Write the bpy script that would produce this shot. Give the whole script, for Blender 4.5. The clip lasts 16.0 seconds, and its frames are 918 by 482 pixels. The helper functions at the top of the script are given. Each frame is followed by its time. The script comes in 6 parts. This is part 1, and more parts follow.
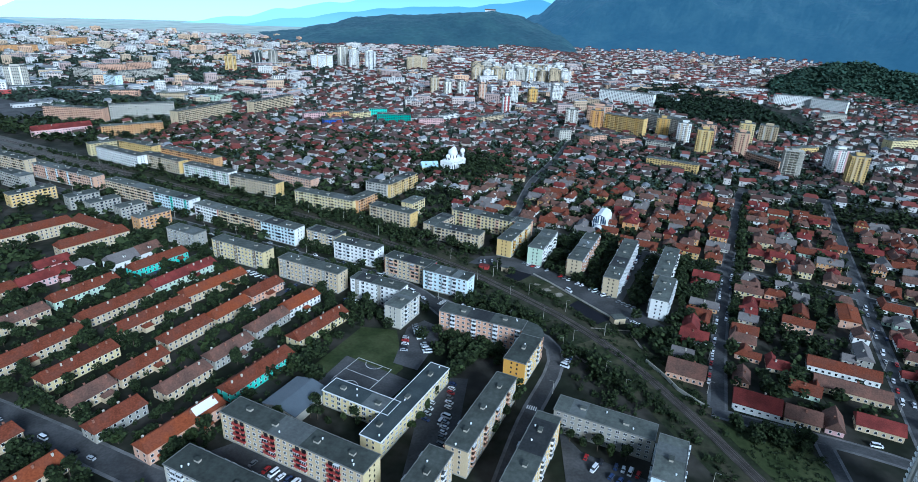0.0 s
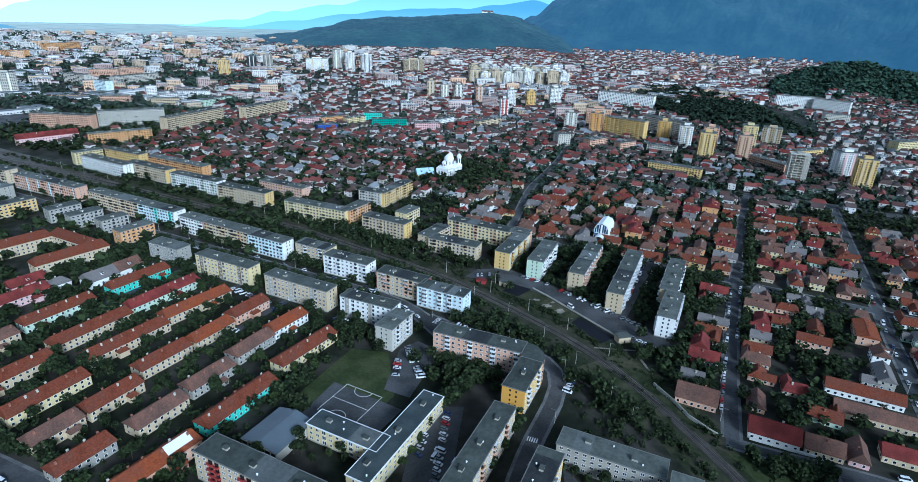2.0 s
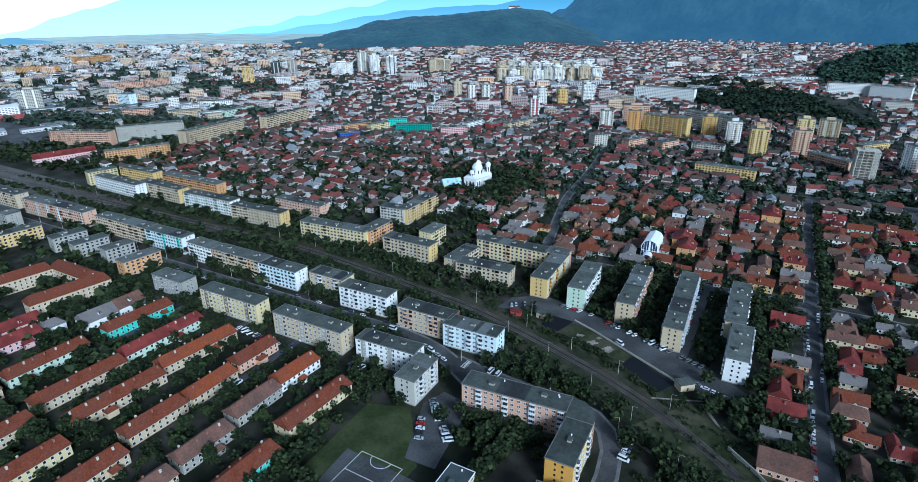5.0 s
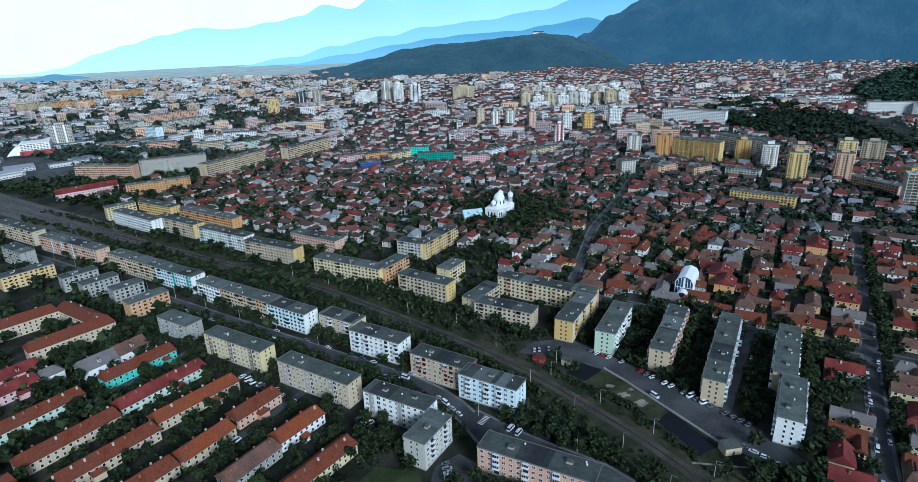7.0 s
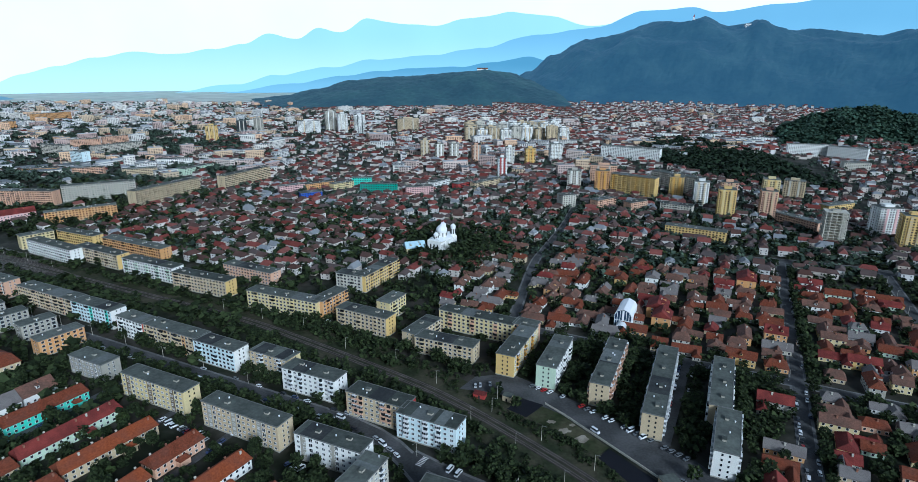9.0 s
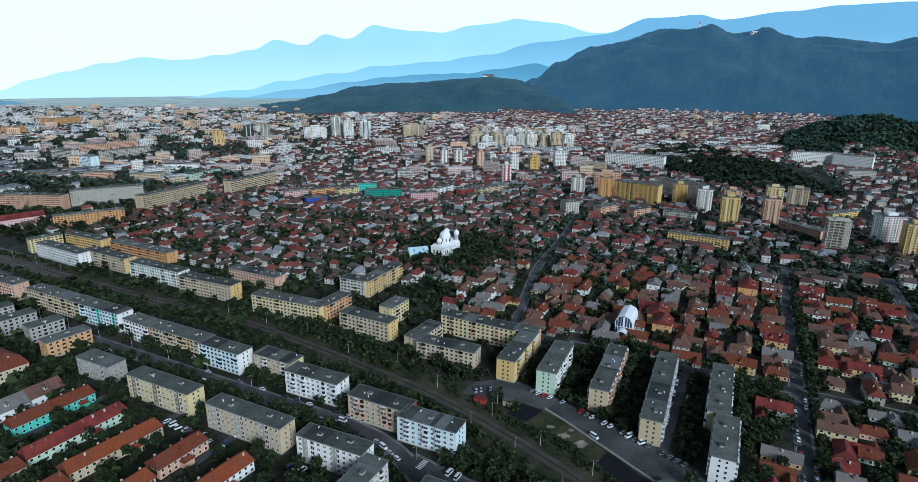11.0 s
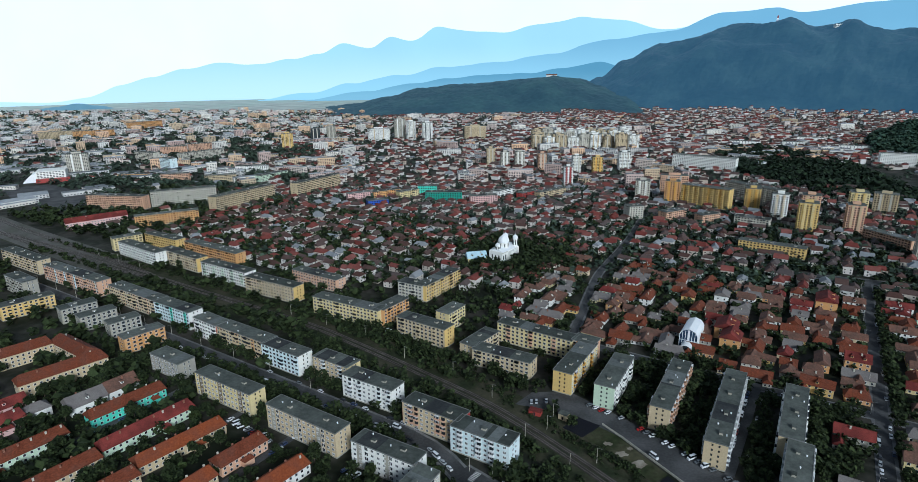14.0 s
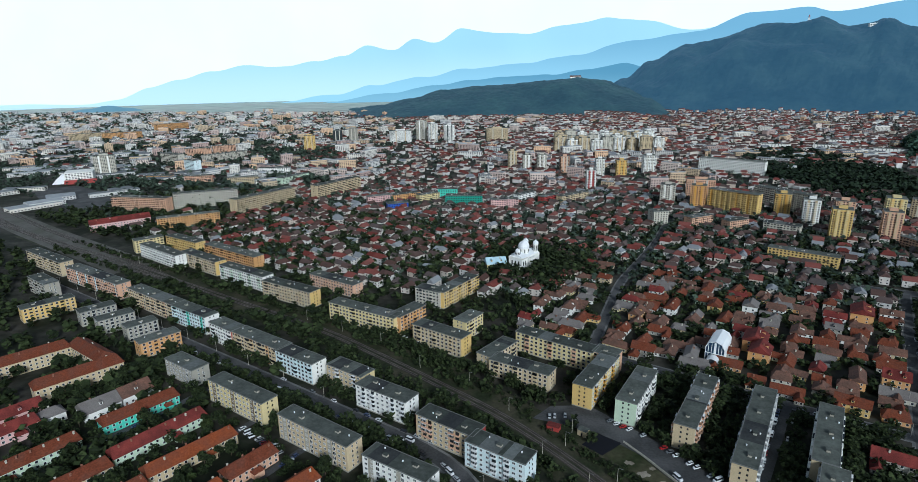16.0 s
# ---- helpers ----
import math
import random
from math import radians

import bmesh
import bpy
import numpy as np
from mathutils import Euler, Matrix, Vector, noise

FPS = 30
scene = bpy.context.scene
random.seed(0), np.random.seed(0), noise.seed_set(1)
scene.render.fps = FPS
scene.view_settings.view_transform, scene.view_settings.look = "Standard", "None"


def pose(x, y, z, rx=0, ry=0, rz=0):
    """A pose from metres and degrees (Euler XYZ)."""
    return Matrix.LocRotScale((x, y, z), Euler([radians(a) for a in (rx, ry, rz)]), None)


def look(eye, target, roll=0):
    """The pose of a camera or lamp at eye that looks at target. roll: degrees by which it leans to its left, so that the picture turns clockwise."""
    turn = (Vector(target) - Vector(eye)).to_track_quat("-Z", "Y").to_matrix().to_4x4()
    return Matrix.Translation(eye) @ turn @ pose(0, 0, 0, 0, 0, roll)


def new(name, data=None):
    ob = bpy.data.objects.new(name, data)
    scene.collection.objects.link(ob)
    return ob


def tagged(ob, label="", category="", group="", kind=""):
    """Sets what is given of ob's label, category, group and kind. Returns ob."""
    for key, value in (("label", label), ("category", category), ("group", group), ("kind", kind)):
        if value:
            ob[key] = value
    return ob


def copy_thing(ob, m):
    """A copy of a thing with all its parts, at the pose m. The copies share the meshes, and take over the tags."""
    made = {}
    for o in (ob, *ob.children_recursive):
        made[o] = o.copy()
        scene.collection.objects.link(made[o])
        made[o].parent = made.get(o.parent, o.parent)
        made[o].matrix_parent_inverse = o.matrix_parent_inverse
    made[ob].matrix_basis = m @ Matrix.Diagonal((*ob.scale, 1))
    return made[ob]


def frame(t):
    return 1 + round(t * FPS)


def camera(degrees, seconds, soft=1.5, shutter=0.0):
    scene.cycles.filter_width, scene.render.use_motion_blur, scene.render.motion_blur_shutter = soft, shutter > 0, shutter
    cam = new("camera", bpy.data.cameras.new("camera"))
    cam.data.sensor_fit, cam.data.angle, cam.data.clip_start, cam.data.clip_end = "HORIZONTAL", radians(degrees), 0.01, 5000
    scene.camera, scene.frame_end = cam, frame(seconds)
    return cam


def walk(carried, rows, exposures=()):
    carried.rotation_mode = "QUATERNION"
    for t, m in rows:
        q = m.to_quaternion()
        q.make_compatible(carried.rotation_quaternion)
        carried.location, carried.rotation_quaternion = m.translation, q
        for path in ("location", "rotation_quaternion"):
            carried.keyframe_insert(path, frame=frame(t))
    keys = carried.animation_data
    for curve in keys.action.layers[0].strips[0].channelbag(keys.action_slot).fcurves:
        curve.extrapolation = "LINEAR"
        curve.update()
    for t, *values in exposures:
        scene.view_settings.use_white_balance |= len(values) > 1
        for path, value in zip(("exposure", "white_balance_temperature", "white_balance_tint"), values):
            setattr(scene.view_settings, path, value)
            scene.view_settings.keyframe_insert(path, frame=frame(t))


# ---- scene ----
EXPOSURES = [(0.0, 0.25, 4600, 3.0), (3.0, 0.2, 4600, 3.0), (6.0, 0.06, 4680, 3.0), (7.5, -0.12, 4800, 3.0), (9.0, -0.13, 4900, 3.2), (12.0, -0.27, 5150, 4.0), (16.0, -0.26, 5380, 4.0)]


def turned(x, y, z, yaw, pitch, roll):
    """A camera's pose from its place, heading to the left of north, pitch and lean."""
    return pose(x, y, z, 90 + pitch, 0, yaw) @ pose(0, 0, 0, 0, 0, roll)


cam = camera(76.75, 16.0, 0.75)
walk(cam, [
    (0.0, turned(-0.01, 0.00, 187.77, 0.033, -22.286, 2.512)),
    (0.5, turned(0.99, 5.20, 187.28, -0.013, -22.203, 2.322)),
    (1.0, turned(1.76, 10.66, 187.41, -0.047, -22.158, 2.244)),
    (1.5, turned(2.14, 16.31, 187.68, -0.066, -22.159, 2.214)),
    (2.0, turned(2.31, 22.34, 188.04, -0.032, -22.150, 2.092)),
    (2.5, turned(2.81, 28.62, 188.42, 0.052, -22.185, 1.912)),
    (3.0, turned(3.80, 35.41, 188.82, 0.230, -22.239, 1.637)),
    (5.5, turned(2.56, 82.95, 187.75, 4.603, -22.432, -1.173)),
    (6.0, turned(3.29, 90.19, 188.20, 5.992, -21.780, -1.824)),
    (6.5, turned(5.14, 96.14, 188.00, 6.954, -20.911, -2.130)),
    (7.0, turned(7.42, 101.71, 187.46, 6.197, -20.041, -2.005)),
    (7.5, turned(7.99, 105.41, 186.55, 1.823, -19.327, -0.605)),
    (8.0, turned(7.76, 106.98, 185.90, 0.251, -18.438, 0.166)),
    (8.5, turned(8.18, 107.65, 185.70, 0.243, -17.655, 0.214)),
    (9.0, turned(9.45, 108.13, 185.94, 0.386, -17.008, 0.202)),
    (11.5, turned(11.82, 103.55, 188.02, 1.411, -16.437, 0.548)),
    (12.0, turned(12.00, 104.03, 188.58, 2.445, -16.440, 0.465)),
    (12.5, turned(12.44, 104.33, 188.59, 3.506, -16.350, 0.293)),
    (13.0, turned(12.96, 105.53, 189.80, 4.779, -16.451, 0.026)),
    (13.5, turned(13.46, 106.90, 190.61, 5.957, -16.443, -0.214)),
    (14.0, turned(13.83, 108.79, 191.21, 7.197, -16.450, -0.566)),
    (14.5, turned(13.97, 110.73, 191.41, 8.118, -16.409, -0.683)),
    (15.0, turned(14.60, 112.70, 191.62, 8.801, -16.379, -0.765)),
    (15.5, turned(15.16, 115.26, 191.63, 9.120, -16.361, -0.703)),
    (16.0, turned(15.50, 119.35, 192.17, 9.472, -16.285, -0.752)),
], EXPOSURES)

# world: high overcast, a broad soft sun
SUN_EL, SUN_AZ = 26.0, 152.0
world = bpy.data.worlds.new("overcast")
scene.world = world
world.use_nodes = True
wn = world.node_tree
wn.nodes.clear()
sky = wn.nodes.new("ShaderNodeTexSky")
sky.sky_type, sky.sun_disc = "NISHITA", False
sky.sun_elevation, sky.sun_rotation = radians(SUN_EL), radians(SUN_AZ)
sky.air_density, sky.dust_density = 1.2, 3.0
bg_sky = wn.nodes.new("ShaderNodeBackground")
bg_sky.inputs["Strength"].default_value = 0.035
bg_cloud = wn.nodes.new("ShaderNodeBackground")
bg_cloud.inputs["Color"].default_value = (0.86, 0.95, 1.03, 1)
bg_cloud.inputs["Strength"].default_value = 0.105
both = wn.nodes.new("ShaderNodeAddShader")
wout = wn.nodes.new("ShaderNodeOutputWorld")
wn.links.new(sky.outputs[0], bg_sky.inputs["Color"])
wn.links.new(bg_sky.outputs[0], both.inputs[0])
wn.links.new(bg_cloud.outputs[0], both.inputs[1])
wn.links.new(both.outputs[0], wout.inputs["Surface"])
sun = new("sun", bpy.data.lights.new("sun", "SUN"))
sun.data.energy, sun.data.angle, sun.data.color = 3.55, radians(18), (1.0, 0.96, 0.90)
sun_way = Vector((math.sin(radians(SUN_AZ)) * math.cos(radians(SUN_EL)), math.cos(radians(SUN_AZ)) * math.cos(radians(SUN_EL)), math.sin(radians(SUN_EL))))
sun.matrix_world = look(sun_way * 900, (0, 0, 0))

# ---- materials ----


def mat(name, color, rough=0.85, vary=0.25, small=2.0, big=0.12, bump=0.0, metal=0.0, by_piece=0.0, second=None, waves=0.0):
    """A matt surface with grain, stains at a larger size, a little relief, and a shift of tone from piece to piece."""
    m = bpy.data.materials.new(name)
    m.use_nodes = True
    t = m.node_tree
    b = t.nodes["Principled BSDF"]
    b.inputs["Roughness"].default_value, b.inputs["Metallic"].default_value = rough, metal
    if rough > 0.8:
        b.inputs["Specular IOR Level"].default_value = 0.15
    where = t.nodes.new("ShaderNodeTexCoord")
    fine, coarse = t.nodes.new("ShaderNodeTexNoise"), t.nodes.new("ShaderNodeTexNoise")
    for n, s in ((fine, small), (coarse, big)):
        n.inputs["Scale"].default_value, n.inputs["Detail"].default_value = s, 4
        t.links.new(where.outputs["Object"], n.inputs["Vector"])
    add = t.nodes.new("ShaderNodeMath")
    add.operation = "ADD"
    t.links.new(fine.outputs["Fac"], add.inputs[0])
    t.links.new(coarse.outputs["Fac"], add.inputs[1])
    tone = t.nodes.new("ShaderNodeMapRange")
    tone.inputs["From Min"].default_value, tone.inputs["From Max"].default_value = 0.7, 1.3
    tone.inputs["To Min"].default_value, tone.inputs["To Max"].default_value = 1 - vary, 1 + vary
    t.links.new(add.outputs[0], tone.inputs["Value"])
    value = tone.outputs[0]
    if by_piece:
        info = t.nodes.new("ShaderNodeObjectInfo")
        geo = t.nodes.new("ShaderNodeNewGeometry")
        mix2 = t.nodes.new("ShaderNodeMath")
        mix2.operation = "ADD"
        t.links.new(info.outputs["Random"], mix2.inputs[0])
        t.links.new(geo.outputs["Random Per Island"], mix2.inputs[1])
        frac = t.nodes.new("ShaderNodeMath")
        frac.operation = "FRACT"
        t.links.new(mix2.outputs[0], frac.inputs[0])
        piece = t.nodes.new("ShaderNodeMapRange")
        piece.inputs["To Min"].default_value, piece.inputs["To Max"].default_value = 1 - by_piece, 1 + by_piece
        t.links.new(frac.outputs[0], piece.inputs["Value"])
        mul = t.nodes.new("ShaderNodeMath")
        mul.operation = "MULTIPLY"
        t.links.new(value, mul.inputs[0])
        t.links.new(piece.outputs[0], mul.inputs[1])
        value = mul.outputs[0]
    base = t.nodes.new("ShaderNodeMix")
    base.data_type = "RGBA"
    base.inputs["A"].default_value = (*color, 1)
    base.inputs["B"].default_value = (*(second or color), 1)
    if by_piece and second:
        t.links.new(frac.outputs[0], base.inputs["Factor"])
    else:
        patch = t.nodes.new("ShaderNodeMapRange")
        patch.inputs["From Min"].default_value, patch.inputs["From Max"].default_value = 0.42, 0.6
        t.links.new(coarse.outputs["Fac"], patch.inputs["Value"])
        t.links.new(patch.outputs[0], base.inputs["Factor"])
    scale = t.nodes.new("ShaderNodeVectorMath")
    scale.operation = "SCALE"
    t.links.new(base.outputs["Result"], scale.inputs[0])
    t.links.new(value, scale.inputs["Scale"])
    t.links.new(scale.outputs[0], b.inputs["Base Color"])
    if bump:
        bp = t.nodes.new("ShaderNodeBump")
        bp.inputs["Strength"].default_value, bp.inputs["Distance"].default_value = min(1.0, bump * 4), bump
        if waves:
            w = t.nodes.new("ShaderNodeTexWave")
            w.inputs["Scale"].default_value, w.inputs["Distortion"].default_value = waves, 0.6
            t.links.new(where.outputs["Object"], w.inputs["Vector"])
            t.links.new(w.outputs["Fac"], bp.inputs["Height"])
        else:
            t.links.new(fine.outputs["Fac"], bp.inputs["Height"])
        t.links.new(bp.outputs[0], b.inputs["Normal"])
    return m


CREAM = mat("plaster_cream", (0.55, 0.45, 0.29), second=(0.48, 0.39, 0.25), vary=0.16)
YELLOW = mat("plaster_yellow", (0.66, 0.47, 0.17), second=(0.58, 0.41, 0.16), vary=0.12)
PALE_YELLOW = mat("plaster_pale_yellow", (0.66, 0.55, 0.28), second=(0.58, 0.49, 0.27), vary=0.12)
OCHRE = mat("plaster_ochre", (0.62, 0.34, 0.06), second=(0.55, 0.30, 0.06), vary=0.12)
WHITE = mat("plaster_white", (0.81, 0.81, 0.77), second=(0.72, 0.72, 0.68), vary=0.12)
GREY = mat("concrete_grey", (0.38, 0.36, 0.30), second=(0.30, 0.29, 0.25), vary=0.16)
PANEL = mat("concrete_pale", (0.53, 0.505, 0.43), second=(0.44, 0.42, 0.355), vary=0.16)
SKYBLUE = mat("plaster_light_blue", (0.60, 0.72, 0.74), second=(0.64, 0.72, 0.73), vary=0.1)
SALMON = mat("plaster_salmon", (0.62, 0.38, 0.25), second=(0.56, 0.36, 0.25), vary=0.12)
PINK = mat("plaster_pink", (0.66, 0.42, 0.40), second=(0.6, 0.4, 0.38), vary=0.12)
ORANGE = mat("plaster_orange", (0.60, 0.33, 0.13), second=(0.54, 0.32, 0.15), vary=0.14)
TURQUOISE = mat("plaster_turquoise", (0.12, 0.60, 0.46), second=(0.13, 0.52, 0.41), vary=0.12)
GREEN = mat("plaster_green", (0.04, 0.30, 0.22), second=(0.05, 0.26, 0.2), vary=0.12)
MINT = mat("plaster_mint", (0.54, 0.66, 0.50), second=(0.48, 0.58, 0.45), vary=0.14)
BLUE = mat("cladding_blue", (0.02, 0.08, 0.42), rough=0.5, vary=0.1)
RED = mat("paint_red", (0.30, 0.040, 0.034), rough=0.6, vary=0.18)
BITUMEN = mat("roof_felt", (0.064, 0.073, 0.064), second=(0.104, 0.113, 0.100), vary=0.35, small=0.5, big=0.09, bump=0.03, by_piece=0.22)
PALE_FELT = mat("roof_felt_new", (0.15, 0.16, 0.155), second=(0.12, 0.13, 0.125), vary=0.25, small=0.6, big=0.1, by_piece=0.3)
DARK_FELT = mat("roof_felt_fresh_tar", (0.035, 0.038, 0.040), second=(0.05, 0.053, 0.052), vary=0.3, small=0.6, big=0.1)
SLATE = mat("roof_slate_green", (0.048, 0.061, 0.064), second=(0.062, 0.074, 0.075), vary=0.2)
METAL_ROOF = mat("roof_sheet_metal", (0.105, 0.125, 0.145), rough=0.6, vary=0.16, bump=0.08, waves=0.8)
PALE_SHEET = mat("roof_sheet_light_blue", (0.42, 0.58, 0.66), rough=0.5, vary=0.1)
STAIR_BROWN = mat("stair_column_brown", (0.20, 0.155, 0.10), second=(0.15, 0.12, 0.085), vary=0.2)
COPING = mat("roof_edge_metal", (0.15, 0.155, 0.145), rough=0.6, vary=0.15)
TILE = mat("clay_tiles_red", (0.165, 0.047, 0.023), second=(0.115, 0.041, 0.025), vary=0.4, small=1.2, big=0.16, bump=0.06, waves=1.6)
TILE_ORANGE = mat("clay_tiles_orange", (0.235, 0.062, 0.022), second=(0.155, 0.048, 0.024), vary=0.35, small=1.2, bump=0.06, waves=1.6)
TILE_BROWN = mat("clay_tiles_old_brown", (0.125, 0.074, 0.056), second=(0.15, 0.078, 0.056), vary=0.35, small=1.2, bump=0.06, waves=1.6)
TILE_DARK_RED = mat("sheet_tiles_dark_red", (0.135, 0.030, 0.026), second=(0.18, 0.038, 0.031), vary=0.3, bump=0.05, waves=1.6)
TILE_GREY = mat("roof_grey_fibre", (0.19, 0.175, 0.165), second=(0.14, 0.125, 0.12), vary=0.25, bump=0.05, waves=1.6)
WHITE_SHEET = mat("white_sheet", (0.78, 0.80, 0.82), rough=0.5, vary=0.06)
FRAME = mat("window_frame_white", (0.72, 0.73, 0.73), rough=0.5, vary=0.05)
GLASS = mat("window_glass_dark", (0.022, 0.027, 0.032), rough=0.12, vary=0.4, by_piece=0.6)
BRICK_RED = mat("chimney_brick", (0.25, 0.12, 0.08), vary=0.3)
ASPHALT = mat("asphalt", (0.060, 0.061, 0.062), second=(0.085, 0.085, 0.086), vary=0.25, small=0.8, big=0.05)
PAVING = mat("pavement_concrete", (0.13, 0.13, 0.13), second=(0.17, 0.168, 0.165), vary=0.2, small=0.8)
NEW_TAR = mat("fresh_bitumen", (0.010, 0.011, 0.016), vary=0.2)
LINE = mat("road_paint", (0.7, 0.7, 0.68), vary=0.1)
GRASS = mat("grass", (0.028, 0.038, 0.014), second=(0.056, 0.054, 0.030), vary=0.45, small=0.35, big=0.06)
LAWN = mat("lawn", (0.036, 0.050, 0.016), second=(0.052, 0.062, 0.024), vary=0.3, small=0.5, big=0.06)
SCRUB = mat("scrub", (0.026, 0.034, 0.015), second=(0.048, 0.045, 0.028), vary=0.45, small=0.5, big=0.05)
DIRT = mat("bare_earth", (0.22, 0.19, 0.15), second=(0.3, 0.27, 0.22), vary=0.25)
BALLAST = mat("track_ballast", (0.052, 0.046, 0.040), second=(0.072, 0.063, 0.055), vary=0.3, small=1.5)
STEEL = mat("rail_steel", (0.20, 0.17, 0.15), rough=0.45, metal=0.7, vary=0.2)
LEAF = mat("leaves_deep_green", (0.014, 0.023, 0.009), second=(0.032, 0.044, 0.016), vary=0.35, small=0.8, big=0.15, by_piece=0.45)
LEAF_DARK = mat("leaves_dark_conifer", (0.012, 0.022, 0.013), second=(0.022, 0.036, 0.018), vary=0.3, by_piece=0.4)
LEAF_LIGHT = mat("leaves_yellow_green", (0.045, 0.060, 0.018), second=(0.034, 0.052, 0.017), vary=0.3, by_piece=0.4)
BARK = mat("bark", (0.09, 0.07, 0.05), vary=0.3)
TYRE = mat("tyre_rubber", (0.02, 0.02, 0.02), vary=0.1)
CAR_PAINTS = [mat("car_paint_" + n, c, rough=0.3, vary=0.03) for n, c in (("white", (0.75, 0.76, 0.78)), ("silver", (0.42, 0.44, 0.46)), ("black", (0.02, 0.02, 0.025)), ("dark_blue", (0.03, 0.05, 0.13)), ("red", (0.35, 0.02, 0.02)), ("grey", (0.14, 0.15, 0.16)))]
VAN_BLUE = mat("tarp_blue", (0.02, 0.09, 0.45), rough=0.5)

# ---- helpers ----


def to_mesh(name, verts, faces, mats, index=None, smooth=False):
    me = bpy.data.meshes.new(name)
    me.from_pydata(verts, [], faces)
    for m in mats:
        me.materials.append(m)
    if index is not None:
        me.polygons.foreach_set("material_index", index)
    if smooth:
        me.polygons.foreach_set("use_smooth", [True] * len(faces))
    me.update()
    return me


class Geo:
    """Collects boxes, roofs and quads into one mesh."""

    def __init__(self):
        self.v, self.f, self.i = [], [], []

    def quad(self, a, b, c, d, mi=0):
        n = len(self.v)
        self.v += [a, b, c, d]
        self.f.append((n, n + 1, n + 2, n + 3))
        self.i.append(mi)

    def solid(self, low, high, mi=0, bottom=False):
        """A body between two rings of equally many points."""
        n, k = len(self.v), len(low)
        self.v += list(low) + list(high)
        for j in range(k):
            self.f.append((n + j, n + (j + 1) % k, n + k + (j + 1) % k, n + k + j))
            self.i.append(mi)
        self.f.append(tuple(n + k + j for j in range(k)))
        self.i.append(mi)
        if bottom:
            self.f.append(tuple(n + k - 1 - j for j in range(k)))
            self.i.append(mi)

    def box(self, x0, y0, z0, x1, y1, z1, mi=0, bottom=False):
        ring = [(x0, y0), (x1, y0), (x1, y1), (x0, y1)]
        self.solid([(x, y, z0) for x, y in ring], [(x, y, z1) for x, y in ring], mi, bottom)

    def gable(self, L, D, z0, z1, over=0.5, thick=0.22, hip=0.0, mi=0):
        """A pitched roof with thickness, its ridge along x."""
        l, d = L / 2 + over, D / 2 + over
        drop = over * (z1 - z0) / (D / 2)
        r = l - hip
        e = z0 - drop
        n = len(self.v)
        self.v += [(-l, -d, e), (l, -d, e), (l, d, e), (-l, d, e), (-l, -d, e + thick), (l, -d, e + thick), (l, d, e + thick), (-l, d, e + thick), (-r, 0, z1 + thick), (r, 0, z1 + thick)]
        for face in ((0, 1, 5, 4), (1, 2, 6, 5), (2, 3, 7, 6), (3, 0, 4, 7), (4, 5, 9, 8), (6, 7, 8, 9), (5, 6, 9), (7, 4, 8), (3, 2, 1, 0)):
            self.f.append(tuple(n + k for k in face))
            self.i.append(mi)

    def mesh(self, name, *mats):
        return to_mesh(name, self.v, self.f, mats, self.i)


def put(name, me, parent=None, m=None, label=""):
    ob = new(name, me)
    if parent is not None:
        ob.parent = parent
    if m is not None:
        ob.matrix_basis = m
    if label:
        tagged(ob, label)
    return ob


def part(name, geo, mats, parent, label="", kind=""):
    mats = mats if isinstance(mats, (list, tuple)) else (mats,)
    ob = put(name, geo.mesh(name, *mats), parent, label=label)
    return tagged(ob, kind=kind) if kind else ob


def thing(name, x, y, yaw, label, category, group="", z=0.0):
    if len(label.split()) < 4:
        label += " in the town quarter"
    return tagged(put(name, None, m=pose(x, y, z, 0, 0, yaw)), label, category, group)


rng = random.Random(4)
TURN = -25.3
UX, UY, VX, VY = math.cos(radians(TURN)), math.sin(radians(TURN)), -math.sin(radians(TURN)), math.cos(radians(TURN))


def ab(a, b):
    """The town's street grid: a along the railway, b across it."""
    return a * UX + b * VX, a * UY + b * VY


TAKEN = []
LOTS = []


def take(x, y, L, D, yaw, margin=1.0):
    TAKEN.append((x, y, math.cos(radians(yaw)), math.sin(radians(yaw)), L / 2 + margin, D / 2 + margin))


def inside(x, y, ring):
    odd = False
    for (x0, y0), (x1, y1) in zip(ring, ring[1:] + ring[:1]):
        if (y0 > y) != (y1 > y) and x < x0 + (y - y0) / (y1 - y0) * (x1 - x0):
            odd = not odd
    return odd


RAIL_LINE = []


def rail_gap(x, y):
    """Distance to the railway's middle."""
    best = 1e9
    for (x0, y0), (x1, y1) in RAIL_LINE:
        dx, dy = x1 - x0, y1 - y0
        f = min(1, max(0, ((x - x0) * dx + (y - y0) * dy) / (dx * dx + dy * dy)))
        best = min(best, math.hypot(x - x0 - f * dx, y - y0 - f * dy))
    return best


def free(x, y, r):
    for ring in LOTS:
        if inside(x, y, ring):
            return False
    for X, Y, c, s, l, d in TAKEN:
        dx, dy = x - X, y - Y
        if abs(dx * c + dy * s) < l + r and abs(dy * c - dx * s) < d + r:
            return False
    return True

# ---- ground, streets, railway ----



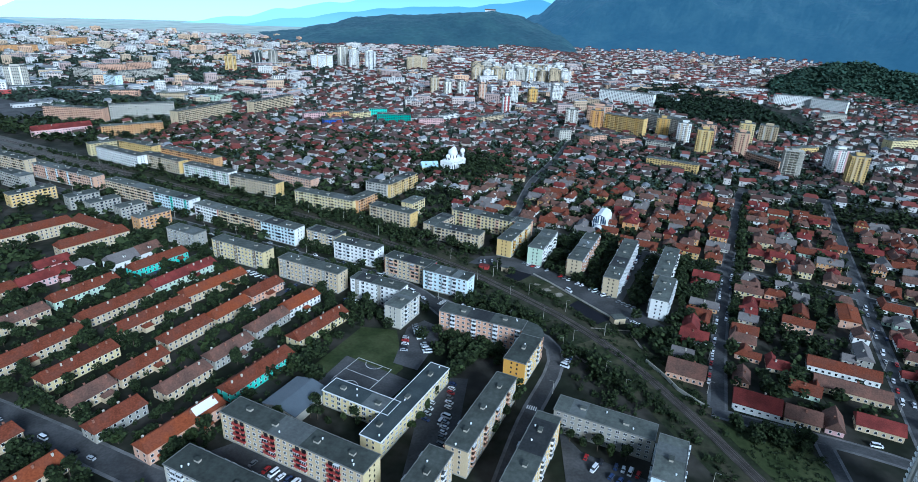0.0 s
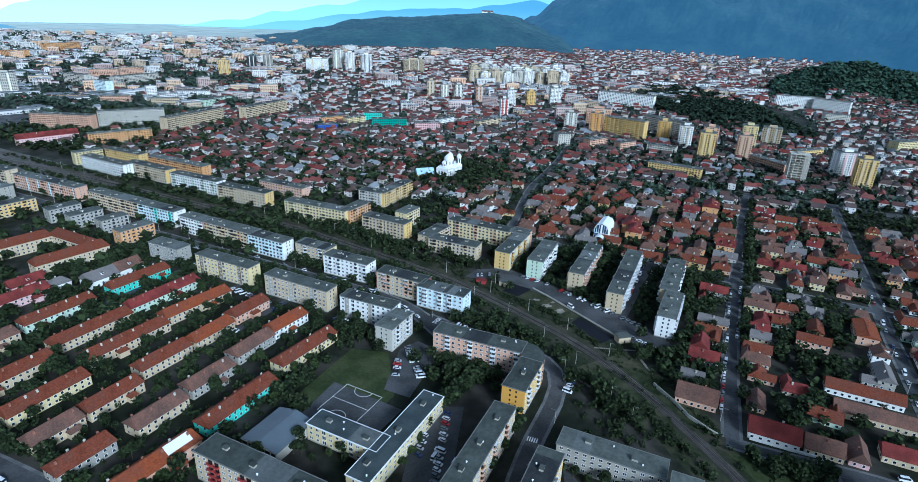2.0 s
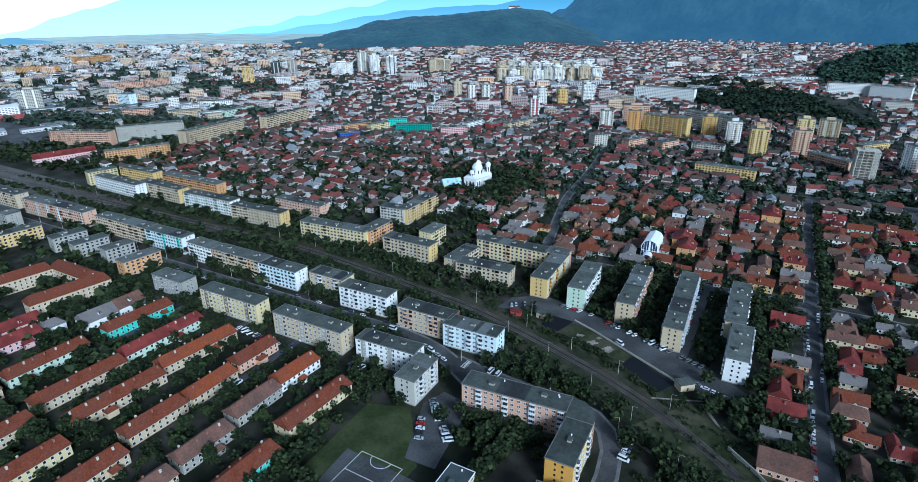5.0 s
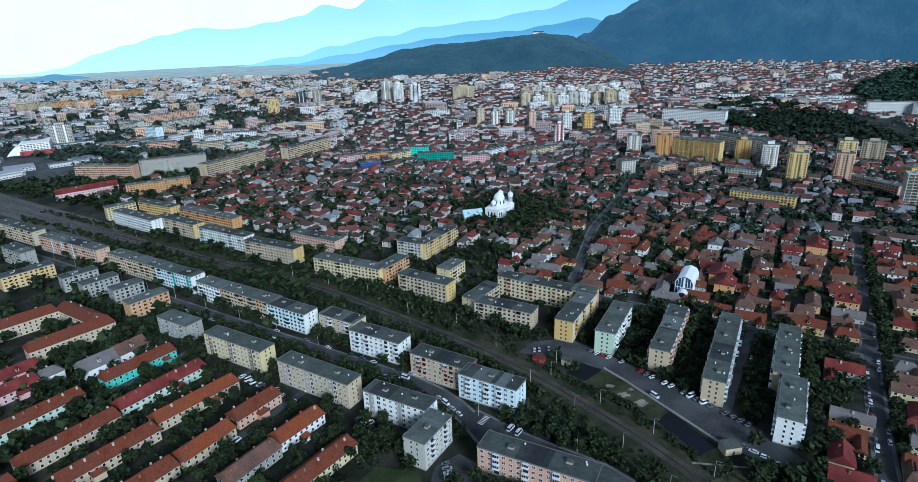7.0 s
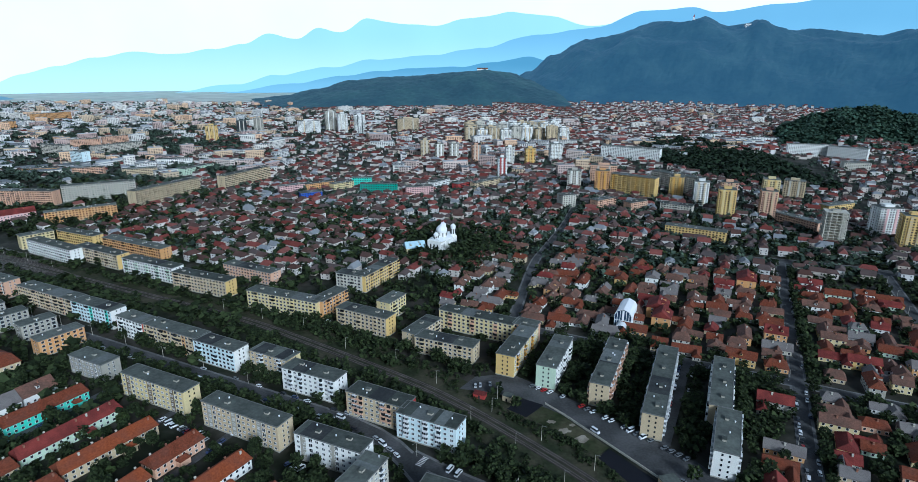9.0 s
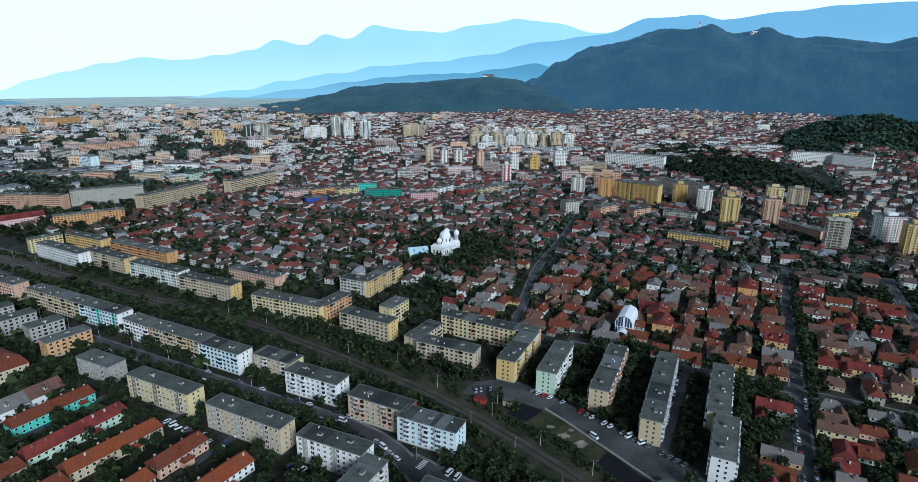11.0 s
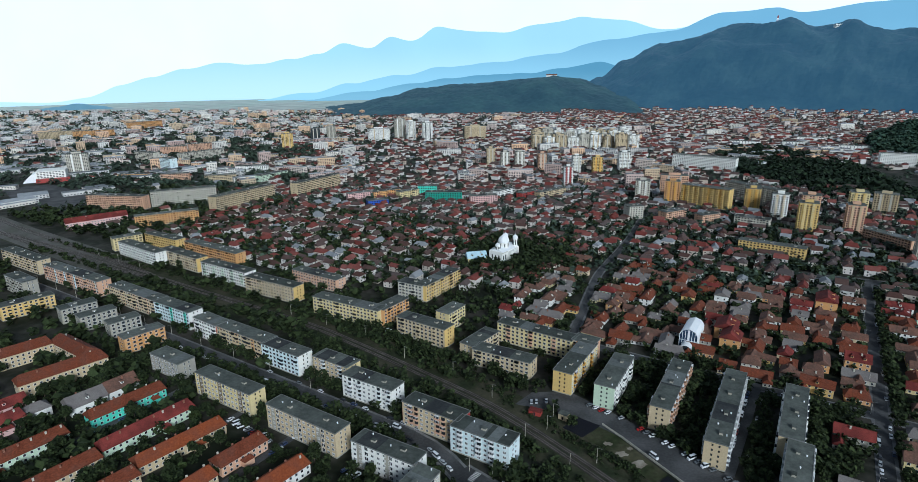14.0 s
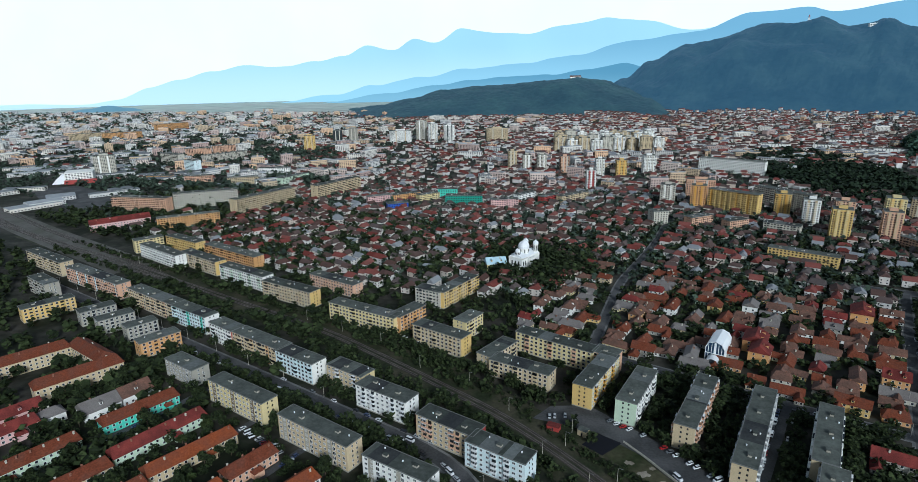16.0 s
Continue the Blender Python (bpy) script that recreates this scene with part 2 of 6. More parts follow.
def land(name, size=9800, cells=140):
    """The plain on which the town stands, one sheet to the horizon."""
    verts, faces = [], []
    for j in range(cells + 1):
        for i in range(cells + 1):
            x, y = (i / cells - 0.5) * size, (j / cells - 0.5) * size + 200
            verts.append((x, y, 0.0))
    for j in range(cells):
        for i in range(cells):
            n = j * (cells + 1) + i
            faces.append((n, n + 1, n + cells + 2, n + cells + 1))
    return to_mesh(name, verts, faces, [GROUND_MAT])


GROUND_MAT = mat("town_ground", (0.016, 0.020, 0.011), second=(0.042, 0.039, 0.032), vary=0.4, small=0.12, big=0.03)
ground = tagged(put("ground", land("ground")), "dark town ground of grass, earth and yards reaching the horizon", "ground", kind="structure")


def ribbon(name, pts, width, z, material, label, category="road", kind="structure"):
    """A strip along a line of points, with its edges as a low step."""
    pts = [Vector((x, y, 0)) for x, y in pts]
    fine = [pts[0]]
    for p, q in zip(pts, pts[1:]):
        k = max(1, int((q - p).length / 12))
        fine += [p.lerp(q, (n + 1) / k) for n in range(k)]
    for _ in range(3):
        fine = [fine[0]] + [(fine[n - 1] + fine[n] * 2 + fine[n + 1]) / 4 for n in range(1, len(fine) - 1)] + [fine[-1]]
    verts, faces = [], []
    for n, p in enumerate(fine):
        way = (fine[min(n + 1, len(fine) - 1)] - fine[max(n - 1, 0)]).normalized()
        side = Vector((-way.y, way.x, 0)) * width / 2
        for q, zz in ((p + side, -0.05), (p + side, z), (p - side, z), (p - side, -0.05)):
            verts.append((q.x, q.y, zz))
    for n in range(len(fine) - 1):
        for k in range(3):
            faces.append((4 * n + k + 1, 4 * n + k, 4 * n + 4 + k, 4 * n + 5 + k))
    return tagged(put(name, to_mesh(name, verts, faces, [material])), label, category, kind=kind), fine


def patch(name, corners, z, material, label, category, kind="structure"):
    LAID[0] += 1
    z += 0.0015 * LAID[0]
    LOTS.append(list(corners))
    g = Geo()
    g.solid([(x, y, -0.05) for x, y in corners], [(x, y, z) for x, y in corners])
    return tagged(put(name, g.mesh(name, material)), label, category, kind=kind)


LAID = [0]


def street(pts, width, label, walk_side=1.6):
    """A roadway between two pavements; each street lies a few millimetres over the one before."""
    LAID[0] += 1
    if walk_side:
        ribbon("pavement", pts, width + 2 * walk_side, 0.05 + 0.004 * LAID[0], PAVING, "grey concrete pavement strip along the street", "pavement")
    road, line = ribbon("road", pts, width, 0.12 + 0.004 * LAID[0], ASPHALT, label)
    for p, q in zip(line, line[1:]):
        c = (p + q) / 2
        d = q - p
        take(c.x, c.y, d.length, width, math.degrees(math.atan2(d.y, d.x)), 1.5)
    return line


def grid_line(*pts):
    return [ab(a, b) for a, b in pts]


RAIL_AB = [(-1500, 380), (-900, 390), (-650, 395), (-347, 394), (-261, 382), (-185, 370), (-143, 357), (-110, 344), (-80, 333), (-50, 316), (-25, 298), (0, 275), (13, 263), (60, 214), (110, 150)]
AVENUE = street(grid_line((-700, 322), (-400, 322), (-237, 321), (-190, 321), (-163, 309), (-140, 290), (-90, 275)), 9, "grey asphalt avenue between apartment rows")
SCHOOL_ROAD = street([(-16, 352), (20, 326), (58, 312), (66, 296), (55, 268), (40, 240), (28, 205), (14, 160), (0, 120)], 7, "narrow asphalt road curving past the blocks")
LOWER_ROAD = street([(-330, 262), (-213, 219), (-177, 205), (-133, 186), (-80, 166), (0, 130)], 11, "wide dark asphalt street beside row houses")
MAIN_STREET = street(grid_line((18.5, 280), (15, 340), (13.5, 400), (13.5, 735)), 6.8, "long straight asphalt street lined with parked cars")
EAST_STREET = street(grid_line((112, 270), (109, 340), (106, 430), (100, 735)), 7, "straight asphalt street between house rows")
CROSS_STREET = street(grid_line((-215, 478), (-150, 474), (13, 473), (160, 470)), 6.5, "asphalt cross street with parked cars")
FAR_CROSS = street(grid_line((-40, 720), (66, 738), (250, 730)), 12, "wide asphalt road crossing the house quarter")
RAIL_SIDE = street(grid_line((16, 277), (32, 276), (58, 280), (80, 283), (112, 281), (190, 262)), 6, "asphalt lane along the garden walls")
SOUTH_LANE = street(grid_line((66, 277), (70, 262), (76, 235), (84, 200)), 6, "narrow asphalt lane beside the field")
CHURCH_STREET = street(grid_line((-175, 480), (-205, 620), (-215, 760), (-235, 900)), 6, "narrow asphalt street leading to the church")
SLAB_ROAD = street(grid_line((-52, 375), (-50, 474)), 5, "narrow asphalt lane between apartment slabs", 0)
ROW_LANES = [street(grid_line((a, 218), (a, 300)), 4.5, "narrow lane between red-roofed row houses", 0) for a in (-356, -302, -258)]
PARKING = patch("parking_strip", [(8, 414), (44, 405), (66, 387), (86, 359), (103, 336), (126, 316), (138, 322), (124, 350), (96, 378), (76, 400), (40, 432), (18, 428)], 0.10, ASPHALT, "grey asphalt parking strip beside the slabs", "parking lot")
take(84, 372, 120, 16, -53)
take(45, 395, 22, 16, -35)
take(90, 342, 36, 14, -53)
take(28, 420, 40, 14, 10)
patch("work_strip", [(56, 397), (65, 387), (84, 359), (76, 352), (60, 372), (46, 385)], 0.06, GRASS, "rough trampled grass strip of a building site", "ground")
for px, py, pr in ((72, 366, 3.6), (64, 373, 3.0), (58, 381, 2.2), (69, 378, 1.6)):
    patch("bare_earth", [(px + pr * (1 + 0.3 * math.sin(3 * k + px)) * math.cos(k * 0.524), py + pr * (0.8 + 0.3 * math.cos(2 * k + py)) * math.sin(k * 0.524)) for k in range(12)], 0.07, DIRT, "pale patch of bare sandy earth", "ground")
patch("tar_court", [(35, 393), (44, 404), (56, 397), (45, 385)], 0.14, NEW_TAR, "fresh black bitumen court beside the railway", "court")
patch("tar_court", [(77, 351), (84, 358), (101, 334), (91, 327)], 0.14, NEW_TAR, "large fresh black bitumen court beside the railway", "court")
patch("lawn", [(-80, 262), (-58, 311), (-36, 309), (-28, 269), (-32, 262)], 0.06, LAWN, "green school playing lawn", "lawn")
patch("sports_court", [(-61, 279), (-43, 269), (-23, 258), (-35, 236), (-74, 247)], 0.10, ASPHALT, "worn grey asphalt sports court with painted lines", "court")
patch("lot", [(-30, 312), (-20, 322), (-6, 312), (-20, 268), (-34, 274)], 0.11, ASPHALT, "asphalt parking lot beside a white block", "parking lot")
patch("yard", [(-14, 262), (8, 262), (0, 190), (-20, 190)], 0.09, ASPHALT, "asphalt school yard with parked cars", "parking lot")
patch("yard", [(52, 224), (60, 210), (110, 180), (95, 165), (50, 190)], 0.09, ASPHALT, "asphalt block yard with parked cars", "parking lot")
patch("yard", [(-112, 196), (-92, 210), (-40, 183), (-50, 160)], 0.09, ASPHALT, "asphalt yard between two blocks", "parking lot")
ribbon("meadow", grid_line((-900, 392), (-347, 396), (-238, 384), (-161, 366), (-91, 340), (-40, 310), (13, 264), (60, 216), (110, 152)), 38, 0.02, SCRUB, "rough grass and scrub along the railway", "meadow")
patch("meadow", [(70, 300), (104, 318), (130, 262), (118, 248), (88, 280)], 0.05, GRASS, "rough grass field with footpaths", "meadow")
patch("meadow", [(130, 236), (150, 231), (168, 220), (172, 205), (170, 175), (150, 175)], 0.05, LAWN, "rough green field beside the railway", "meadow")
for line, w in (([(66, 296), (76, 282), (92, 262)], 1.8), ([(110, 318), (116, 296), (112, 280), (120, 262)], 1.4), ([(86, 322), (104, 318), (126, 320)], 1.2)):
    ribbon("footpath", line, w, 0.09, DIRT, "trodden pale earth footpath across the grass", "path")
ribbon("rail_yard", grid_line((-1500, 390), (-1100, 412), (-900, 400), (-640, 392)), 44, 0.035, mat("yard_gravel", (0.13, 0.122, 0.112), second=(0.075, 0.076, 0.060), vary=0.3, small=0.4, big=0.03), "grey gravel and dry grass of the station yard", "railway yard")
for (a0, b0), (a1, b1) in zip(RAIL_AB, RAIL_AB[1:]):
    (x0, y0), (x1, y1) = ab(a0, b0), ab(a1, b1)
    RAIL_LINE.append(((x0, y0), (x1, y1)))
    take((x0 + x1) / 2, (y0 + y1) / 2, math.hypot(x1 - x0, y1 - y0), 8, math.degrees(math.atan2(y1 - y0, x1 - x0)))
for side in (-2.2, 2.2):
    ribbon("track_bed", grid_line(*[(a, b + side) for a, b in RAIL_AB]), 3.0, 0.18, BALLAST, "brown stone ballast bed of the railway", "railway")
    for gauge in (-0.75, 0.75):
        ribbon("rail", grid_line(*[(a, b + side + gauge) for a, b in RAIL_AB]), 0.16, 0.34, STEEL, "worn steel rail on the ballast", "railway")
for extra in (-15, -10.6, 7.0, 11.4):
    ribbon("track_bed", grid_line(*[(a, b + extra) for a, b in ((-1500, 385), (-1100, 420), (-900, 402), (-700, 396), (-560, 394 - extra * 0.8))]), 3.0, 0.16, BALLAST, "brown ballast bed of a station siding", "railway")
    for gauge in (-0.75, 0.75):
        ribbon("rail", grid_line(*[(a, b + extra + gauge) for a, b in ((-1500, 385), (-1100, 420), (-900, 402), (-700, 396), (-560, 394 - extra * 0.8))]), 0.2, 0.32, STEEL, "worn steel rail of a station siding", "railway")
patch("parking_lot", [(-850, 1045), (-743, 986), (-636, 906), (-690, 862), (-800, 915), (-900, 995)], 0.05, ASPHALT, "large grey parking lot beside the station", "parking lot")


def crossing(x, y, yaw, n=7):
    ob = thing("crosswalk", x, y, yaw, "white painted zebra crossing on asphalt", "crosswalk")
    for k in range(n):
        g = Geo()
        g.box(-1.6, (k - n / 2) * 1.1, 0.12, 1.6, (k - n / 2) * 1.1 + 0.55, 0.15)
        part("stripe", g, LINE, ob)


crossing(-10, 347, 150)
crossing(40, 240, 70, 5)

# ---- buildings: kinds ----
MESHES = {}


def shared(key, make):
    if key not in MESHES:
        MESHES[key] = make()
    return MESHES[key]


def window_mesh(w, h):
    """A framed window: outer frame, two dark panes with a mullion between, and a sill. Faces -y."""
    def make():
        t = 0.11
        xs, zs = (-w / 2, -w / 2 + t, -t / 2, t / 2, w / 2 - t, w / 2), (0, t, h - t, h)
        v = [(x, -0.12, z) for z in zs for x in xs]
        f, mi = [], []
        for b in range(3):
            for a in range(5):
                q = (b * 6 + a, b * 6 + a + 1, b * 6 + a + 7, b * 6 + a + 6)
                if b == 1 and a in (1, 3):
                    n = len(v)
                    v += [(v[k][0], -0.03, v[k][2]) for k in q]
                    for k in range(4):
                        f.append((q[k], q[(k + 1) % 4], n + (k + 1) % 4, n + k))
                        mi.append(0)
                    f.append((n, n + 1, n + 2, n + 3))
                    mi.append(1)
                else:
                    f.append(q)
                    mi.append(0)
        n = len(v)
        rim = (0, 5, 23, 18)
        v += [(v[k][0], 0.05, v[k][2]) for k in rim]
        edges = ((0, 1, 2, 3, 4, 5), (5, 11, 17, 23), (23, 22, 21, 20, 19, 18), (18, 12, 6, 0))
        for k, e in enumerate(edges):
            f.append((*e[::-1], n + k, n + (k + 1) % 4))
            mi.append(0)
        return to_mesh("window", v, f, [FRAME, GLASS], mi)
    return shared(("win", w, h), make)


def balcony_mesh(w, material, glazed):
    """A balcony: slab, parapet on three sides, and either a glazed front or a dark doorway behind. Faces -y."""
    def make():
        g = Geo()
        g.box(-w / 2, -1.15, 0, w / 2, 0, 0.16, 0, True)
        g.box(-w / 2, -1.15, 0.16, w / 2, -1.05, 1.05, 0)
        g.box(-w / 2, -1.05, 0.16, -w / 2 + 0.1, 0, 1.05, 0)
        g.box(w / 2 - 0.1, -1.05, 0.16, w / 2, 0, 1.05, 0)
        g.quad((-w / 2 + 0.3, -0.04, 0.16), (w / 2 - 0.3, -0.04, 0.16), (w / 2 - 0.3, -0.04, 2.3), (-w / 2 + 0.3, -0.04, 2.3), 2)
        if glazed:
            g.quad((-w / 2, -1.10, 1.05), (w / 2, -1.10, 1.05), (w / 2, -1.10, 2.5), (-w / 2, -1.10, 2.5), 2)
            for k in range(4):
                x = -w / 2 + k * (w - 0.1) / 3
                g.box(x, -1.15, 1.05, x + 0.1, -1.06, 2.5, 1)
            g.box(-w / 2, -1.15, 2.4, w / 2, 0, 2.55, 1, True)
        return g.mesh("balcony", material, FRAME, GLASS)
    return shared(("bal", w, material.name, glazed), make)


def flat_roof(L, D, h, parent, material=None, edge=None):
    g = Geo()
    g.box(-L / 2 - 0.25, -D / 2 - 0.25, h, L / 2 + 0.25, D / 2 + 0.25, h + 0.25, 0)
    roof = part("roof", g, material or BITUMEN, parent)
    e = Geo()
    for x0, y0, x1, y1 in ((-L / 2 - 0.35, -D / 2 - 0.35, L / 2 + 0.35, -D / 2 - 0.05), (-L / 2 - 0.35, D / 2 + 0.05, L / 2 + 0.35, D / 2 + 0.35), (-L / 2 - 0.35, -D / 2 - 0.05, -L / 2 - 0.05, D / 2 + 0.05), (L / 2 + 0.05, -D / 2 - 0.05, L / 2 + 0.35, D / 2 + 0.05)):
        e.box(x0, y0, h - 0.1, x1, y1, h + 0.4, 0, True)
    part("roof_edge", e, edge or COPING, roof)
    return roof


def hatch_mesh():
    def make():
        g = Geo()
        g.box(-1.3, -0.9, 0, 1.3, 0.9, 1.2, 0)
        g.box(-1.5, -1.1, 1.2, 1.5, 1.1, 1.35, 1)
        return g.mesh("roof_hatch", GREY, BITUMEN)
    return shared("hatch", make)


def vent_mesh():
    def make():
        g = Geo()
        ring = [(0.3 * math.cos(k * math.pi / 4), 0.3 * math.sin(k * math.pi / 4)) for k in range(8)]
        g.solid([(x, y, 0) for x, y in ring], [(x, y, 0.7) for x, y in ring])
        g.solid([(1.5 * x, 1.5 * y, 0.7) for x, y in ring], [(0.4 * x, 0.4 * y, 1.0) for x, y in ring], 0, True)
        return g.mesh("roof_vent", WHITE_SHEET)
    return shared("vent", make)


def facade_plan(L, storeys, pattern, rise=2.8):
    """Where windows (w) and balconies (b) and stair windows (s) stand along a front."""
    bays = max(2, int(L / 3.4))
    step = L / bays
    for k in range(bays):
        kind = pattern[k % len(pattern)]
        for s in range(storeys):
            yield kind, -L / 2 + (k + 0.5) * step, s * rise


def block(x, y, L, D, yaw, storeys, walls, label, pattern="wbww", ends=None, trim=None, fine=True, roof=None, glazed=0.4, accent=None, edge=None):
    """A flat-roofed apartment block."""
    D = max(D, 10.5)
    h = storeys * 2.8 + 0.6 + (int(abs(x) * 10) % 13) * 0.015
    ob = thing("apartment_block", x, y, yaw, label, "apartment block", "apartment blocks")
    take(x, y, L, D, yaw, 2.0)
    r = random.Random(int(x * 7 + y * 13))
    g = Geo()
    g.box(-L / 2, -D / 2, -0.1, L / 2, D / 2, h, 0)
    part("wall", g, walls, ob)
    g = Geo()
    g.box(-L / 2 - 0.06, -D / 2 - 0.06, -0.1, L / 2 + 0.06, D / 2 + 0.06, 0.7, 0)
    part("plinth", g, GREY, ob)
    if ends:
        for sx in (-1, 1):
            g = Geo()
            g.box(sx * L / 2 - (0.0 if sx > 0 else 0.08), -D / 2 - 0.04, 0.7, sx * L / 2 + (0.08 if sx > 0 else 0.0), D / 2 + 0.04, h - 0.1)
            part("end_wall", g, ends, ob, "painted end wall panel")
    if accent:
        bays = max(2, int(L / 3.4))
        for k in range(1, bays, 5):
            for side in (-1, 1):
                cx = -L / 2 + (k + 0.5) * L / bays
                g = Geo()
                g.box(cx - 1.6, side * D / 2 - 0.05, 0.7, cx + 1.6, side * D / 2 + 0.05, h - 0.2)
                part("accent_panel", g, accent, ob, "coloured vertical wall panel")
    top = flat_roof(L, D, h, ob, roof, edge)
    for k in range(max(1, int(L / 18))):
        put("roof_hatch", hatch_mesh(), top, pose(-L / 2 + (k + 0.5) * L / max(1, int(L / 18)) + r.uniform(-2, 2), r.uniform(-1.5, 1.5), h + 0.25))
    for k in range(r.choice((0, 1, 1, 2)) if L > 22 else 0):
        w, at = L * r.uniform(0.16, 0.34), r.uniform(-0.3, 0.3) * L
        lay = Geo()
        lay.box(at - w / 2, -D / 2 + 0.1, h + 0.25, at + w / 2, D / 2 - 0.1, h + 0.262 + 0.008 * k)
        part("roof_sheet", lay, r.choice((PALE_FELT, DARK_FELT, PALE_FELT)), top, "stretch of roof felt in another grey")
    for k in range(int(L / 17)):
        put("roof_vent", vent_mesh(), top, pose(r.uniform(-L / 2 + 1, L / 2 - 1), r.uniform(-D / 2 + 1.5, D / 2 - 1.5), h + 0.25))
    joined = Geo()

    def pane(cx, z, turn, w, hh):
        c, s = round(math.cos(radians(turn))), round(math.sin(radians(turn)))
        ox, oy = (0, -D / 2) if turn == 0 else (0, D / 2) if turn == 180 else (L / 2, 0) if turn == 90 else (-L / 2, 0)
        px, py = ox + cx * c, oy + cx * s
        if fine and (turn == 0 or (turn == 180 and yaw > 20)):
            put("window", window_mesh(w, hh), ob, pose(px, py, z, 0, 0, turn))
            return
        nx, ny = (s, -c)
        for grow, deep, mi in ((0.12, 0.05, 0), (0.0, 0.09, 1))[y > 640:]:
            a, b = w / 2 + grow, 0.5 * abs(deep)
            p = [(px - a * c + nx * deep, py - a * s + ny * deep), (px + a * c + nx * deep, py + a * s + ny * deep), (px + a * c, py + a * s), (px - a * c, py - a * s)]
            joined.solid([(u, v, z - grow) for u, v in p], [(u, v, z + hh + grow) for u, v in p], mi)

    shift = r.randrange(len(pattern))
    for side, turn in ((0, 0), (1, 180)):
        pat = pattern[shift:] + pattern[:shift] if side else pattern
        for kind, cx, z in facade_plan(L - 1, storeys, pat):
            if kind == "w":
                pane(cx, z + 1.3, turn, 1.7, 1.45)
            elif kind == "s":
                pane(cx, z + 1.0, turn, 2.2, 2.0)
            elif kind == "b" and z > 1 and not fine:
                sgn = -1 if turn == 0 else 1
                yy = sgn * D / 2
                px = cx if turn == 0 else -cx
                y0, y1 = sorted((yy, yy + sgn * 1.15))
                joined.box(px - 1.5, y0, z + 0.55, px + 1.5, y1, z + 1.6, 2, True)
                pane(cx, z + 1.6, turn, 2.4, 1.2)
                if r.random() < glazed:
                    joined.box(px - 1.45, y0 + 0.05, z + 1.6, px + 1.45, y1 - 0.05, z + 3.0, 1)
            elif kind == "b" and z > 1:
                put("balcony", balcony_mesh(3.0, trim or FRAME, r.random() < glazed), ob, pose(cx, (-D / 2 if turn == 0 else D / 2), z + 0.55, 0, 0, turn))
            elif kind == "b":
                pane(cx, z + 1.3, turn, 1.7, 1.45)
    for turn in (90, 270):
        for s in range(storeys):
            for cx in (-1.6, 1.6):
                pane(cx, s * 2.8 + 1.4, turn, 0.9, 1.2)
    if joined.f:
        part("glazing", joined, (FRAME, GLASS, trim or walls), ob, kind="stuff")
    return ob


def house_meshes(L, D, eave, ridge, hip, walls, roof, lod=0):
    """Wall and roof meshes of a pitched house; windows sit in the walls as framed, set-in panes."""
    def make():
        g = Geo()
        g.box(-L / 2, -D / 2, -0.1, L / 2, D / 2, eave, 0)
        if not hip:
            for s in (-1, 1):
                x0 = s * L / 2
                n = len(g.v)
                g.v += [(x0, -D / 2, eave), (x0, D / 2, eave), (x0, 0, ridge)]
                g.f.append((n, n + 1, n + 2))
                g.i.append(0)
        floors = max(1, int(eave / 2.9))
        for s in range(floors):
            z = 0.9 + s * 2.8
            for side in (-1, 1):
                n = max(2, int(L / 3.2))
                for k in range(n):
                    cx, yy = -L / 2 + (k + 0.5) * L / n, side * D / 2
                    g.box(cx - 0.75, yy - 0.05, z - 0.1, cx + 0.75, yy + 0.05, z + 1.4, 1)
                    g.box(cx - 0.6, yy - 0.08, z, cx + 0.6, yy + 0.08, z + 1.3, 2)
                for k in range(2):
                    cy, xx = (k - 0.5) * D * 0.45, side * L / 2
                    g.box(xx - 0.05, cy - 0.65, z - 0.1, xx + 0.05, cy + 0.65, z + 1.4, 1)
                    g.box(xx - 0.08, cy - 0.5, z, xx + 0.08, cy + 0.5, z + 1.3, 2)
        wall = g.mesh("wall", walls, FRAME, GLASS)
        t = Geo()
        t.gable(L, D, eave, ridge, 0.55, 0.22, hip)
        t.box(-L / 2 - 0.4 + hip, -0.18, ridge + 0.12, L / 2 + 0.4 - hip, 0.18, ridge + 0.34, 0)
        return wall, t.mesh("roof", roof)
    return shared(("house", L, D, eave, ridge, hip, walls.name, roof.name), make)


def chimney_mesh(material):
    def make():
        g = Geo()
        g.box(-0.4, -0.3, -1.2, 0.4, 0.3, 0.9, 0)
        g.box(-0.5, -0.4, 0.9, 0.5, 0.4, 1.05, 0, True)
        g.box(-0.25, -0.15, 1.05, 0.25, 0.15, 1.25, 0)
        return g.mesh("chimney", material)
    return shared(("chim", material.name), make)


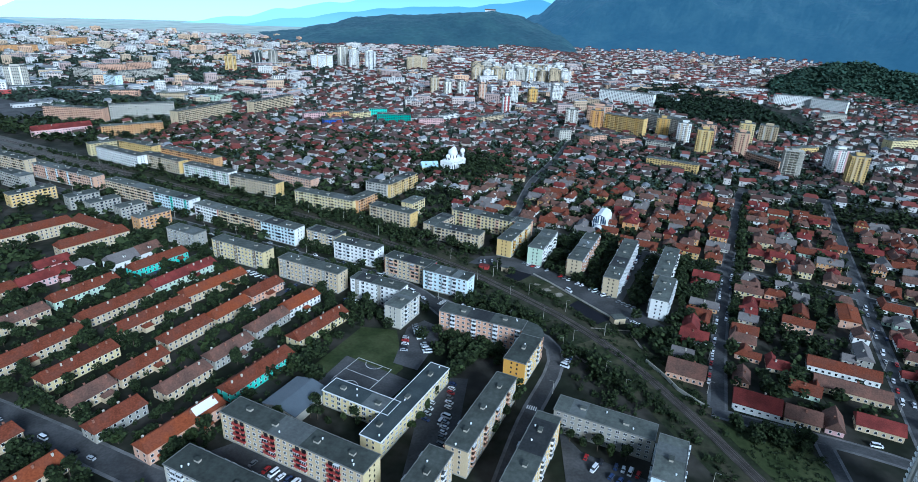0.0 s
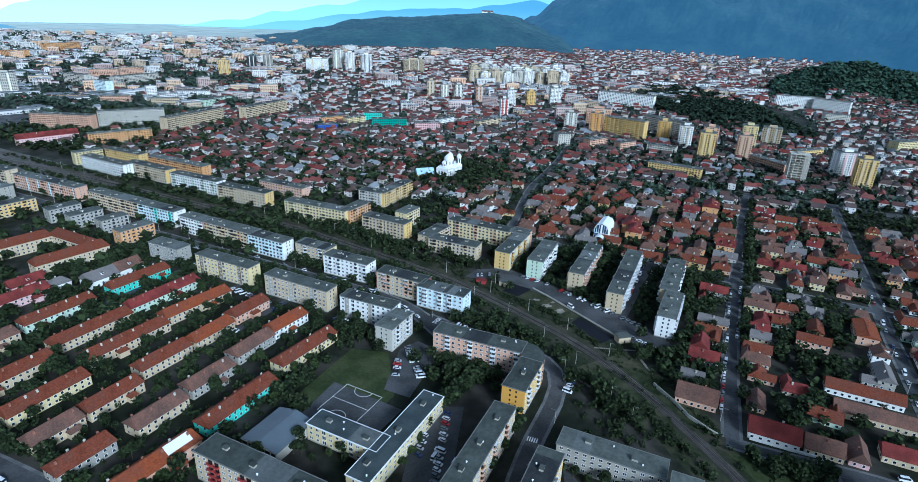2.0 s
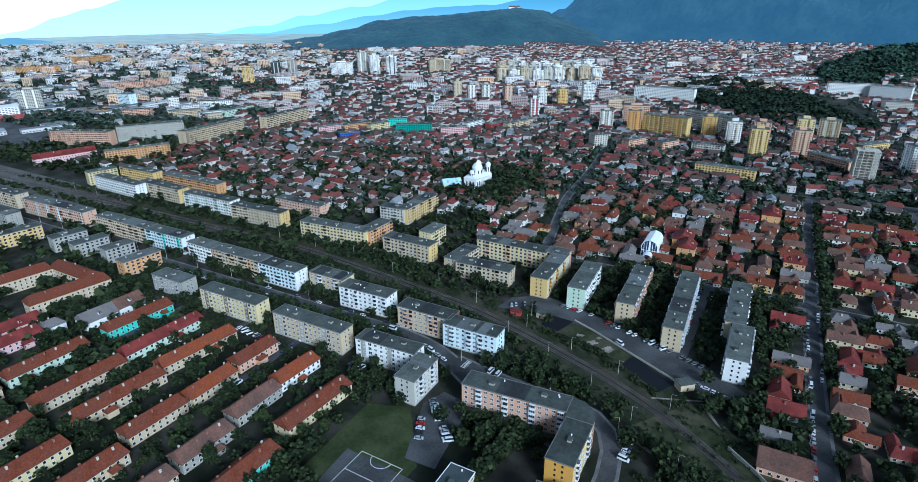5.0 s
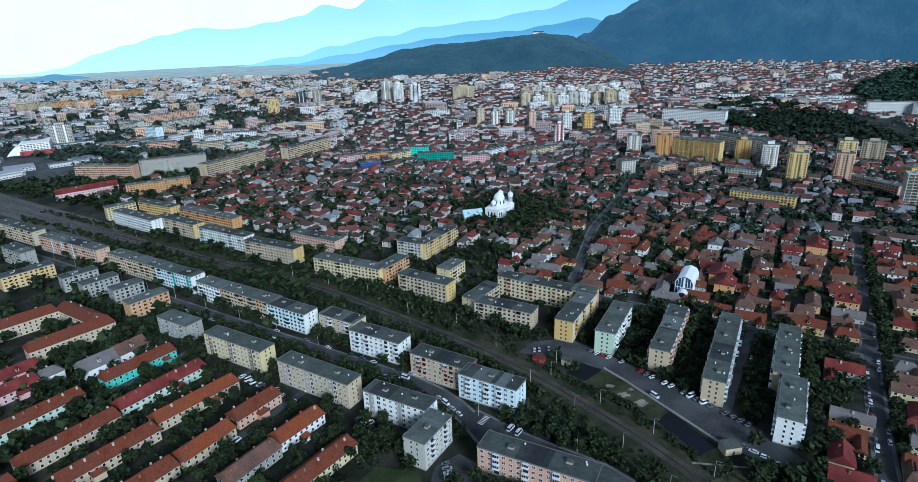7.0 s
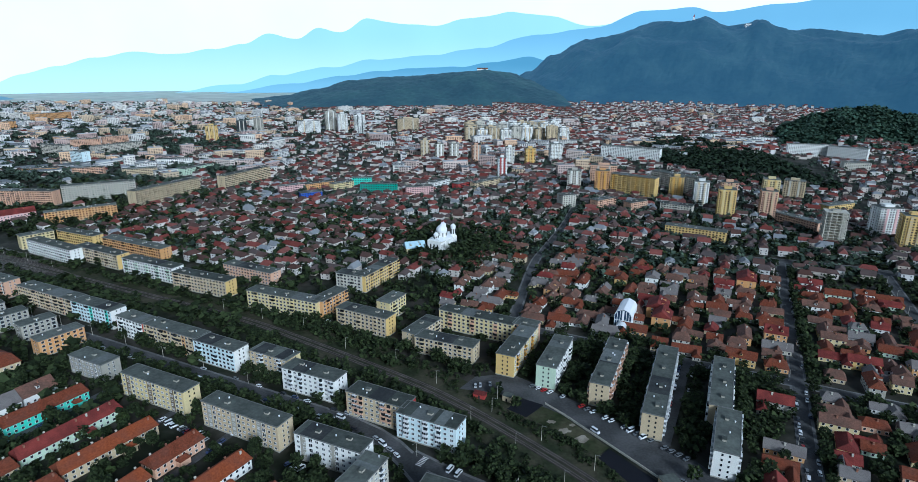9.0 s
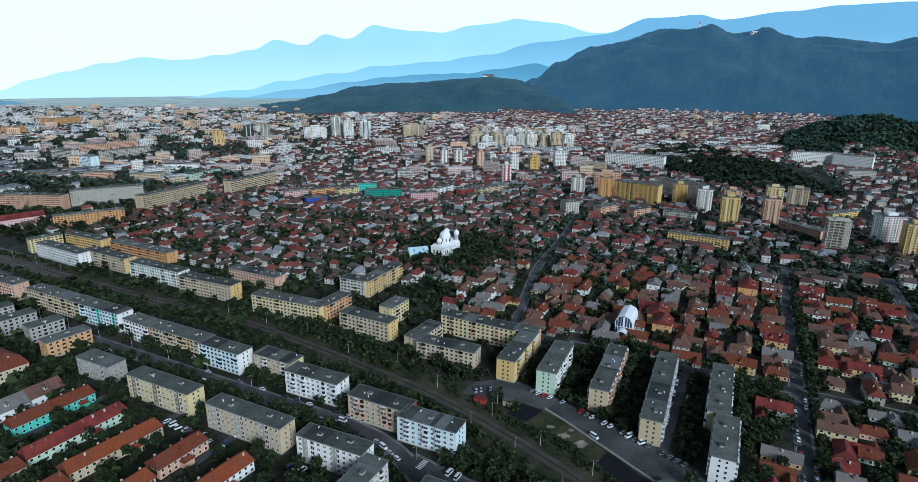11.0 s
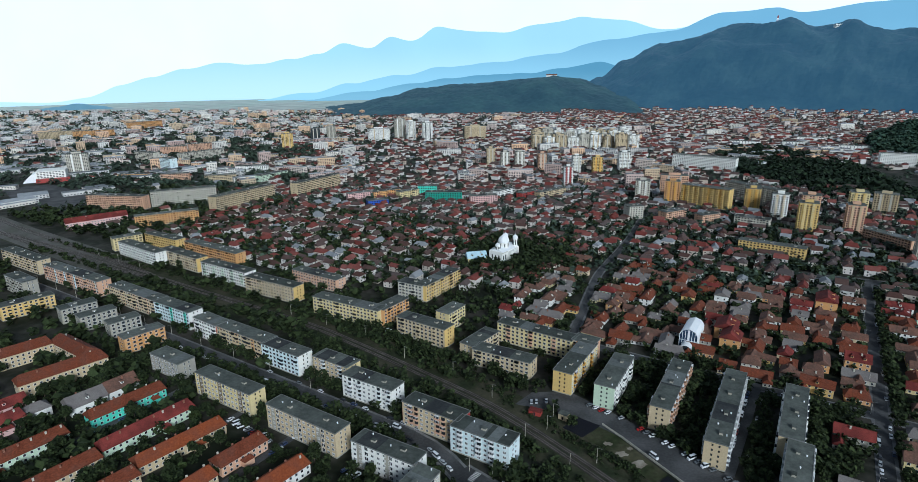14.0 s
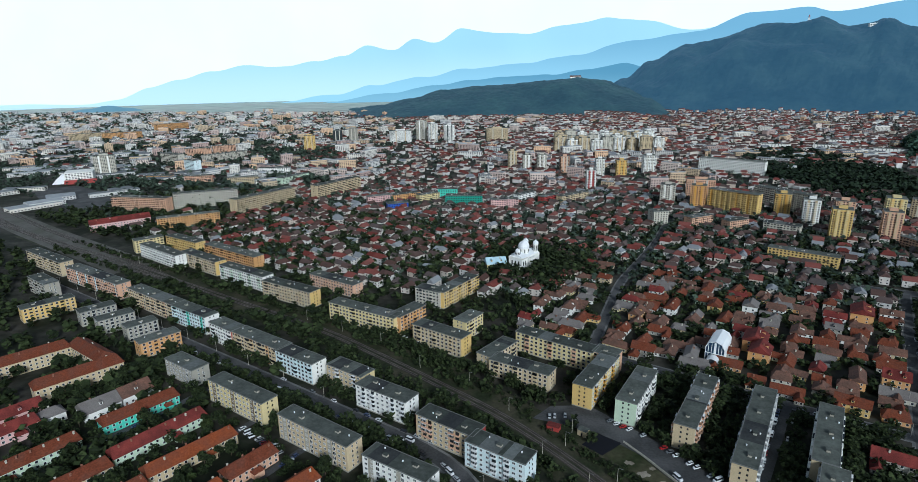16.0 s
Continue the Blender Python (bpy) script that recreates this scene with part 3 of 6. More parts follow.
def dormer_mesh(walls, roof):
    def make():
        g = Geo()
        g.box(-0.8, -1.6, -0.8, 0.8, 1.2, 0.7, 0)
        g.box(-0.5, -1.68, -0.5, 0.5, -1.6, 0.5, 1)
        n = len(g.v)
        g.v += [(-1, -1.8, 0.7), (1, -1.8, 0.7), (1, 1.6, 0.7), (-1, 1.6, 0.7), (0, -1.8, 1.5), (0, 1.6, 1.5)]
        for f in ((0, 1, 4), (1, 2, 5, 4), (2, 3, 5), (3, 0, 4, 5), (3, 2, 1, 0)):
            g.f.append(tuple(n + k for k in f))
            g.i.append(2)
        return g.mesh("dormer", walls, GLASS, roof)
    return shared(("dorm", walls.name, roof.name), make)


def house(x, y, L, D, yaw, eave, ridge, walls, roof, label, hip=0.0, chimneys=1, dormers=0, name="house", group="town houses", category="house", margin=0.8, wing=None):
    ob = thing(name, x, y, yaw, label, category, group)
    take(x, y, L, D, yaw, margin)
    wall, top = house_meshes(L, D, eave, ridge, hip, walls, roof)
    put("wall", wall, ob)
    top = put("roof", top, ob)
    r = random.Random(int(x * 11 + y * 5))
    for k in range(chimneys):
        off = r.choice((-1, 1)) * D * 0.14
        put("chimney", chimney_mesh(r.choice((BRICK_RED, PANEL))), top, pose(-L / 2 + (k + 0.5 + r.uniform(-0.2, 0.2)) * L / chimneys, off, ridge - abs(off) / (D / 2) * (ridge - eave) + 0.4))
    if wing:
        lw, dw = wing
        ww, wr = house_meshes(lw, dw, min(eave, 3.2), min(eave, 3.2) + 2.4, 0.0, walls, roof)
        side = r.choice((-1, 1))
        m = pose(r.choice((-1, 1)) * (L - dw) / 2, side * (D / 2 + lw / 2 - 1.0), 0, 0, 0, 90)
        put("wing", ww, ob, m)
        put("wing_roof", wr, ob, m)
    for k in range(dormers):
        put("dormer", dormer_mesh(walls, roof), top, pose(-L / 2 + (k + 0.5) * L / dormers, -D * 0.25, (eave + ridge) / 2 + 0.2))
    return ob


def tower(x, y, w, d, yaw, h, walls, label, stripe=None, cap=None, bands=True):
    """A high-rise: shaft with set-back core, window bands on each storey, balconies' edges, and a roof house."""
    ob = thing("tower_block", x, y, yaw, label, "tower block", "tower blocks")
    take(x, y, w, d, yaw, 3)
    g = Geo()
    g.box(-w / 2, -d / 2, -0.1, w / 2, d / 2, h, 0)
    g.box(-w / 2 - 0.9, -d / 4, -0.1, w / 2 + 0.9, d / 4, h - 1.0, 0)
    part("wall", g, walls, ob)
    if stripe:
        for s in (-1, 1):
            g = Geo()
            g.box(s * w * 0.22 - 1.3, -d / 2 - 0.8, 2, s * w * 0.22 + 1.3, d / 2 + 0.8, h - 0.6)
            part("facade_stripe", g, stripe, ob, "stack of balconies in a second colour")
    flat_roof(w, d, h, ob)
    g = Geo()
    g.box(-w * 0.22, -d * 0.2, h + 0.2, w * 0.22, d * 0.2, h + 3.0)
    part("roof_house", g, cap or walls, ob)
    g = Geo()
    for s in range(int(h / 2.8)):
        z = s * 2.8 + 1.0
        for side in (-1, 1):
            n = max(3, int(w / 3.0))
            for k in range(n):
                cx = -w / 2 + (k + 0.5) * w / n
                g.box(cx - 0.85, side * d / 2 - 0.1, z, cx + 0.85, side * d / 2 + 0.1, z + 1.5, 1)
                if k % 3 == 1:
                    g.box(cx - 1.2, min(side * (d / 2 + 1.1), side * d / 2), z - 0.9, cx + 1.2, max(side * (d / 2 + 1.1), side * d / 2), z + 0.1, 0, True)
            n = max(3, int(d / 3.0))
            for k in range(n):
                cy = -d / 2 + (k + 0.5) * d / n
                xx = side * (w / 2 + (0.9 if abs(cy) < d / 4 else 0.0))
                g.box(xx - 0.1, cy - 0.85, z, xx + 0.1, cy + 0.85, z + 1.5, 1)
    part("glazing", g, (walls, GLASS), ob, kind="stuff")
    return ob

# ---- apartment blocks near the railway ----
block(-77.2, 409.6, 38, 12, -24.5, 5, WHITE, "white five-storey block with white balconies and grey flat roof", "wbwbww")
block(-107.1, 431.7, 30, 12, -26, 5, CREAM, "cream five-storey block with white roof edge", "wwbw", ends=PALE_YELLOW)
block(-34.7, 383.7, 37, 12, -26, 5, CREAM, "cream five-storey block with dark red balconies", "wbbww", trim=SALMON, ends=RED)
block(-6.3, 364.9, 34, 12, -24.8, 5, SKYBLUE, "light blue five-storey block with glazed white balconies", "wbwwb", glazed=0.9)
block(-102.6, 369.3, 52.5, 11, -25.6, 5, CREAM, "grey-beige five-storey block with stair window columns", "wwsww", accent=GREY)
block(-52.3, 346.4, 38, 11, -23.5, 5, WHITE, "white five-storey block with dark stair columns", "wwsw", accent=GREY)
block(-34.1, 322.6, 23, 11.5, 64.5, 5, PANEL, "pale concrete block with white roof vents", "wbw")
block(-162.8, 399.2, 50.6, 11, -24.9, 5, PALE_YELLOW, "pale yellow five-storey block with brown stair columns", "wwsww", accent=STAIR_BROWN, ends=PALE_YELLOW)
block(-218.9, 429.2, 31, 12, -24.8, 4, GREY, "weathered grey four-storey block", "wwsw")
block(16.2, 305.5, 52, 12, -21.5, 5, SALMON, "salmon and yellow block with glazed balcony bays", "wwbw", ends=PALE_YELLOW, glazed=0.9)
block(37.6, 271.5, 28, 12, 65.5, 5, YELLOW, "yellow end wing of the salmon block", "wbww", ends=OCHRE)
corner = thing("apartment_block", 44, 291, 0, "salmon rounded corner block joining two wings", "apartment block", "apartment blocks")
take(44, 291, 12, 18, 10)
bend = [(-5.7, -0.7), (-6.0, -4.2), (4.8, -9.2), (6.6, -4.4), (6.4, 1.4), (4.0, 6.8), (-1.3, 10.4)]
for nm, grow, z0, z1, m in (("wall", 1.0, -0.1, 14.5, SALMON), ("roof", 1.03, 14.5, 14.8, BITUMEN)):
    g = Geo()
    g.solid([(x * grow, y * grow, z0) for x, y in bend], [(x * grow, y * grow, z1) for x, y in bend])
    part(nm, g, m, corner)
for k in range(2, 6):
    (x0, y0), (x1, y1) = bend[k], bend[k + 1]
    for st in range(5):
        g = Geo()
        ux, uy = (x1 - x0) / 10, (y1 - y0) / 10
        ln = math.hypot(ux, uy)
        ox, oy = uy / ln * 0.09, -ux / ln * 0.09
        p = [(x0 + ux * 3.4, y0 + uy * 3.4), (x0 + ux * 3.4 + ox, y0 + uy * 3.4 + oy), (x0 + ux * 6.6 + ox, y0 + uy * 6.6 + oy), (x0 + ux * 6.6, y0 + uy * 6.6)]
        g.solid([(x, y, st * 2.8 + 1.3) for x, y in p], [(x, y, st * 2.8 + 2.7) for x, y in p], 0, True)
        part("window", g, GLASS, corner)
block(-66.0, 197.7, 77, 12, -25.5, 5, CREAM, "cream five-storey block with red balcony stacks", "wwbbw", trim=RED, ends=PALE_YELLOW)
block(-92, 176, 44, 13, -24.5, 4, PANEL, "pale block with white glazed balconies and white roof vents", "wbbw", glazed=1.0)
block(14.8, 219.6, 59, 10.5, 65.4, 5, CREAM, "long cream slab with grey felt roof", "wbww", trim=SALMON)
block(35, 195, 48, 11, 66, 5, YELLOW, "yellow slab with orange end panel and grey roof", "wbww", ends=OCHRE)
block(-9.9, 178, 30, 11, 66, 5, CREAM, "cream slab with white balconies", "wbww")
block(71.8, 220.5, 46, 12, -24.2, 4, GREY, "pale grey block with light roof section", "wwww")
block(92.8, 192, 28, 12, 66, 5, SKYBLUE, "light grey-blue block with dark flat roof", "wwbw")
block(99.0, 423.5, 61, 11, 66, 5, WHITE, "long white slab with red-brown balconies", "bwbw", trim=SALMON, ends=CREAM)
block(124, 403.8, 82, 11, 66, 5, WHITE, "very long white slab with balconies and grey roof", "bwbw", trim=FRAME, ends=CREAM)
block(157.2, 400.3, 58, 11, 65, 5, WHITE, "long white slab with white balconies", "bwbw", ends=CREAM, fine=False)
block(140.1, 353.6, 39, 11, 64.5, 5, WHITE, "bright white slab end standing before a longer slab", "bwbw")
block(67.9, 435.2, 44, 12, 67, 5, WHITE, "pale green and white block", "wbww", ends=MINT, fine=False)
block(45.9, 450.7, 48, 12, 65.5, 5, PALE_YELLOW, "yellow block with ochre corner stripes", "wbww", ends=YELLOW, trim=OCHRE)
block(21, 489.7, 58, 12, -27, 5, PALE_YELLOW, "long yellow block with red-brown balconies", "wwbww", trim=SALMON, fine=False)
block(54, 476, 16, 12, -27, 5, SALMON, "dull pink end block of a yellow row", "wbw", fine=False)
block(-18.6, 477.9, 31, 12, 60, 4, CREAM, "beige low block with white roof edge", "wwbw", fine=False)
block(-0.7, 456.4, 42, 12, -23, 4, CREAM, "beige low block with white roof box", "wbww", fine=False)
# rows west of the railway
block(-314.3, 530.2, 70, 12, -25.5, 5, CREAM, "cream and orange five-storey row block", "wbwwb", accent=SALMON, fine=False)
block(-262, 505, 46, 12, -25, 5, SKYBLUE, "turquoise and white five-storey row block", "wbww", accent=TURQUOISE, ends=WHITE, fine=False)
block(-220.2, 481.5, 29, 12, -28, 5, WHITE, "white block with a red end wall", "wbw", ends=RED, fine=False)
block(-184, 464, 52, 12, -26, 5, CREAM, "cream and orange block with red stair panel", "wbbw", accent=ORANGE, ends=RED, fine=False)
block(-146, 444, 36, 12, -26, 5, SKYBLUE, "white and light blue row block", "wbww", ends=WHITE, fine=False)
block(-405, 571, 96, 12, -24, 5, SALMON, "long orange-pink and light blue row block", "wbww", accent=SKYBLUE, fine=False)
block(-500, 617, 80, 12, -25, 5, CREAM, "long cream row block", "wbww", fine=False)
block(-443.8, 551.6, 39, 12, -27, 5, GREY, "grey concrete block", "wbww", fine=False)
block(-400, 509, 38, 12, 57, 4, YELLOW, "ochre yellow four-storey block", "wbw", fine=False)
block(-349.5, 504.3, 26, 12, 55, 4, GREY, "old grey four-storey block", "wws", fine=False)
block(-323, 492, 26, 12, 55, 4, GREY, "old weathered grey block", "wws", fine=False)
block(-293, 482, 22, 12, 55, 4, GREY, "old grey-brown block", "wws", fine=False)
block(-264, 462.6, 28, 12, 57, 4, ORANGE, "apricot orange four-storey block", "wwbw", fine=False)
block(-455, 470, 36, 12, 60, 4, YELLOW, "ochre block among trees", "wbw", fine=False)
# rows east of the railway
block(-128, 525.5, 66, 12, -22, 5, PALE_YELLOW, "long pale yellow block", "wwbww", fine=False)
block(-94, 526, 30, 12, 62, 5, ORANGE, "apricot wing of a pale yellow block", "wbw", fine=False)
block(-60.9, 495, 44, 12, -27, 5, CREAM, "beige block with a yellow end wall", "wbww", ends=YELLOW, fine=False)
block(-45, 520, 22, 12, 62, 5, PALE_YELLOW, "pale yellow rear wing", "wbw", fine=False)
block(-209.7, 566.9, 60, 12, -23, 5, CREAM, "beige block with a yellow end wall", "wbww", ends=YELLOW, fine=False)
block(-270.9, 600.8, 66, 12, -25, 5, WHITE, "white block with green balconies", "wbww", trim=MINT, fine=False)
block(-85.1, 574.2, 25, 12, -22, 5, PANEL, "pale grey block", "wbw", fine=False)
block(-66, 590, 52, 12, 63, 5, YELLOW, "yellow block beside a grey one", "wwbw", fine=False)
block(-179.6, 596.1, 57, 12, -26, 4, SALMON, "salmon pink blank-walled block", "wwww", fine=False)
block(-317.9, 660, 88, 12, -26, 5, ORANGE, "apricot and yellow row block", "wbww", fine=False)
block(-337.8, 636, 65, 12, -27, 5, CREAM, "cream row block with yellow end", "wbww", ends=YELLOW, fine=False)
block(-395.8, 653.5, 77, 12, -28, 5, WHITE, "white and cream row block", "wbww", fine=False)
block(-440, 690, 30, 12, 50, 5, PALE_YELLOW, "pale yellow block", "wbw", fine=False)
block(-396, 694, 58, 12, -24, 5, YELLOW, "yellow row block", "wbww", fine=False)
block(-462, 800, 76, 12, 37, 5, ORANGE, "long orange block", "wbww", fine=False)
block(-411, 910, 108, 15, 67, 8, CREAM, "long pale concrete high block", "bwbw", fine=False)
block(-337, 1016, 99, 15, 66, 8, CREAM, "cream concrete high block", "bwbw", fine=False)
block(-507, 914, 90, 15, 30, 8, PANEL, "pale pinkish high block", "bwbw", fine=False)
block(-588, 876, 92, 15, -2, 7, SALMON, "pinkish concrete high block", "bwbw", fine=False)
block(-622, 1074, 46, 13, 18, 6, SALMON, "salmon block behind a dark tree belt", "bwbw", fine=False)
block(-541, 1083, 52, 13, 22, 5, CREAM, "cream block behind a dark tree belt", "bwbw", fine=False)
block(-730, 1110, 54, 13, 9, 3, ORANGE, "low orange block among trees", "wbww", fine=False)
block(-716, 1200, 34, 16, -23, 9, SKYBLUE, "pale blue high block", "wwww", fine=False)
block(-847, 1425, 58, 13, 22, 7, SALMON, "salmon high block of a distant row", "bwbw", fine=False)
block(-808, 1495, 76, 13, 44, 7, SALMON, "long salmon high block of a distant row", "bwbw", fine=False)
block(-836, 1308, 62, 16, -20, 8, PANEL, "pale concrete high block", "bwbw", fine=False)
block(-745, 1370, 104, 14, 58, 6, PANEL, "long pale concrete block", "bwbw", fine=False)
block(-541, 1206, 62, 16, 14, 4, WHITE, "low white office block", "wwww", fine=False)
block(-462, 1122, 66, 14, 68, 4, MINT, "low pale green block", "wwww", fine=False)
block(-1330, 1770, 110, 14, 40, 8, ORANGE, "long apricot high block beyond the green belt", "bwbw", fine=False)
block(-1420, 1740, 110, 14, 50, 8, CREAM, "long cream high block beyond the green belt", "bwbw", fine=False)
block(-1360, 2060, 120, 14, 60, 9, ORANGE, "distant apricot high block", "bwbw", fine=False)
block(510, 868, 50, 14, 23, 3, YELLOW, "low ochre building beyond the junction", "wwww", fine=False)
block(703, 934, 66, 16, 21, 5, PALE_YELLOW, "pale yellow public building among houses", "wwww", fine=False)
block(578, 773, 40, 12, 22, 3, WHITE, "low white building among houses", "wwww", fine=False)
block(-116.7, 963.6, 55, 14, 5, 5, GREEN, "dark teal-green public building", "wwww", fine=False)
block(-150, 1010, 30, 12, 5, 5, TURQUOISE, "turquoise rear wing", "wwww", fine=False)
block(-210.5, 926.4, 30, 16, 28, 3, BLUE, "bright blue clad hall with white roof edge", "wwww", fine=False)
block(-248.2, 961.5, 38, 12, 33, 4, PINK, "pink block", "wwbw", fine=False)
block(-212, 982, 45, 12, 40, 4, ORANGE, "orange block", "wwbw", fine=False)
block(-177, 984, 36, 12, 45, 4, PALE_YELLOW, "pale yellow block", "wwbw", fine=False)
block(-54.8, 943.3, 40, 12, 17, 5, PINK, "pink block", "wwbw", fine=False)
block(-28, 1003, 40, 12, 55, 4, WHITE, "white block", "wwbw", fine=False)
block(10, 990, 40, 12, 50, 4, RED, "dull red block", "wwbw", fine=False)
block(44.4, 1005, 58, 12, 46, 4, CREAM, "beige block", "wwbw", fine=False)
block(270, 733.8, 64, 12, -30, 4, YELLOW, "ochre yellow public building", "wwww", fine=False)
block(338.7, 990, 85, 15, -55, 9, PANEL, "long pale grey high block", "bwbw", fine=False)
block(264, 960.6, 68, 16, -37, 10, YELLOW, "wide yellow high-rise block", "bwbw", accent=OCHRE, fine=False)
block(350, 1290, 118, 18, -30, 9, WHITE, "long white stepped hotel building", "wwww", fine=False)
block(742, 1345, 84, 16, -16, 9, WHITE, "white hospital building above the trees", "wwww", fine=False)
block(796, 1300, 70, 16, -42, 9, WHITE, "white angled hospital wing", "wwww", fine=False)
block(735, 1180, 44, 20, -12, 5, PANEL, "pale hospital annex before the white wing", "wwww", fine=False)
block(240, 865, 30, 14, 30, 4, SALMON, "brick-red low block", "wbww", fine=False)
block(200, 880, 36, 14, 35, 4, SALMON, "orange-brown low block", "wbww", fine=False)
block(290, 850, 40, 14, -30, 4, PANEL, "beige low block", "wbww", fine=False)
block(150, 880, 20, 16, 20, 6, PANEL, "pale block standing alone", "wwww", fine=False)
block(412, 782, 56, 13, -66, 4, SALMON, "pinkish low block along the road", "wwbw", fine=False)

# white college buildings among the park trees
for x, y, L in ((546, 1670, 60), (777, 1581, 80), (741, 1762, 70), (661, 1655, 50)):
    block(x, y, L, 14, -20, 4, WHITE, "low white college building among park trees", "w.w.", fine=False)
# larger houses beside the street of the long slabs
house(161, 524, 18, 15, 66, 9, 13, ORANGE, TILE_DARK_RED, "orange apartment house with dark red roof", dormers=2)
house(256, 582, 20, 15, 66, 10, 14, ORANGE, TILE_DARK_RED, "orange balconied guest house with brown-red roof", dormers=2)
house(178, 592, 13, 11, 66, 7, 10, WHITE, TILE_GREY, "white two-storey house with pale grey roof")
house(150, 590, 11, 10, 66, 6, 9.5, YELLOW, TILE, "lemon yellow house with red tiled roof")

# ---- school with its hall ----
block(-21.4, 231.1, 64, 11, 64, 3, PALE_YELLOW, "cream school wing with dark roof and white edge", "wwww", edge=WHITE_SHEET, roof=SLATE)
block(-44.5, 231.5, 38, 11, -26, 3, PALE_YELLOW, "cream school side wing with white roof edge", "wwsw", edge=WHITE_SHEET, roof=SLATE)
hall = thing("sports_hall", -77, 234, -26, "blue-grey sheet metal sports hall with low pitched roof", "hall")
take(-77, 234, 26, 20, -26)
g = Geo()
g.box(-10, -12, -0.1, 10, 12, 5.5)
part("wall", g, PANEL, hall)
g = Geo()
arc = [(-10.6, 5.5), (0.0, 7.9), (10.6, 5.5)]
outline = arc + [(x, z + 0.25) for x, z in arc[::-1]]
g.solid([(x, -12.6, z) for x, z in outline], [(x, 12.6, z) for x, z in outline], 0, True)
part("roof", g, METAL_ROOF, hall)
g = Geo()
for k in range(6):
    g.box(-9.5 + k * 3.3, -12.12, 3.2, -7 + k * 3.3, -12.0, 4.8)
part("window_band", g, GLASS, hall)

# ---- red-roofed row houses ----
ROWS = "row houses under red clay tiles"


def row(x, y, L, yaw, walls, roof, label, eave=6.0, ridge=9.6, D=10.5):
    ob = house(x, y, L, D, yaw, eave, ridge, walls, roof, label, hip=1.2, chimneys=max(3, int(L / 6)), name="row_house", group=ROWS, category="row house", margin=0.4)
    r = random.Random(int(x * 3 + y))
    for k in range(max(1, int(L / 20))):
        ln, hh = r.choice((4.0, 5.5)), r.choice((2.6, 3.6))
        body, top = Geo(), Geo()
        body.box(-ln / 2, -2, -0.1, ln / 2, 2, hh)
        top.gable(ln, 4, hh, hh + 1.5, 0.3, 0.15, 1.0)
        m = pose(-L / 2 + (k + r.uniform(0.25, 0.75)) * L / max(1, int(L / 20)), r.choice((-1, 1)) * (D / 2 + 1.6), 0)
        put("annex", body.mesh("annex", walls), ob, m)
        put("annex_roof", top.mesh("annex_roof", roof), ob, m)
    return ob


row(-219.9, 383.8, 42, 60, TURQUOISE, TILE, "bright turquoise row house with dark red roof")
row(-192.6, 363, 50, 62, MINT, TILE_DARK_RED, "row house with dark red roof and green end")
row(-165.4, 350.7, 46, 58, CREAM, TILE_ORANGE, "row house with bright orange tiled roof")
row(-131, 347.3, 27, 62, SALMON, TILE, "short row house with red tiles and pinkish walls")
row(-102, 332, 27, 60, WHITE, TILE_ORANGE, "short row house with orange tiles and white walls")
row(-212.3, 316.3, 46, 62, CREAM, TILE, "long row house with worn red tiles")
row(-244, 335, 42, 62, MINT, TILE, "row house with pale green end and red tiles")
row(-185.4, 305.5, 48, 61, CREAM, TILE, "long row house with dull red tiles")
row(-142.7, 317.7, 28, 64, CREAM, TILE_ORANGE, "row house with orange-red tiles")
row(-157.5, 290, 30, 62, CREAM, TILE, "row house with red tiles among trees")
row(-114.3, 305, 28, 63, GREY, TILE_BROWN, "row house with old brown tiles")
row(-82.9, 303.8, 42, 60, PALE_YELLOW, TILE, "long row house with red tiles beside the lawn")
row(-122.4, 210.2, 40, 61, SALMON, TILE_ORANGE, "brick-coloured row house with a bright repaired roof patch", 7.0, 10.6)
row(-103, 254.5, 43, 63, TURQUOISE, TILE, "row house with teal end and red tiles")
row(-165.6, 255.5, 28, 64, CREAM, TILE, "short row house with red tiles and cream walls")
row(-137.6, 244.8, 27, 63, CREAM, TILE_BROWN, "short row house with brown-red tiles")
row(-197.4, 254.4, 39, 64, PALE_YELLOW, TILE, "row house with patched red and grey tiles")
row(-177.5, 230.2, 23, 64, CREAM, TILE_BROWN, "short row house with faded tiles")
row(-155.5, 214.8, 25, 62, GREY, TILE, "short row house with dark red tiles")
row(-169, 176, 26, 64, CREAM, TILE_ORANGE, "row house at the wide street with orange tiles")
row(-227, 267, 46, 64, CREAM, TILE, "long row house with red tiles")
row(-125.8, 274, 27, 62, GREY, TILE_BROWN, "row house with brown tiles behind trees")
row(-199, 192, 26, 64, CREAM, TILE, "row house near the wide street")
row(-262, 290, 44, 63, CREAM, TILE_BROWN, "row house with old brown tiles")
row(-280, 350, 36, 62, PINK, TILE_DARK_RED, "pink row house with dark red roof")
row(-300, 315, 44, 62, CREAM, TILE, "long row house with worn red tiles")
sheet = thing("roof_sheet", -117.2, 220, 61, "bright white sheet over a repaired roof", "sheet", z=0)
g = Geo()
g.solid([(-6, -5.6, 6.95), (6, -5.6, 6.95), (6, -0.4, 10.75), (-6, -0.4, 10.75)], [(-6, -5.6, 7.05), (6, -5.6, 7.05), (6, -0.4, 10.85), (-6, -0.4, 10.85)], 0, True)
part("cloth", g, WHITE_SHEET, sheet)
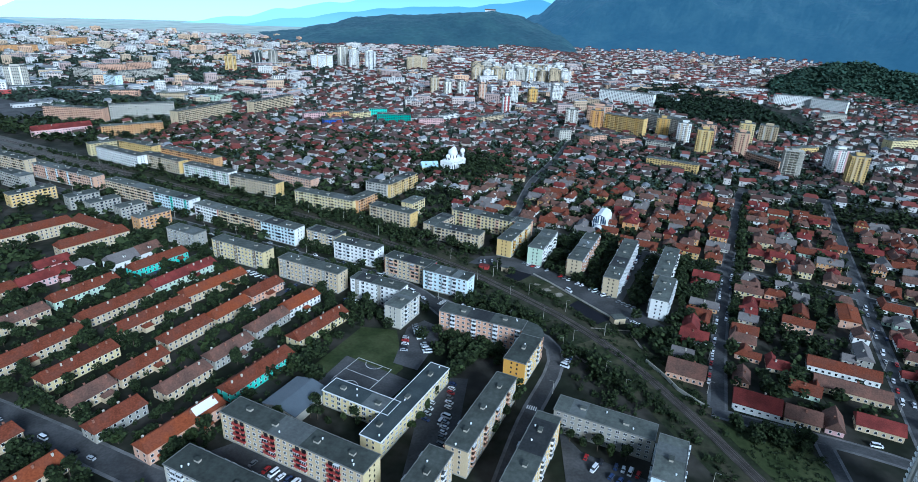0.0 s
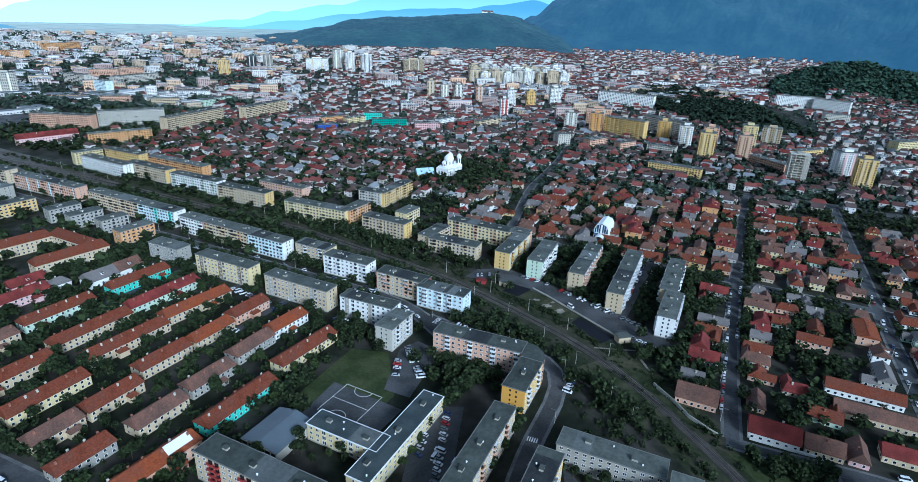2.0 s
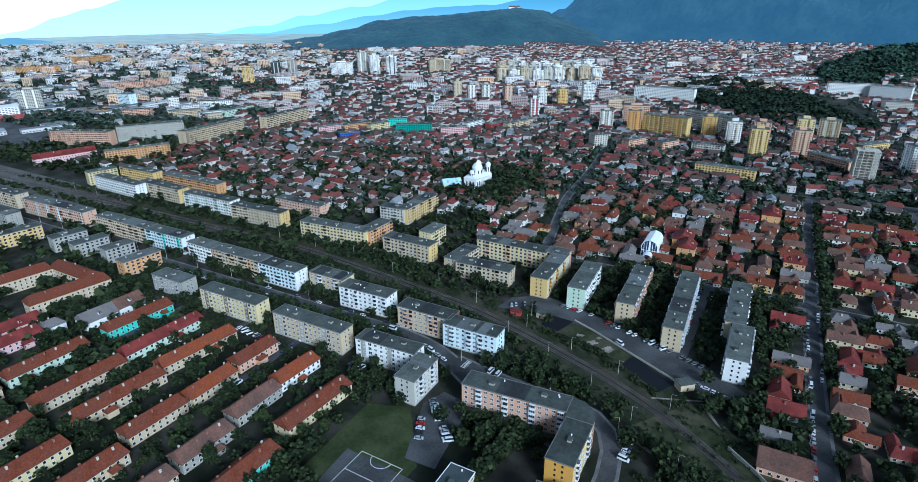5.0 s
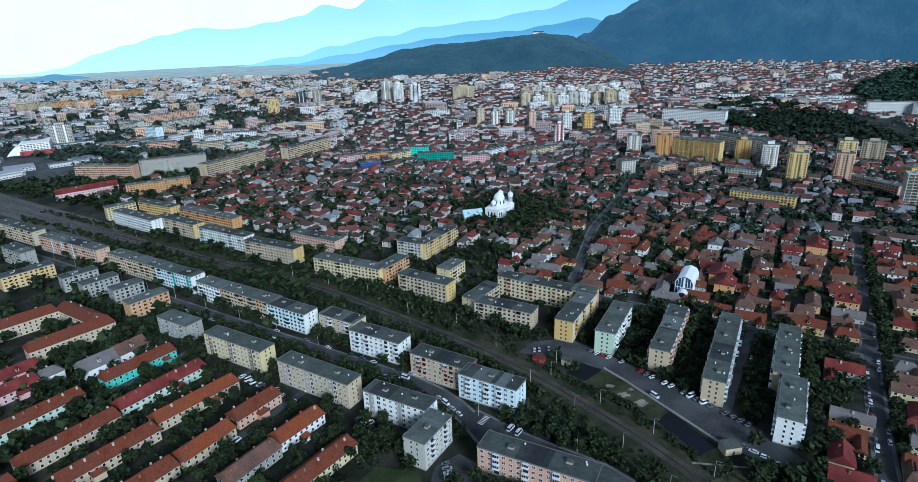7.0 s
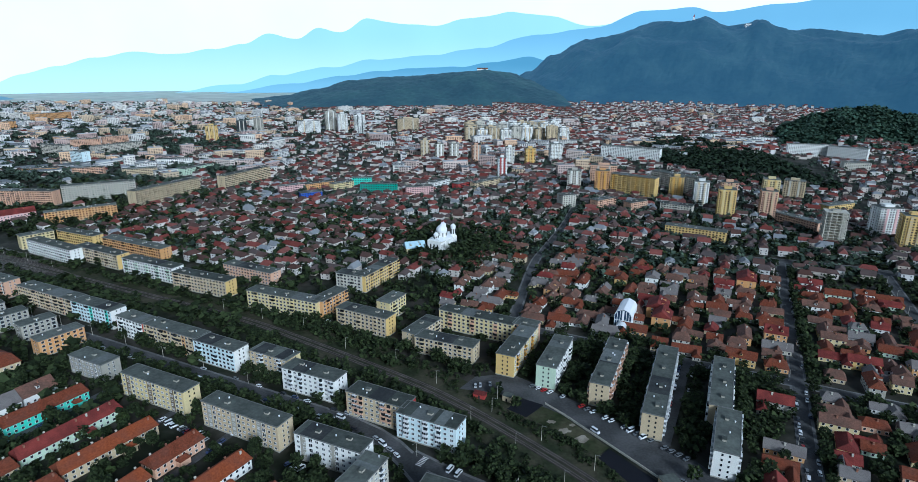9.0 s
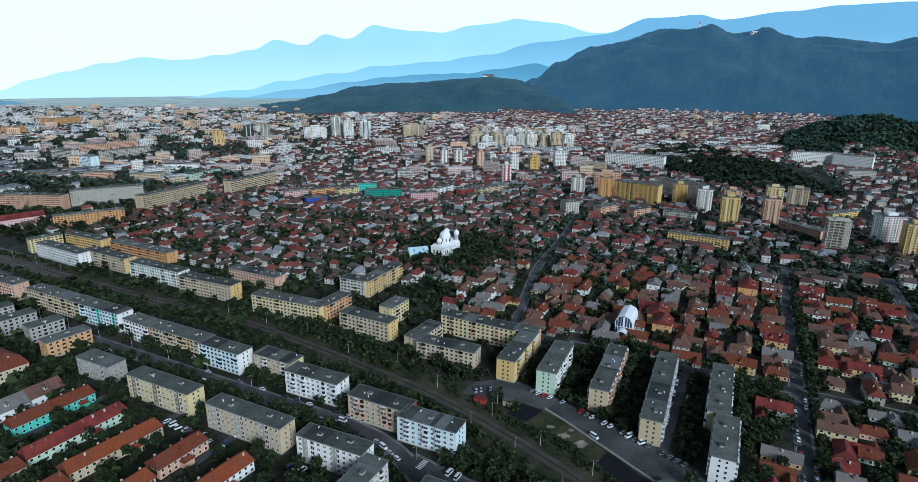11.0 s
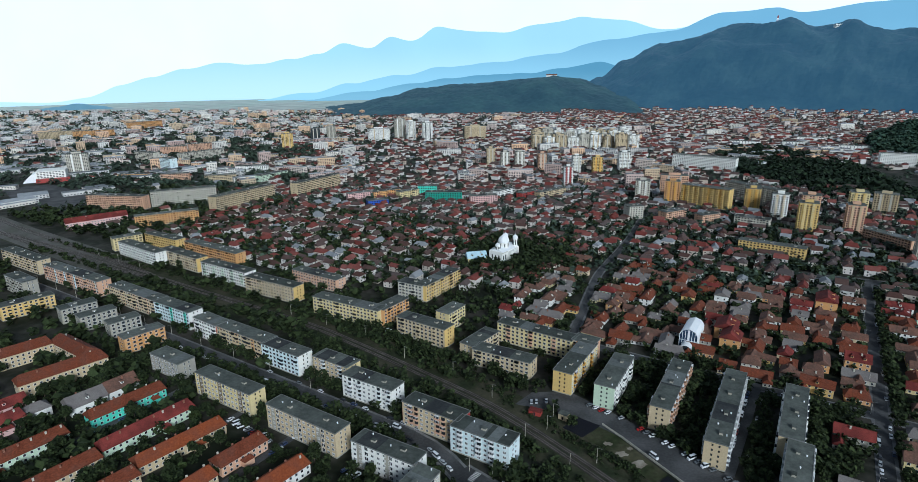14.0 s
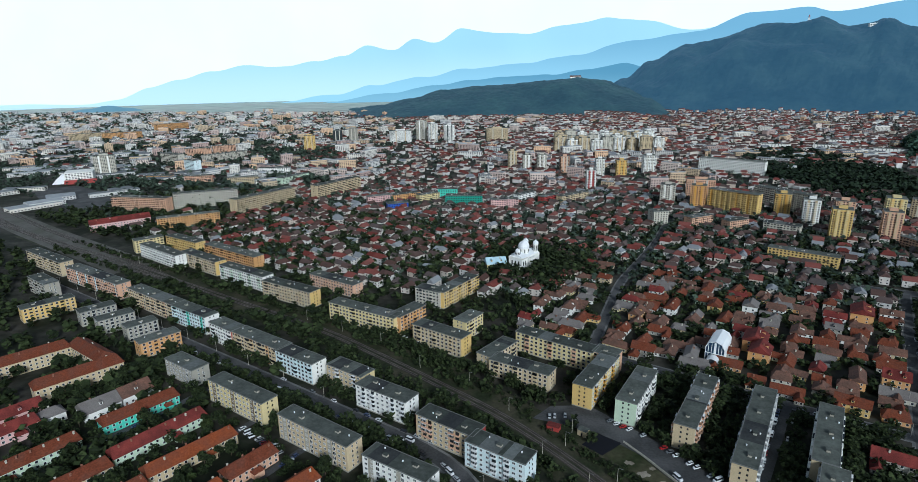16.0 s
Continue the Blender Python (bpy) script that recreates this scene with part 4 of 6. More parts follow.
# the large three-winged house
for args in ((-283, 410, 50, 56), (-337, 424, 52, 56), (-299, 440, 44, -26)):
    house(args[0], args[1], args[2], 12.5, args[3], 9.5, 13.6, CREAM, TILE, "wing of a large cream institute with red tiled roof", hip=2.5, chimneys=3, name="institute_wing", group="three-winged institute", category="institute")
house(-238, 402, 18, 13, 62, 5.5, 10, WHITE, TILE_BROWN, "white villa with brown roof", dormers=1)
house(-247, 384, 20, 14, 60, 5.5, 10, WHITE, TILE_GREY, "white villa with grey-violet roof", dormers=1)
house(-268, 372, 12, 10, 60, 5.5, 8.5, WHITE, TILE_GREY, "small white villa with grey hipped roof", hip=4)
house(-290, 372, 22, 11, 60, 5.5, 9, PINK, TILE_DARK_RED, "pink house with red roof", dormers=1)
house(-548, 780, 70, 14, 48, 10, 15, PINK, TILE_DARK_RED, "long pink building with bright red roof", chimneys=4)

# ---- houses beside the straight streets ----
HOUSE_WALLS = [CREAM, WHITE, WHITE, PALE_YELLOW, GREY, SALMON, PANEL, YELLOW, WHITE, ORANGE, MINT]
HOUSE_ROOFS = [(TILE_BROWN, "old brown tiles"), (TILE, "red clay tiles"), (TILE_BROWN, "dark weathered tiles"), (TILE_DARK_RED, "dark red sheet roof"), (TILE, "faded red tiles"), (TILE_GREY, "grey roof sheets"), (TILE, "red-brown tiles"), (TILE_BROWN, "brown clay tiles")]


def wall_word(m):
    return m.name.split("_", 1)[1].replace("_", " ")


def any_house(x, y, yaw, big=False):
    walls = rng.choice(HOUSE_WALLS)
    roof, word = rng.choice(HOUSE_ROOFS)
    L, D = rng.choice(((11, 8.5), (13, 8.5), (15, 9), (18, 8.5), (10, 9)))
    eave = rng.choice((3.2, 3.4, 3.6, 5.8))
    ridge = eave + rng.choice((2.8, 3.4))
    hip = rng.choice((0, 0, 2.5))
    return house(x, y, L, D, yaw, eave, ridge, walls, roof, wall_word(walls) + " walled town house under " + word, hip=hip, chimneys=1, dormers=1 if eave > 5 and rng.random() < 0.4 else 0, wing=rng.choice((None, (8, 6), (10, 5), None, (6, 5))))


house(158, 505, 15, 13, TURN + 90, 9, 13.5, ORANGE, TILE_DARK_RED, "tall orange house with dark red roof", dormers=1)
house(*ab(2, 530), 14, 13, TURN, 9, 12.5, ORANGE, TILE_DARK_RED, "orange three-storey house with balconies", dormers=2)
house(*ab(0, 304), 20, 14, TURN, 4, 9, SALMON, TILE_BROWN, "broad house with brown roof and white garden wall")
house(*ab(-4, 322), 12, 9, TURN, 3.5, 6.5, WHITE, TILE_GREY, "low white house with blue-grey roof")
house(*ab(36, 292), 22, 14, TURN, 4, 8.5, WHITE, TILE_DARK_RED, "white house with dark red roof and white gable")
house(*ab(57, 292), 16, 12, TURN, 3.5, 7.5, CREAM, TILE_BROWN, "low house with brown tiled roof")
house(*ab(71, 294), 14, 8, TURN + 90, 3.5, 8, PINK, TILE_BROWN, "pinkish house with steep brown roof")
house(*ab(91, 302), 20, 10, TURN, 4, 7.5, CREAM, TILE_DARK_RED, "long house with bright red roof")
house(*ab(82, 330), 36, 11, TURN, 4, 7.5, CREAM, TILE_BROWN, "long low house with brown tiles")
house(*ab(80, 350), 36, 10, TURN, 4, 7.5, WHITE, TILE, "long low house with red-brown tiles and white wall")
house(*ab(90, 425), 24, 12, TURN + 90, 6, 7.5, SALMON, TILE_ORANGE, "orange-brown hall with low roof")
house(*ab(-3, 360), 13, 10, TURN + 90, 4, 8, CREAM, TILE_DARK_RED, "cream house with dark red roof")
house(*ab(0, 345), 16, 10, TURN, 4, 8, WHITE, TILE_DARK_RED, "red-roofed house with a long white shed")
STREETS_B = (284, 470)
for a, yaw in ((1, TURN), (29, TURN), (92, TURN), (122, TURN), (142, TURN)):
    b = 300
    while b < 462:
        x, y = ab(a + rng.uniform(-2, 2), b)
        if free(x, y, 6.5):
            any_house(x, y, yaw + rng.choice((0, 0, 90)) + rng.uniform(-3, 3))
        b += rng.uniform(12, 16)
NEAR_END = 660
# second rows of houses in the deep gardens
for a in (45, 59, 101, 128, 143):
    b = 372.0 if a > 100 else 318.0
    while b < 478:
        x, y = ab(a + rng.uniform(-4, 4), b)
        if rng.random() < 0.62 and free(x, y, 5.2):
            any_house(x, y, TURN + rng.choice((0, 0, 90)) + rng.uniform(-5, 5))
        b += rng.uniform(15, 25)
for a in range(-235, 240, 18):
    b = 484.0 + rng.uniform(0, 8)
    while b < NEAR_END:
        aa = a + rng.uniform(-4, 4)
        x, y = ab(aa, b)
        if rng.random() < 0.9 and free(x, y, 5.0) and (x + 14) ** 2 + (y - 690) ** 2 > 45**2:
            any_house(x, y, TURN + rng.choice((0, 0, 90)) + rng.uniform(-6, 6))
        b += rng.uniform(11.5, 16)

# ---- towers ----
for x, y, w, d, yaw, h, walls, stripe, word in (
    (345, 832, 20, 18, -20, 36, YELLOW, PALE_YELLOW, "yellow high-rise with pale corner balconies"),
    (372, 888, 20, 18, -20, 34, SALMON, CREAM, "tan high-rise behind a yellow one"),
    (401, 838, 18, 18, -20, 33, SALMON, CREAM, "brown-pink high-rise"),
    (435, 900, 20, 18, -20, 36, PALE_YELLOW, YELLOW, "pale yellow high-rise"),
    (486, 932, 26, 16, -30, 28, CREAM, PANEL, "cream high block"),
    (338, 896, 18, 16, -20, 33, WHITE, CREAM, "white high-rise"),
    (318, 936, 18, 16, -20, 32, YELLOW, OCHRE, "yellow high-rise"),
    (222, 985, 20, 16, -15, 32, ORANGE, OCHRE, "orange high-rise with ochre balconies"),
    (184, 1010, 20, 16, -10, 28, PANEL, WHITE, "pale grey high-rise"),
    (238, 1046, 40, 14, -10, 30, SALMON, PANEL, "tan high block row"),
    (487, 746, 24, 20, -5, 34, WHITE, PINK, "white and pink striped high-rise"),
    (484, 702, 20, 18, -20, 36, YELLOW, CREAM, "yellow high-rise beside the junction"),
    (76, 1096, 14, 14, 5, 34, WHITE, RED, "white high-rise with red stripe"),
    (100, 1240, 16, 16, 5, 32, WHITE, PANEL, "white high-rise"),
    (195, 1280, 22, 18, 5, 34, WHITE, PANEL, "broad white high-rise"),
    (138, 1226, 18, 16, 5, 32, YELLOW, OCHRE, "ochre-topped high-rise"),
    (-10, 1290, 18, 16, 10, 32, PANEL, WHITE, "pale high-rise"),
    (35, 1270, 16, 16, 10, 32, SALMON, PANEL, "dark striped high-rise"),
    (-70, 1310, 16, 16, 10, 36, CREAM, PANEL, "cream high-rise"),
    (-40, 1300, 16, 16, 10, 30, PANEL, WHITE, "grey high-rise"),
    (-330, 1760, 26, 20, 20, 52, WHITE, PANEL, "tall white tower of the twin group"),
    (-280, 1745, 28, 20, 20, 50, WHITE, SLATE, "tall white tower with dark glass stripe"),
    (-420, 1740, 60, 18, 20, 34, WHITE, CREAM, "broad white high block"),
    (-372, 1800, 30, 20, 20, 56, PANEL, WHITE, "pale high-rise"),
    (-600, 1720, 24, 20, 20, 36, SLATE, PANEL, "dark glass office tower"),
    (-560, 1740, 24, 20, 20, 40, GREY, PANEL, "grey office tower"),
    (-150, 1800, 60, 18, 15, 36, CREAM, PANEL, "cream high block"),
    (-602, 1528, 26, 18, 20, 42, YELLOW, CREAM, "yellow high-rise standing alone"),
    (-868, 1142, 36, 16, 30, 42, PANEL, WHITE, "pale grey slab tower"),
):
    tower(x, y, w, d, yaw, h, walls, word, stripe)
for k in range(27):
    tower(30 + (k % 9) * 28 + rng.uniform(-6, 6), 1570 + (k // 9) * 80 + rng.uniform(-15, 15), 26, 14, rng.uniform(0, 25), rng.uniform(30, 40), rng.choice((PANEL, CREAM, WHITE)), "pale concrete high-rise of a dense group", rng.choice((CREAM, PANEL)))

# the bare concrete frame of an unfinished tower
frame_tower = thing("unfinished_tower", 416, 724, -20, "unfinished grey concrete frame tower", "building shell")
take(416, 724, 22, 22, -20, 3)
for s in range(11):
    g = Geo()
    g.box(-11, -9, s * 3.1 + 2.8, 11, 9, s * 3.1 + 3.1, 0, True)
    part("floor_slab", g, PANEL, frame_tower)
for i in range(5):
    for j in range(4):
        g = Geo()
        cx, cy = -10.4 + i * 5.2, -8.4 + j * 5.6
        g.box(cx - 0.35, cy - 0.35, -0.1, cx + 0.35, cy + 0.35, 34)
        part("column", g, PANEL, frame_tower)
g = Geo()
g.box(-4, -3, 0, 4, 3, 36)
part("core", g, GREY, frame_tower)

# the tall white building at the edge of the field
tower(194.5, 179.5, 15, 15, 66, 60, WHITE, "tall white tower beside the field", PANEL)

# ---- the white shopping hall near the station ----
mall = thing("shopping_hall", -885, 1078, 35, "white shopping hall with curved shell and red front", "shopping hall")
take(-885, 1078, 70, 50, 35)
g = Geo()
g.box(-12, -20, -0.1, 34, 20, 20)
part("wall", g, WHITE, mall)
g = Geo()
curve = [(-34 + 22 * k / 8, 16 * math.sin(math.pi / 2 * k / 8)) for k in range(9)]
ring = [(-34, -0.1)] + curve[1:] + [(-12, -0.1)]
g.solid([(x, -18, z) for x, z in ring], [(x, 18, z) for x, z in ring], 0, True)
part("shell", g, WHITE_SHEET, mall)
g = Geo()
g.box(-12, -30, -0.1, 40, -20, 7)
part("front", g, RED, mall, "red low front building")
g = Geo()
for k in range(9):
    for j in range(4):
        g.box(-10 + k * 4.8, -20.15, 8 + j * 3, -7 + k * 4.8, -20.0, 9.4 + j * 3)
part("glazing", g, GLASS, mall, kind="stuff")

# ---- church ----
cx, cy = -12, 690
church = thing("church", cx, cy, 60, "white church with domes and twin bell towers", "church")
take(cx, cy, 40, 26, 60, 6)
g = Geo()
g.box(-16, -8, -0.1, 12, 8, 12)
g.box(-6, -12, -0.1, 4, 12, 11)
part("nave", g, WHITE, church)
g = Geo()
g.gable(28, 16, 12, 15, 0.5, 0.2)
part("roof", g, WHITE_SHEET, church)


def dome(parent, x, y, z, r, drum, name):
    ring = [(math.cos(k * math.pi / 8), math.sin(k * math.pi / 8)) for k in range(16)]
    g = Geo()
    g.solid([(x + r * c, y + r * s, z) for c, s in ring], [(x + r * c, y + r * s, z + drum) for c, s in ring])
    levels = [(1.08, 0.0), (1.12, 0.35), (0.98, 0.75), (0.68, 1.1), (0.3, 1.35), (0.08, 1.55), (0.05, 1.9)]
    for (a, za), (b, zb) in zip(levels, levels[1:]):
        g.solid([(x + r * a * c, y + r * a * s, z + drum + za * r) for c, s in ring], [(x + r * b * c, y + r * b * s, z + drum + zb * r) for c, s in ring], 1)
    top = z + drum + 1.9 * r
    g.box(x - 0.12, y - 0.12, top, x + 0.12, y + 0.12, top + 2.0, 2)
    g.box(x - 0.7, y - 0.1, top + 1.1, x + 0.7, y + 0.1, top + 1.35, 2, True)
    for k in range(8):
        a = k * math.pi / 4
        px, py = x + (r + 0.02) * math.cos(a), y + (r + 0.02) * math.sin(a)
        g.box(px - 0.35, py - 0.35, z + drum * 0.25, px + 0.35, py + 0.35, z + drum * 0.85, 3)
    part(name, g, (WHITE, WHITE_SHEET, COPING, GLASS), parent)


for side in (-1, 1):
    for wx, wy in ((-13.5, 8), (-9.5, 8), (-4, 12), (-1, 12), (2, 12), (7, 8)):
        g = Geo()
        g.box(wx - 0.7, side * wy - 0.08, 3.5, wx + 0.7, side * wy + 0.08, 8.5)
        part("window", g, GLASS, church)
    g = Geo()
    g.box(-16.3, side * 8 - 0.35, 10.9, -6.4, side * 8 + 0.35, 11.5, 0, True)
    part("cornice", g, PANEL, church)
for wy in (-4, 0, 4):
    g = Geo()
    g.box(-16.08, wy - 0.7, 3.5, -15.9, wy + 0.7, 8.5)
    part("window", g, GLASS, church)
dome(church, -1, 0, 13, 5.2, 6, "main_dome")
dome(church, 12, -6, 12, 2.6, 9, "bell_tower")
dome(church, 12, 6, 12, 2.6, 9, "bell_tower")
dome(church, -12, 0, 13, 2.4, 4, "small_dome")
g = Geo()
g.box(9, -9, -0.1, 15, -3, 12)
g.box(9, 3, -0.1, 15, 9, 12)
part("tower_base", g, WHITE, church)
house(-40, 675, 20, 12, 20, 7, 12, PALE_YELLOW, PALE_SHEET, "yellow parish house with light blue sheet roof", dormers=2)

# ---- the glass and white cloth hall at the head of the slab ----
gx, gy = 131, 506
glass_hall = thing("arched_hall", gx, gy, 65, "white cloth-roofed arched hall with blue glass front", "hall")
take(gx, gy, 26, 14, 65)
prof = [(-5.8, 0), (-5.8, 11.0), (-4.0, 14.2), (0, 15.8), (4.0, 14.2), (5.8, 11.0), (5.8, 0)]
g = Geo()
outline = prof + [(y * 1.06, z + (0.3 if z else 0)) for y, z in prof[::-1]]
g.solid([(-11, y, z) for y, z in outline], [(13, y, z) for y, z in outline], 0, True)
part("shell", g, WHITE_SHEET, glass_hall)
g = Geo()
n = len(g.v)
g.v += [(-10.6, y, z) for y, z in prof]
g.f.append(tuple(range(n, n + len(prof))))
g.i.append(0)
n = len(g.v)
g.v += [(12.6, y, z) for y, z in prof]
g.f.append(tuple(range(n, n + len(prof))))
g.i.append(0)
part("glass_front", g, mat("tinted_glass_blue", (0.03, 0.06, 0.11), rough=0.15, vary=0.2), glass_hall, "dark blue glass front")
for yy, half, top in ((-4.2, 0.15, 13.2), (-2.2, 0.15, 14.2), (0, 0.7, 15.0), (2.2, 0.15, 14.2), (4.2, 0.15, 13.2)):
    g = Geo()
    g.box(-10.9, yy - half, 0, -10.6, yy + half, top)
    part("mullion", g, WHITE_SHEET, glass_hall)
for zz in (7.0,):
    g = Geo()
    g.box(-10.88, -5.7, zz, -10.6, 5.7, zz + 0.35, 0, True)
    part("transom", g, WHITE_SHEET, glass_hall)
arch = [(4.2 * math.cos(math.pi * k / 8), 3.4 + 3.6 * math.sin(math.pi * k / 8)) for k in range(9)]
ring = [(4.2, 0)] + arch + [(-4.2, 0), (-3.9, 0)] + [(y * 0.93, z - 0.25) for y, z in arch[::-1]] + [(3.9, 0)]
g = Geo()
g.solid([(-19, y, z) for y, z in ring], [(-10.9, y, z) for y, z in ring], 0, True)
part("porch", g, WHITE_SHEET, glass_hall, "small arched white entrance porch")
ring = [(3.9, 0)] + [(y * 0.93, z - 0.25) for y, z in arch] + [(-3.9, 0)]
g = Geo()
g.solid([(-18.6, y, z) for y, z in ring], [(-18.5, y, z) for y, z in ring], 0, True)
part("porch_glass", g, GLASS, glass_hall)

# ---- small sheds and walls near the railway ----
for x, y, L, D, yaw, h, m, rf, word in (
    (105, 331, 8, 6, 15, 4, CREAM, BITUMEN, "small cream transformer hut with flat roof"),
    (36, 402, 5, 4, -30, 3.5, CREAM, BITUMEN, "small cream hut at the building site"),
    (20, 405, 7, 4, -20, 2.6, RED, TILE_DARK_RED, "small red kiosk"),
    (142, 309, 8, 5, 10, 2.8, RED, TILE_DARK_RED, "dark red wooden shed"),
):
    hut = thing("hut", x, y, yaw, word, "hut")
    take(x, y, L, D, yaw)
    g = Geo()
    g.box(-L / 2, -D / 2, -0.1, L / 2, D / 2, h)
    part("wall", g, m, hut)
    g = Geo()
    g.box(-L / 2 - 0.3, -D / 2 - 0.3, h, L / 2 + 0.3, D / 2 + 0.3, h + 0.25, 0, True)
    part("roof", g, rf, hut)
    g = Geo()
    g.box(-0.5, -D / 2 - 0.05, 0.1, 0.5, -D / 2, 2.1)
    part("door", g, GLASS, hut)


def wall_run(pts, h, material, label):
    g = Geo()
    for (x0, y0), (x1, y1) in zip(pts, pts[1:]):
        d = Vector((x1 - x0, y1 - y0, 0)).normalized() * 0.15
        p = [(x0 - d.y, y0 + d.x), (x0 + d.y, y0 - d.x), (x1 + d.y, y1 - d.x), (x1 - d.y, y1 + d.x)]
        g.solid([(x, y, -0.1) for x, y in p], [(x, y, h) for x, y in p])
    tagged(put("garden_wall", g.mesh("garden_wall", material)), label, "wall", kind="structure")


wall_run([ab(-22, 306), ab(-10.6, 296), ab(-2, 286.5), ab(8.7, 280), ab(12, 278.5)], 2.2, PANEL, "pale concrete garden wall along the railway")
wall_run([ab(26, 284), ab(46, 284.5), ab(54, 285)], 1.6, WHITE, "white garden wall along the lane")
wall_run([(57, 398), (66, 387), (86, 359), (103, 335)], 1.2, PANEL, "low concrete kerb wall beside the parking strip")

# ---- poles ----


def pole(x, y, h, arm=0.0, yaw=0.0):
    ob = thing("lamp_post", x, y, yaw, "thin grey metal lamp post", "lamp post", "lamp posts")
    g = Geo()
    ring = [(math.cos(k * math.pi / 3), math.sin(k * math.pi / 3)) for k in range(6)]
    g.solid([(0.13 * c, 0.13 * s, -0.1) for c, s in ring], [(0.07 * c, 0.07 * s, h) for c, s in ring])
    part("shaft", g, PANEL, ob)
    g = Geo()
    g.box(-0.06, -1.8, h - 0.1, 0.06, 0, h + 0.02, 0, True)
    g.box(-0.16, -2.4, h - 0.14, 0.16, -1.6, h + 0.04, 0, True)
    part("lamp_arm", g, COPING, ob)


for line in (AVENUE, MAIN_STREET, SCHOOL_ROAD, EAST_STREET):
    for n in range(1, len(line) - 1, 3):
        d = line[n + 1] - line[n - 1]
        s = Vector((-d.y, d.x, 0)).normalized() * 5.2
        pole(line[n].x + s.x, line[n].y + s.y, 8, 0, math.degrees(math.atan2(d.y, d.x)))
for a, b in RAIL_AB[2:-1]:
    for da in (-40, 0, 40):
        x, y = ab(a + da, b + 7)
        if free(x, y, 0.5):
            pole(x, y, 9, 0, 64)

# painted lines of the school court
marks = Geo()
m = pose(-49.4, 261.5, 0, 0, 0, 62.9)


def painted(x0, y0, x1, y1):
    marks.solid([tuple(m @ Vector((x, y, 0.2))) for x, y in ((x0, y0), (x1, y0), (x1, y1), (x0, y1))], [tuple(m @ Vector((x, y, 0.26))) for x, y in ((x0, y0), (x1, y0), (x1, y1), (x0, y1))])


hl, hw = 12.0, 11.1
for y in (-hw, hw):
    painted(-hl, y - 0.12, hl, y + 0.12)
for x in (-hl, 0, hl):
    painted(x - 0.12, -hw, x + 0.12, hw)
for e in (-1, 1):
    for k in range(10):
        a0, a1 = math.pi * k / 10, math.pi * (k + 1) / 10
        p = [(e * (hl - q * math.sin(t)), q * math.cos(t)) for q, t in ((5.0, a0), (5.0, a1), (5.25, a1), (5.25, a0))]
        marks.solid([tuple(m @ Vector((x, y, 0.2))) for x, y in p], [tuple(m @ Vector((x, y, 0.26))) for x, y in p])
tagged(put("court_marking", marks.mesh("court_marking", LINE)), "white painted lines on the school court", "court lines", kind="structure")

# ---- cars ----


def car_meshes(L, W, H, nose, tail, paint):
    def make():
        g = Geo()
        z0, z1 = 0.28, 0.28 + (H - 0.28) * 0.5
        low = [(-L / 2, -W / 2 + 0.1), (-L / 2 + 0.25, -W / 2), (L / 2 - 0.3, -W / 2), (L / 2, -W / 2 + 0.2), (L / 2, W / 2 - 0.2), (L / 2 - 0.3, W / 2), (-L / 2 + 0.25, W / 2), (-L / 2, W / 2 - 0.1)]
        g.solid([(x, y, z0) for x, y in low], [(x * 0.97, y * 0.95, z1) for x, y in low], 0, True)
        x0, x1 = -L / 2 + tail, L / 2 - nose
        g.solid([(x0 + 0.25, -W / 2 + 0.2, H - 0.06), (x1 - 0.5, -W / 2 + 0.2, H - 0.06), (x1 - 0.5, W / 2 - 0.2, H - 0.06), (x0 + 0.25, W / 2 - 0.2, H - 0.06)], [(x0 + 0.35, -W / 2 + 0.3, H), (x1 - 0.6, -W / 2 + 0.3, H), (x1 - 0.6, W / 2 - 0.3, H), (x0 + 0.35, W / 2 - 0.3, H)])
        body = g.mesh("body", paint)
        c = Geo()
        c.solid([(x0, -W / 2 + 0.08, z1), (x1, -W / 2 + 0.08, z1), (x1, W / 2 - 0.08, z1), (x0, W / 2 - 0.08, z1)], [(x0 + 0.25, -W / 2 + 0.2, H - 0.06), (x1 - 0.5, -W / 2 + 0.2, H - 0.06), (x1 - 0.5, W / 2 - 0.2, H - 0.06), (x0 + 0.25, W / 2 - 0.2, H - 0.06)])
        return body, c.mesh("cabin_glass", GLASS)
    return shared(("car", L, H, paint.name), make)


def wheel_mesh():
    def make():
        g = Geo()
        ring = [(0.32 * math.cos(k * math.pi / 5), 0.32 * math.sin(k * math.pi / 5)) for k in range(10)]
        g.solid([(x, -0.1, z) for x, z in ring], [(x, 0.1, z) for x, z in ring], 0, True)
        return g.mesh("wheel", TYRE)
    return shared("wheel", make)


CAR_WORDS = ["white", "silver", "black", "dark blue", "red", "grey"]
made_cars = {}


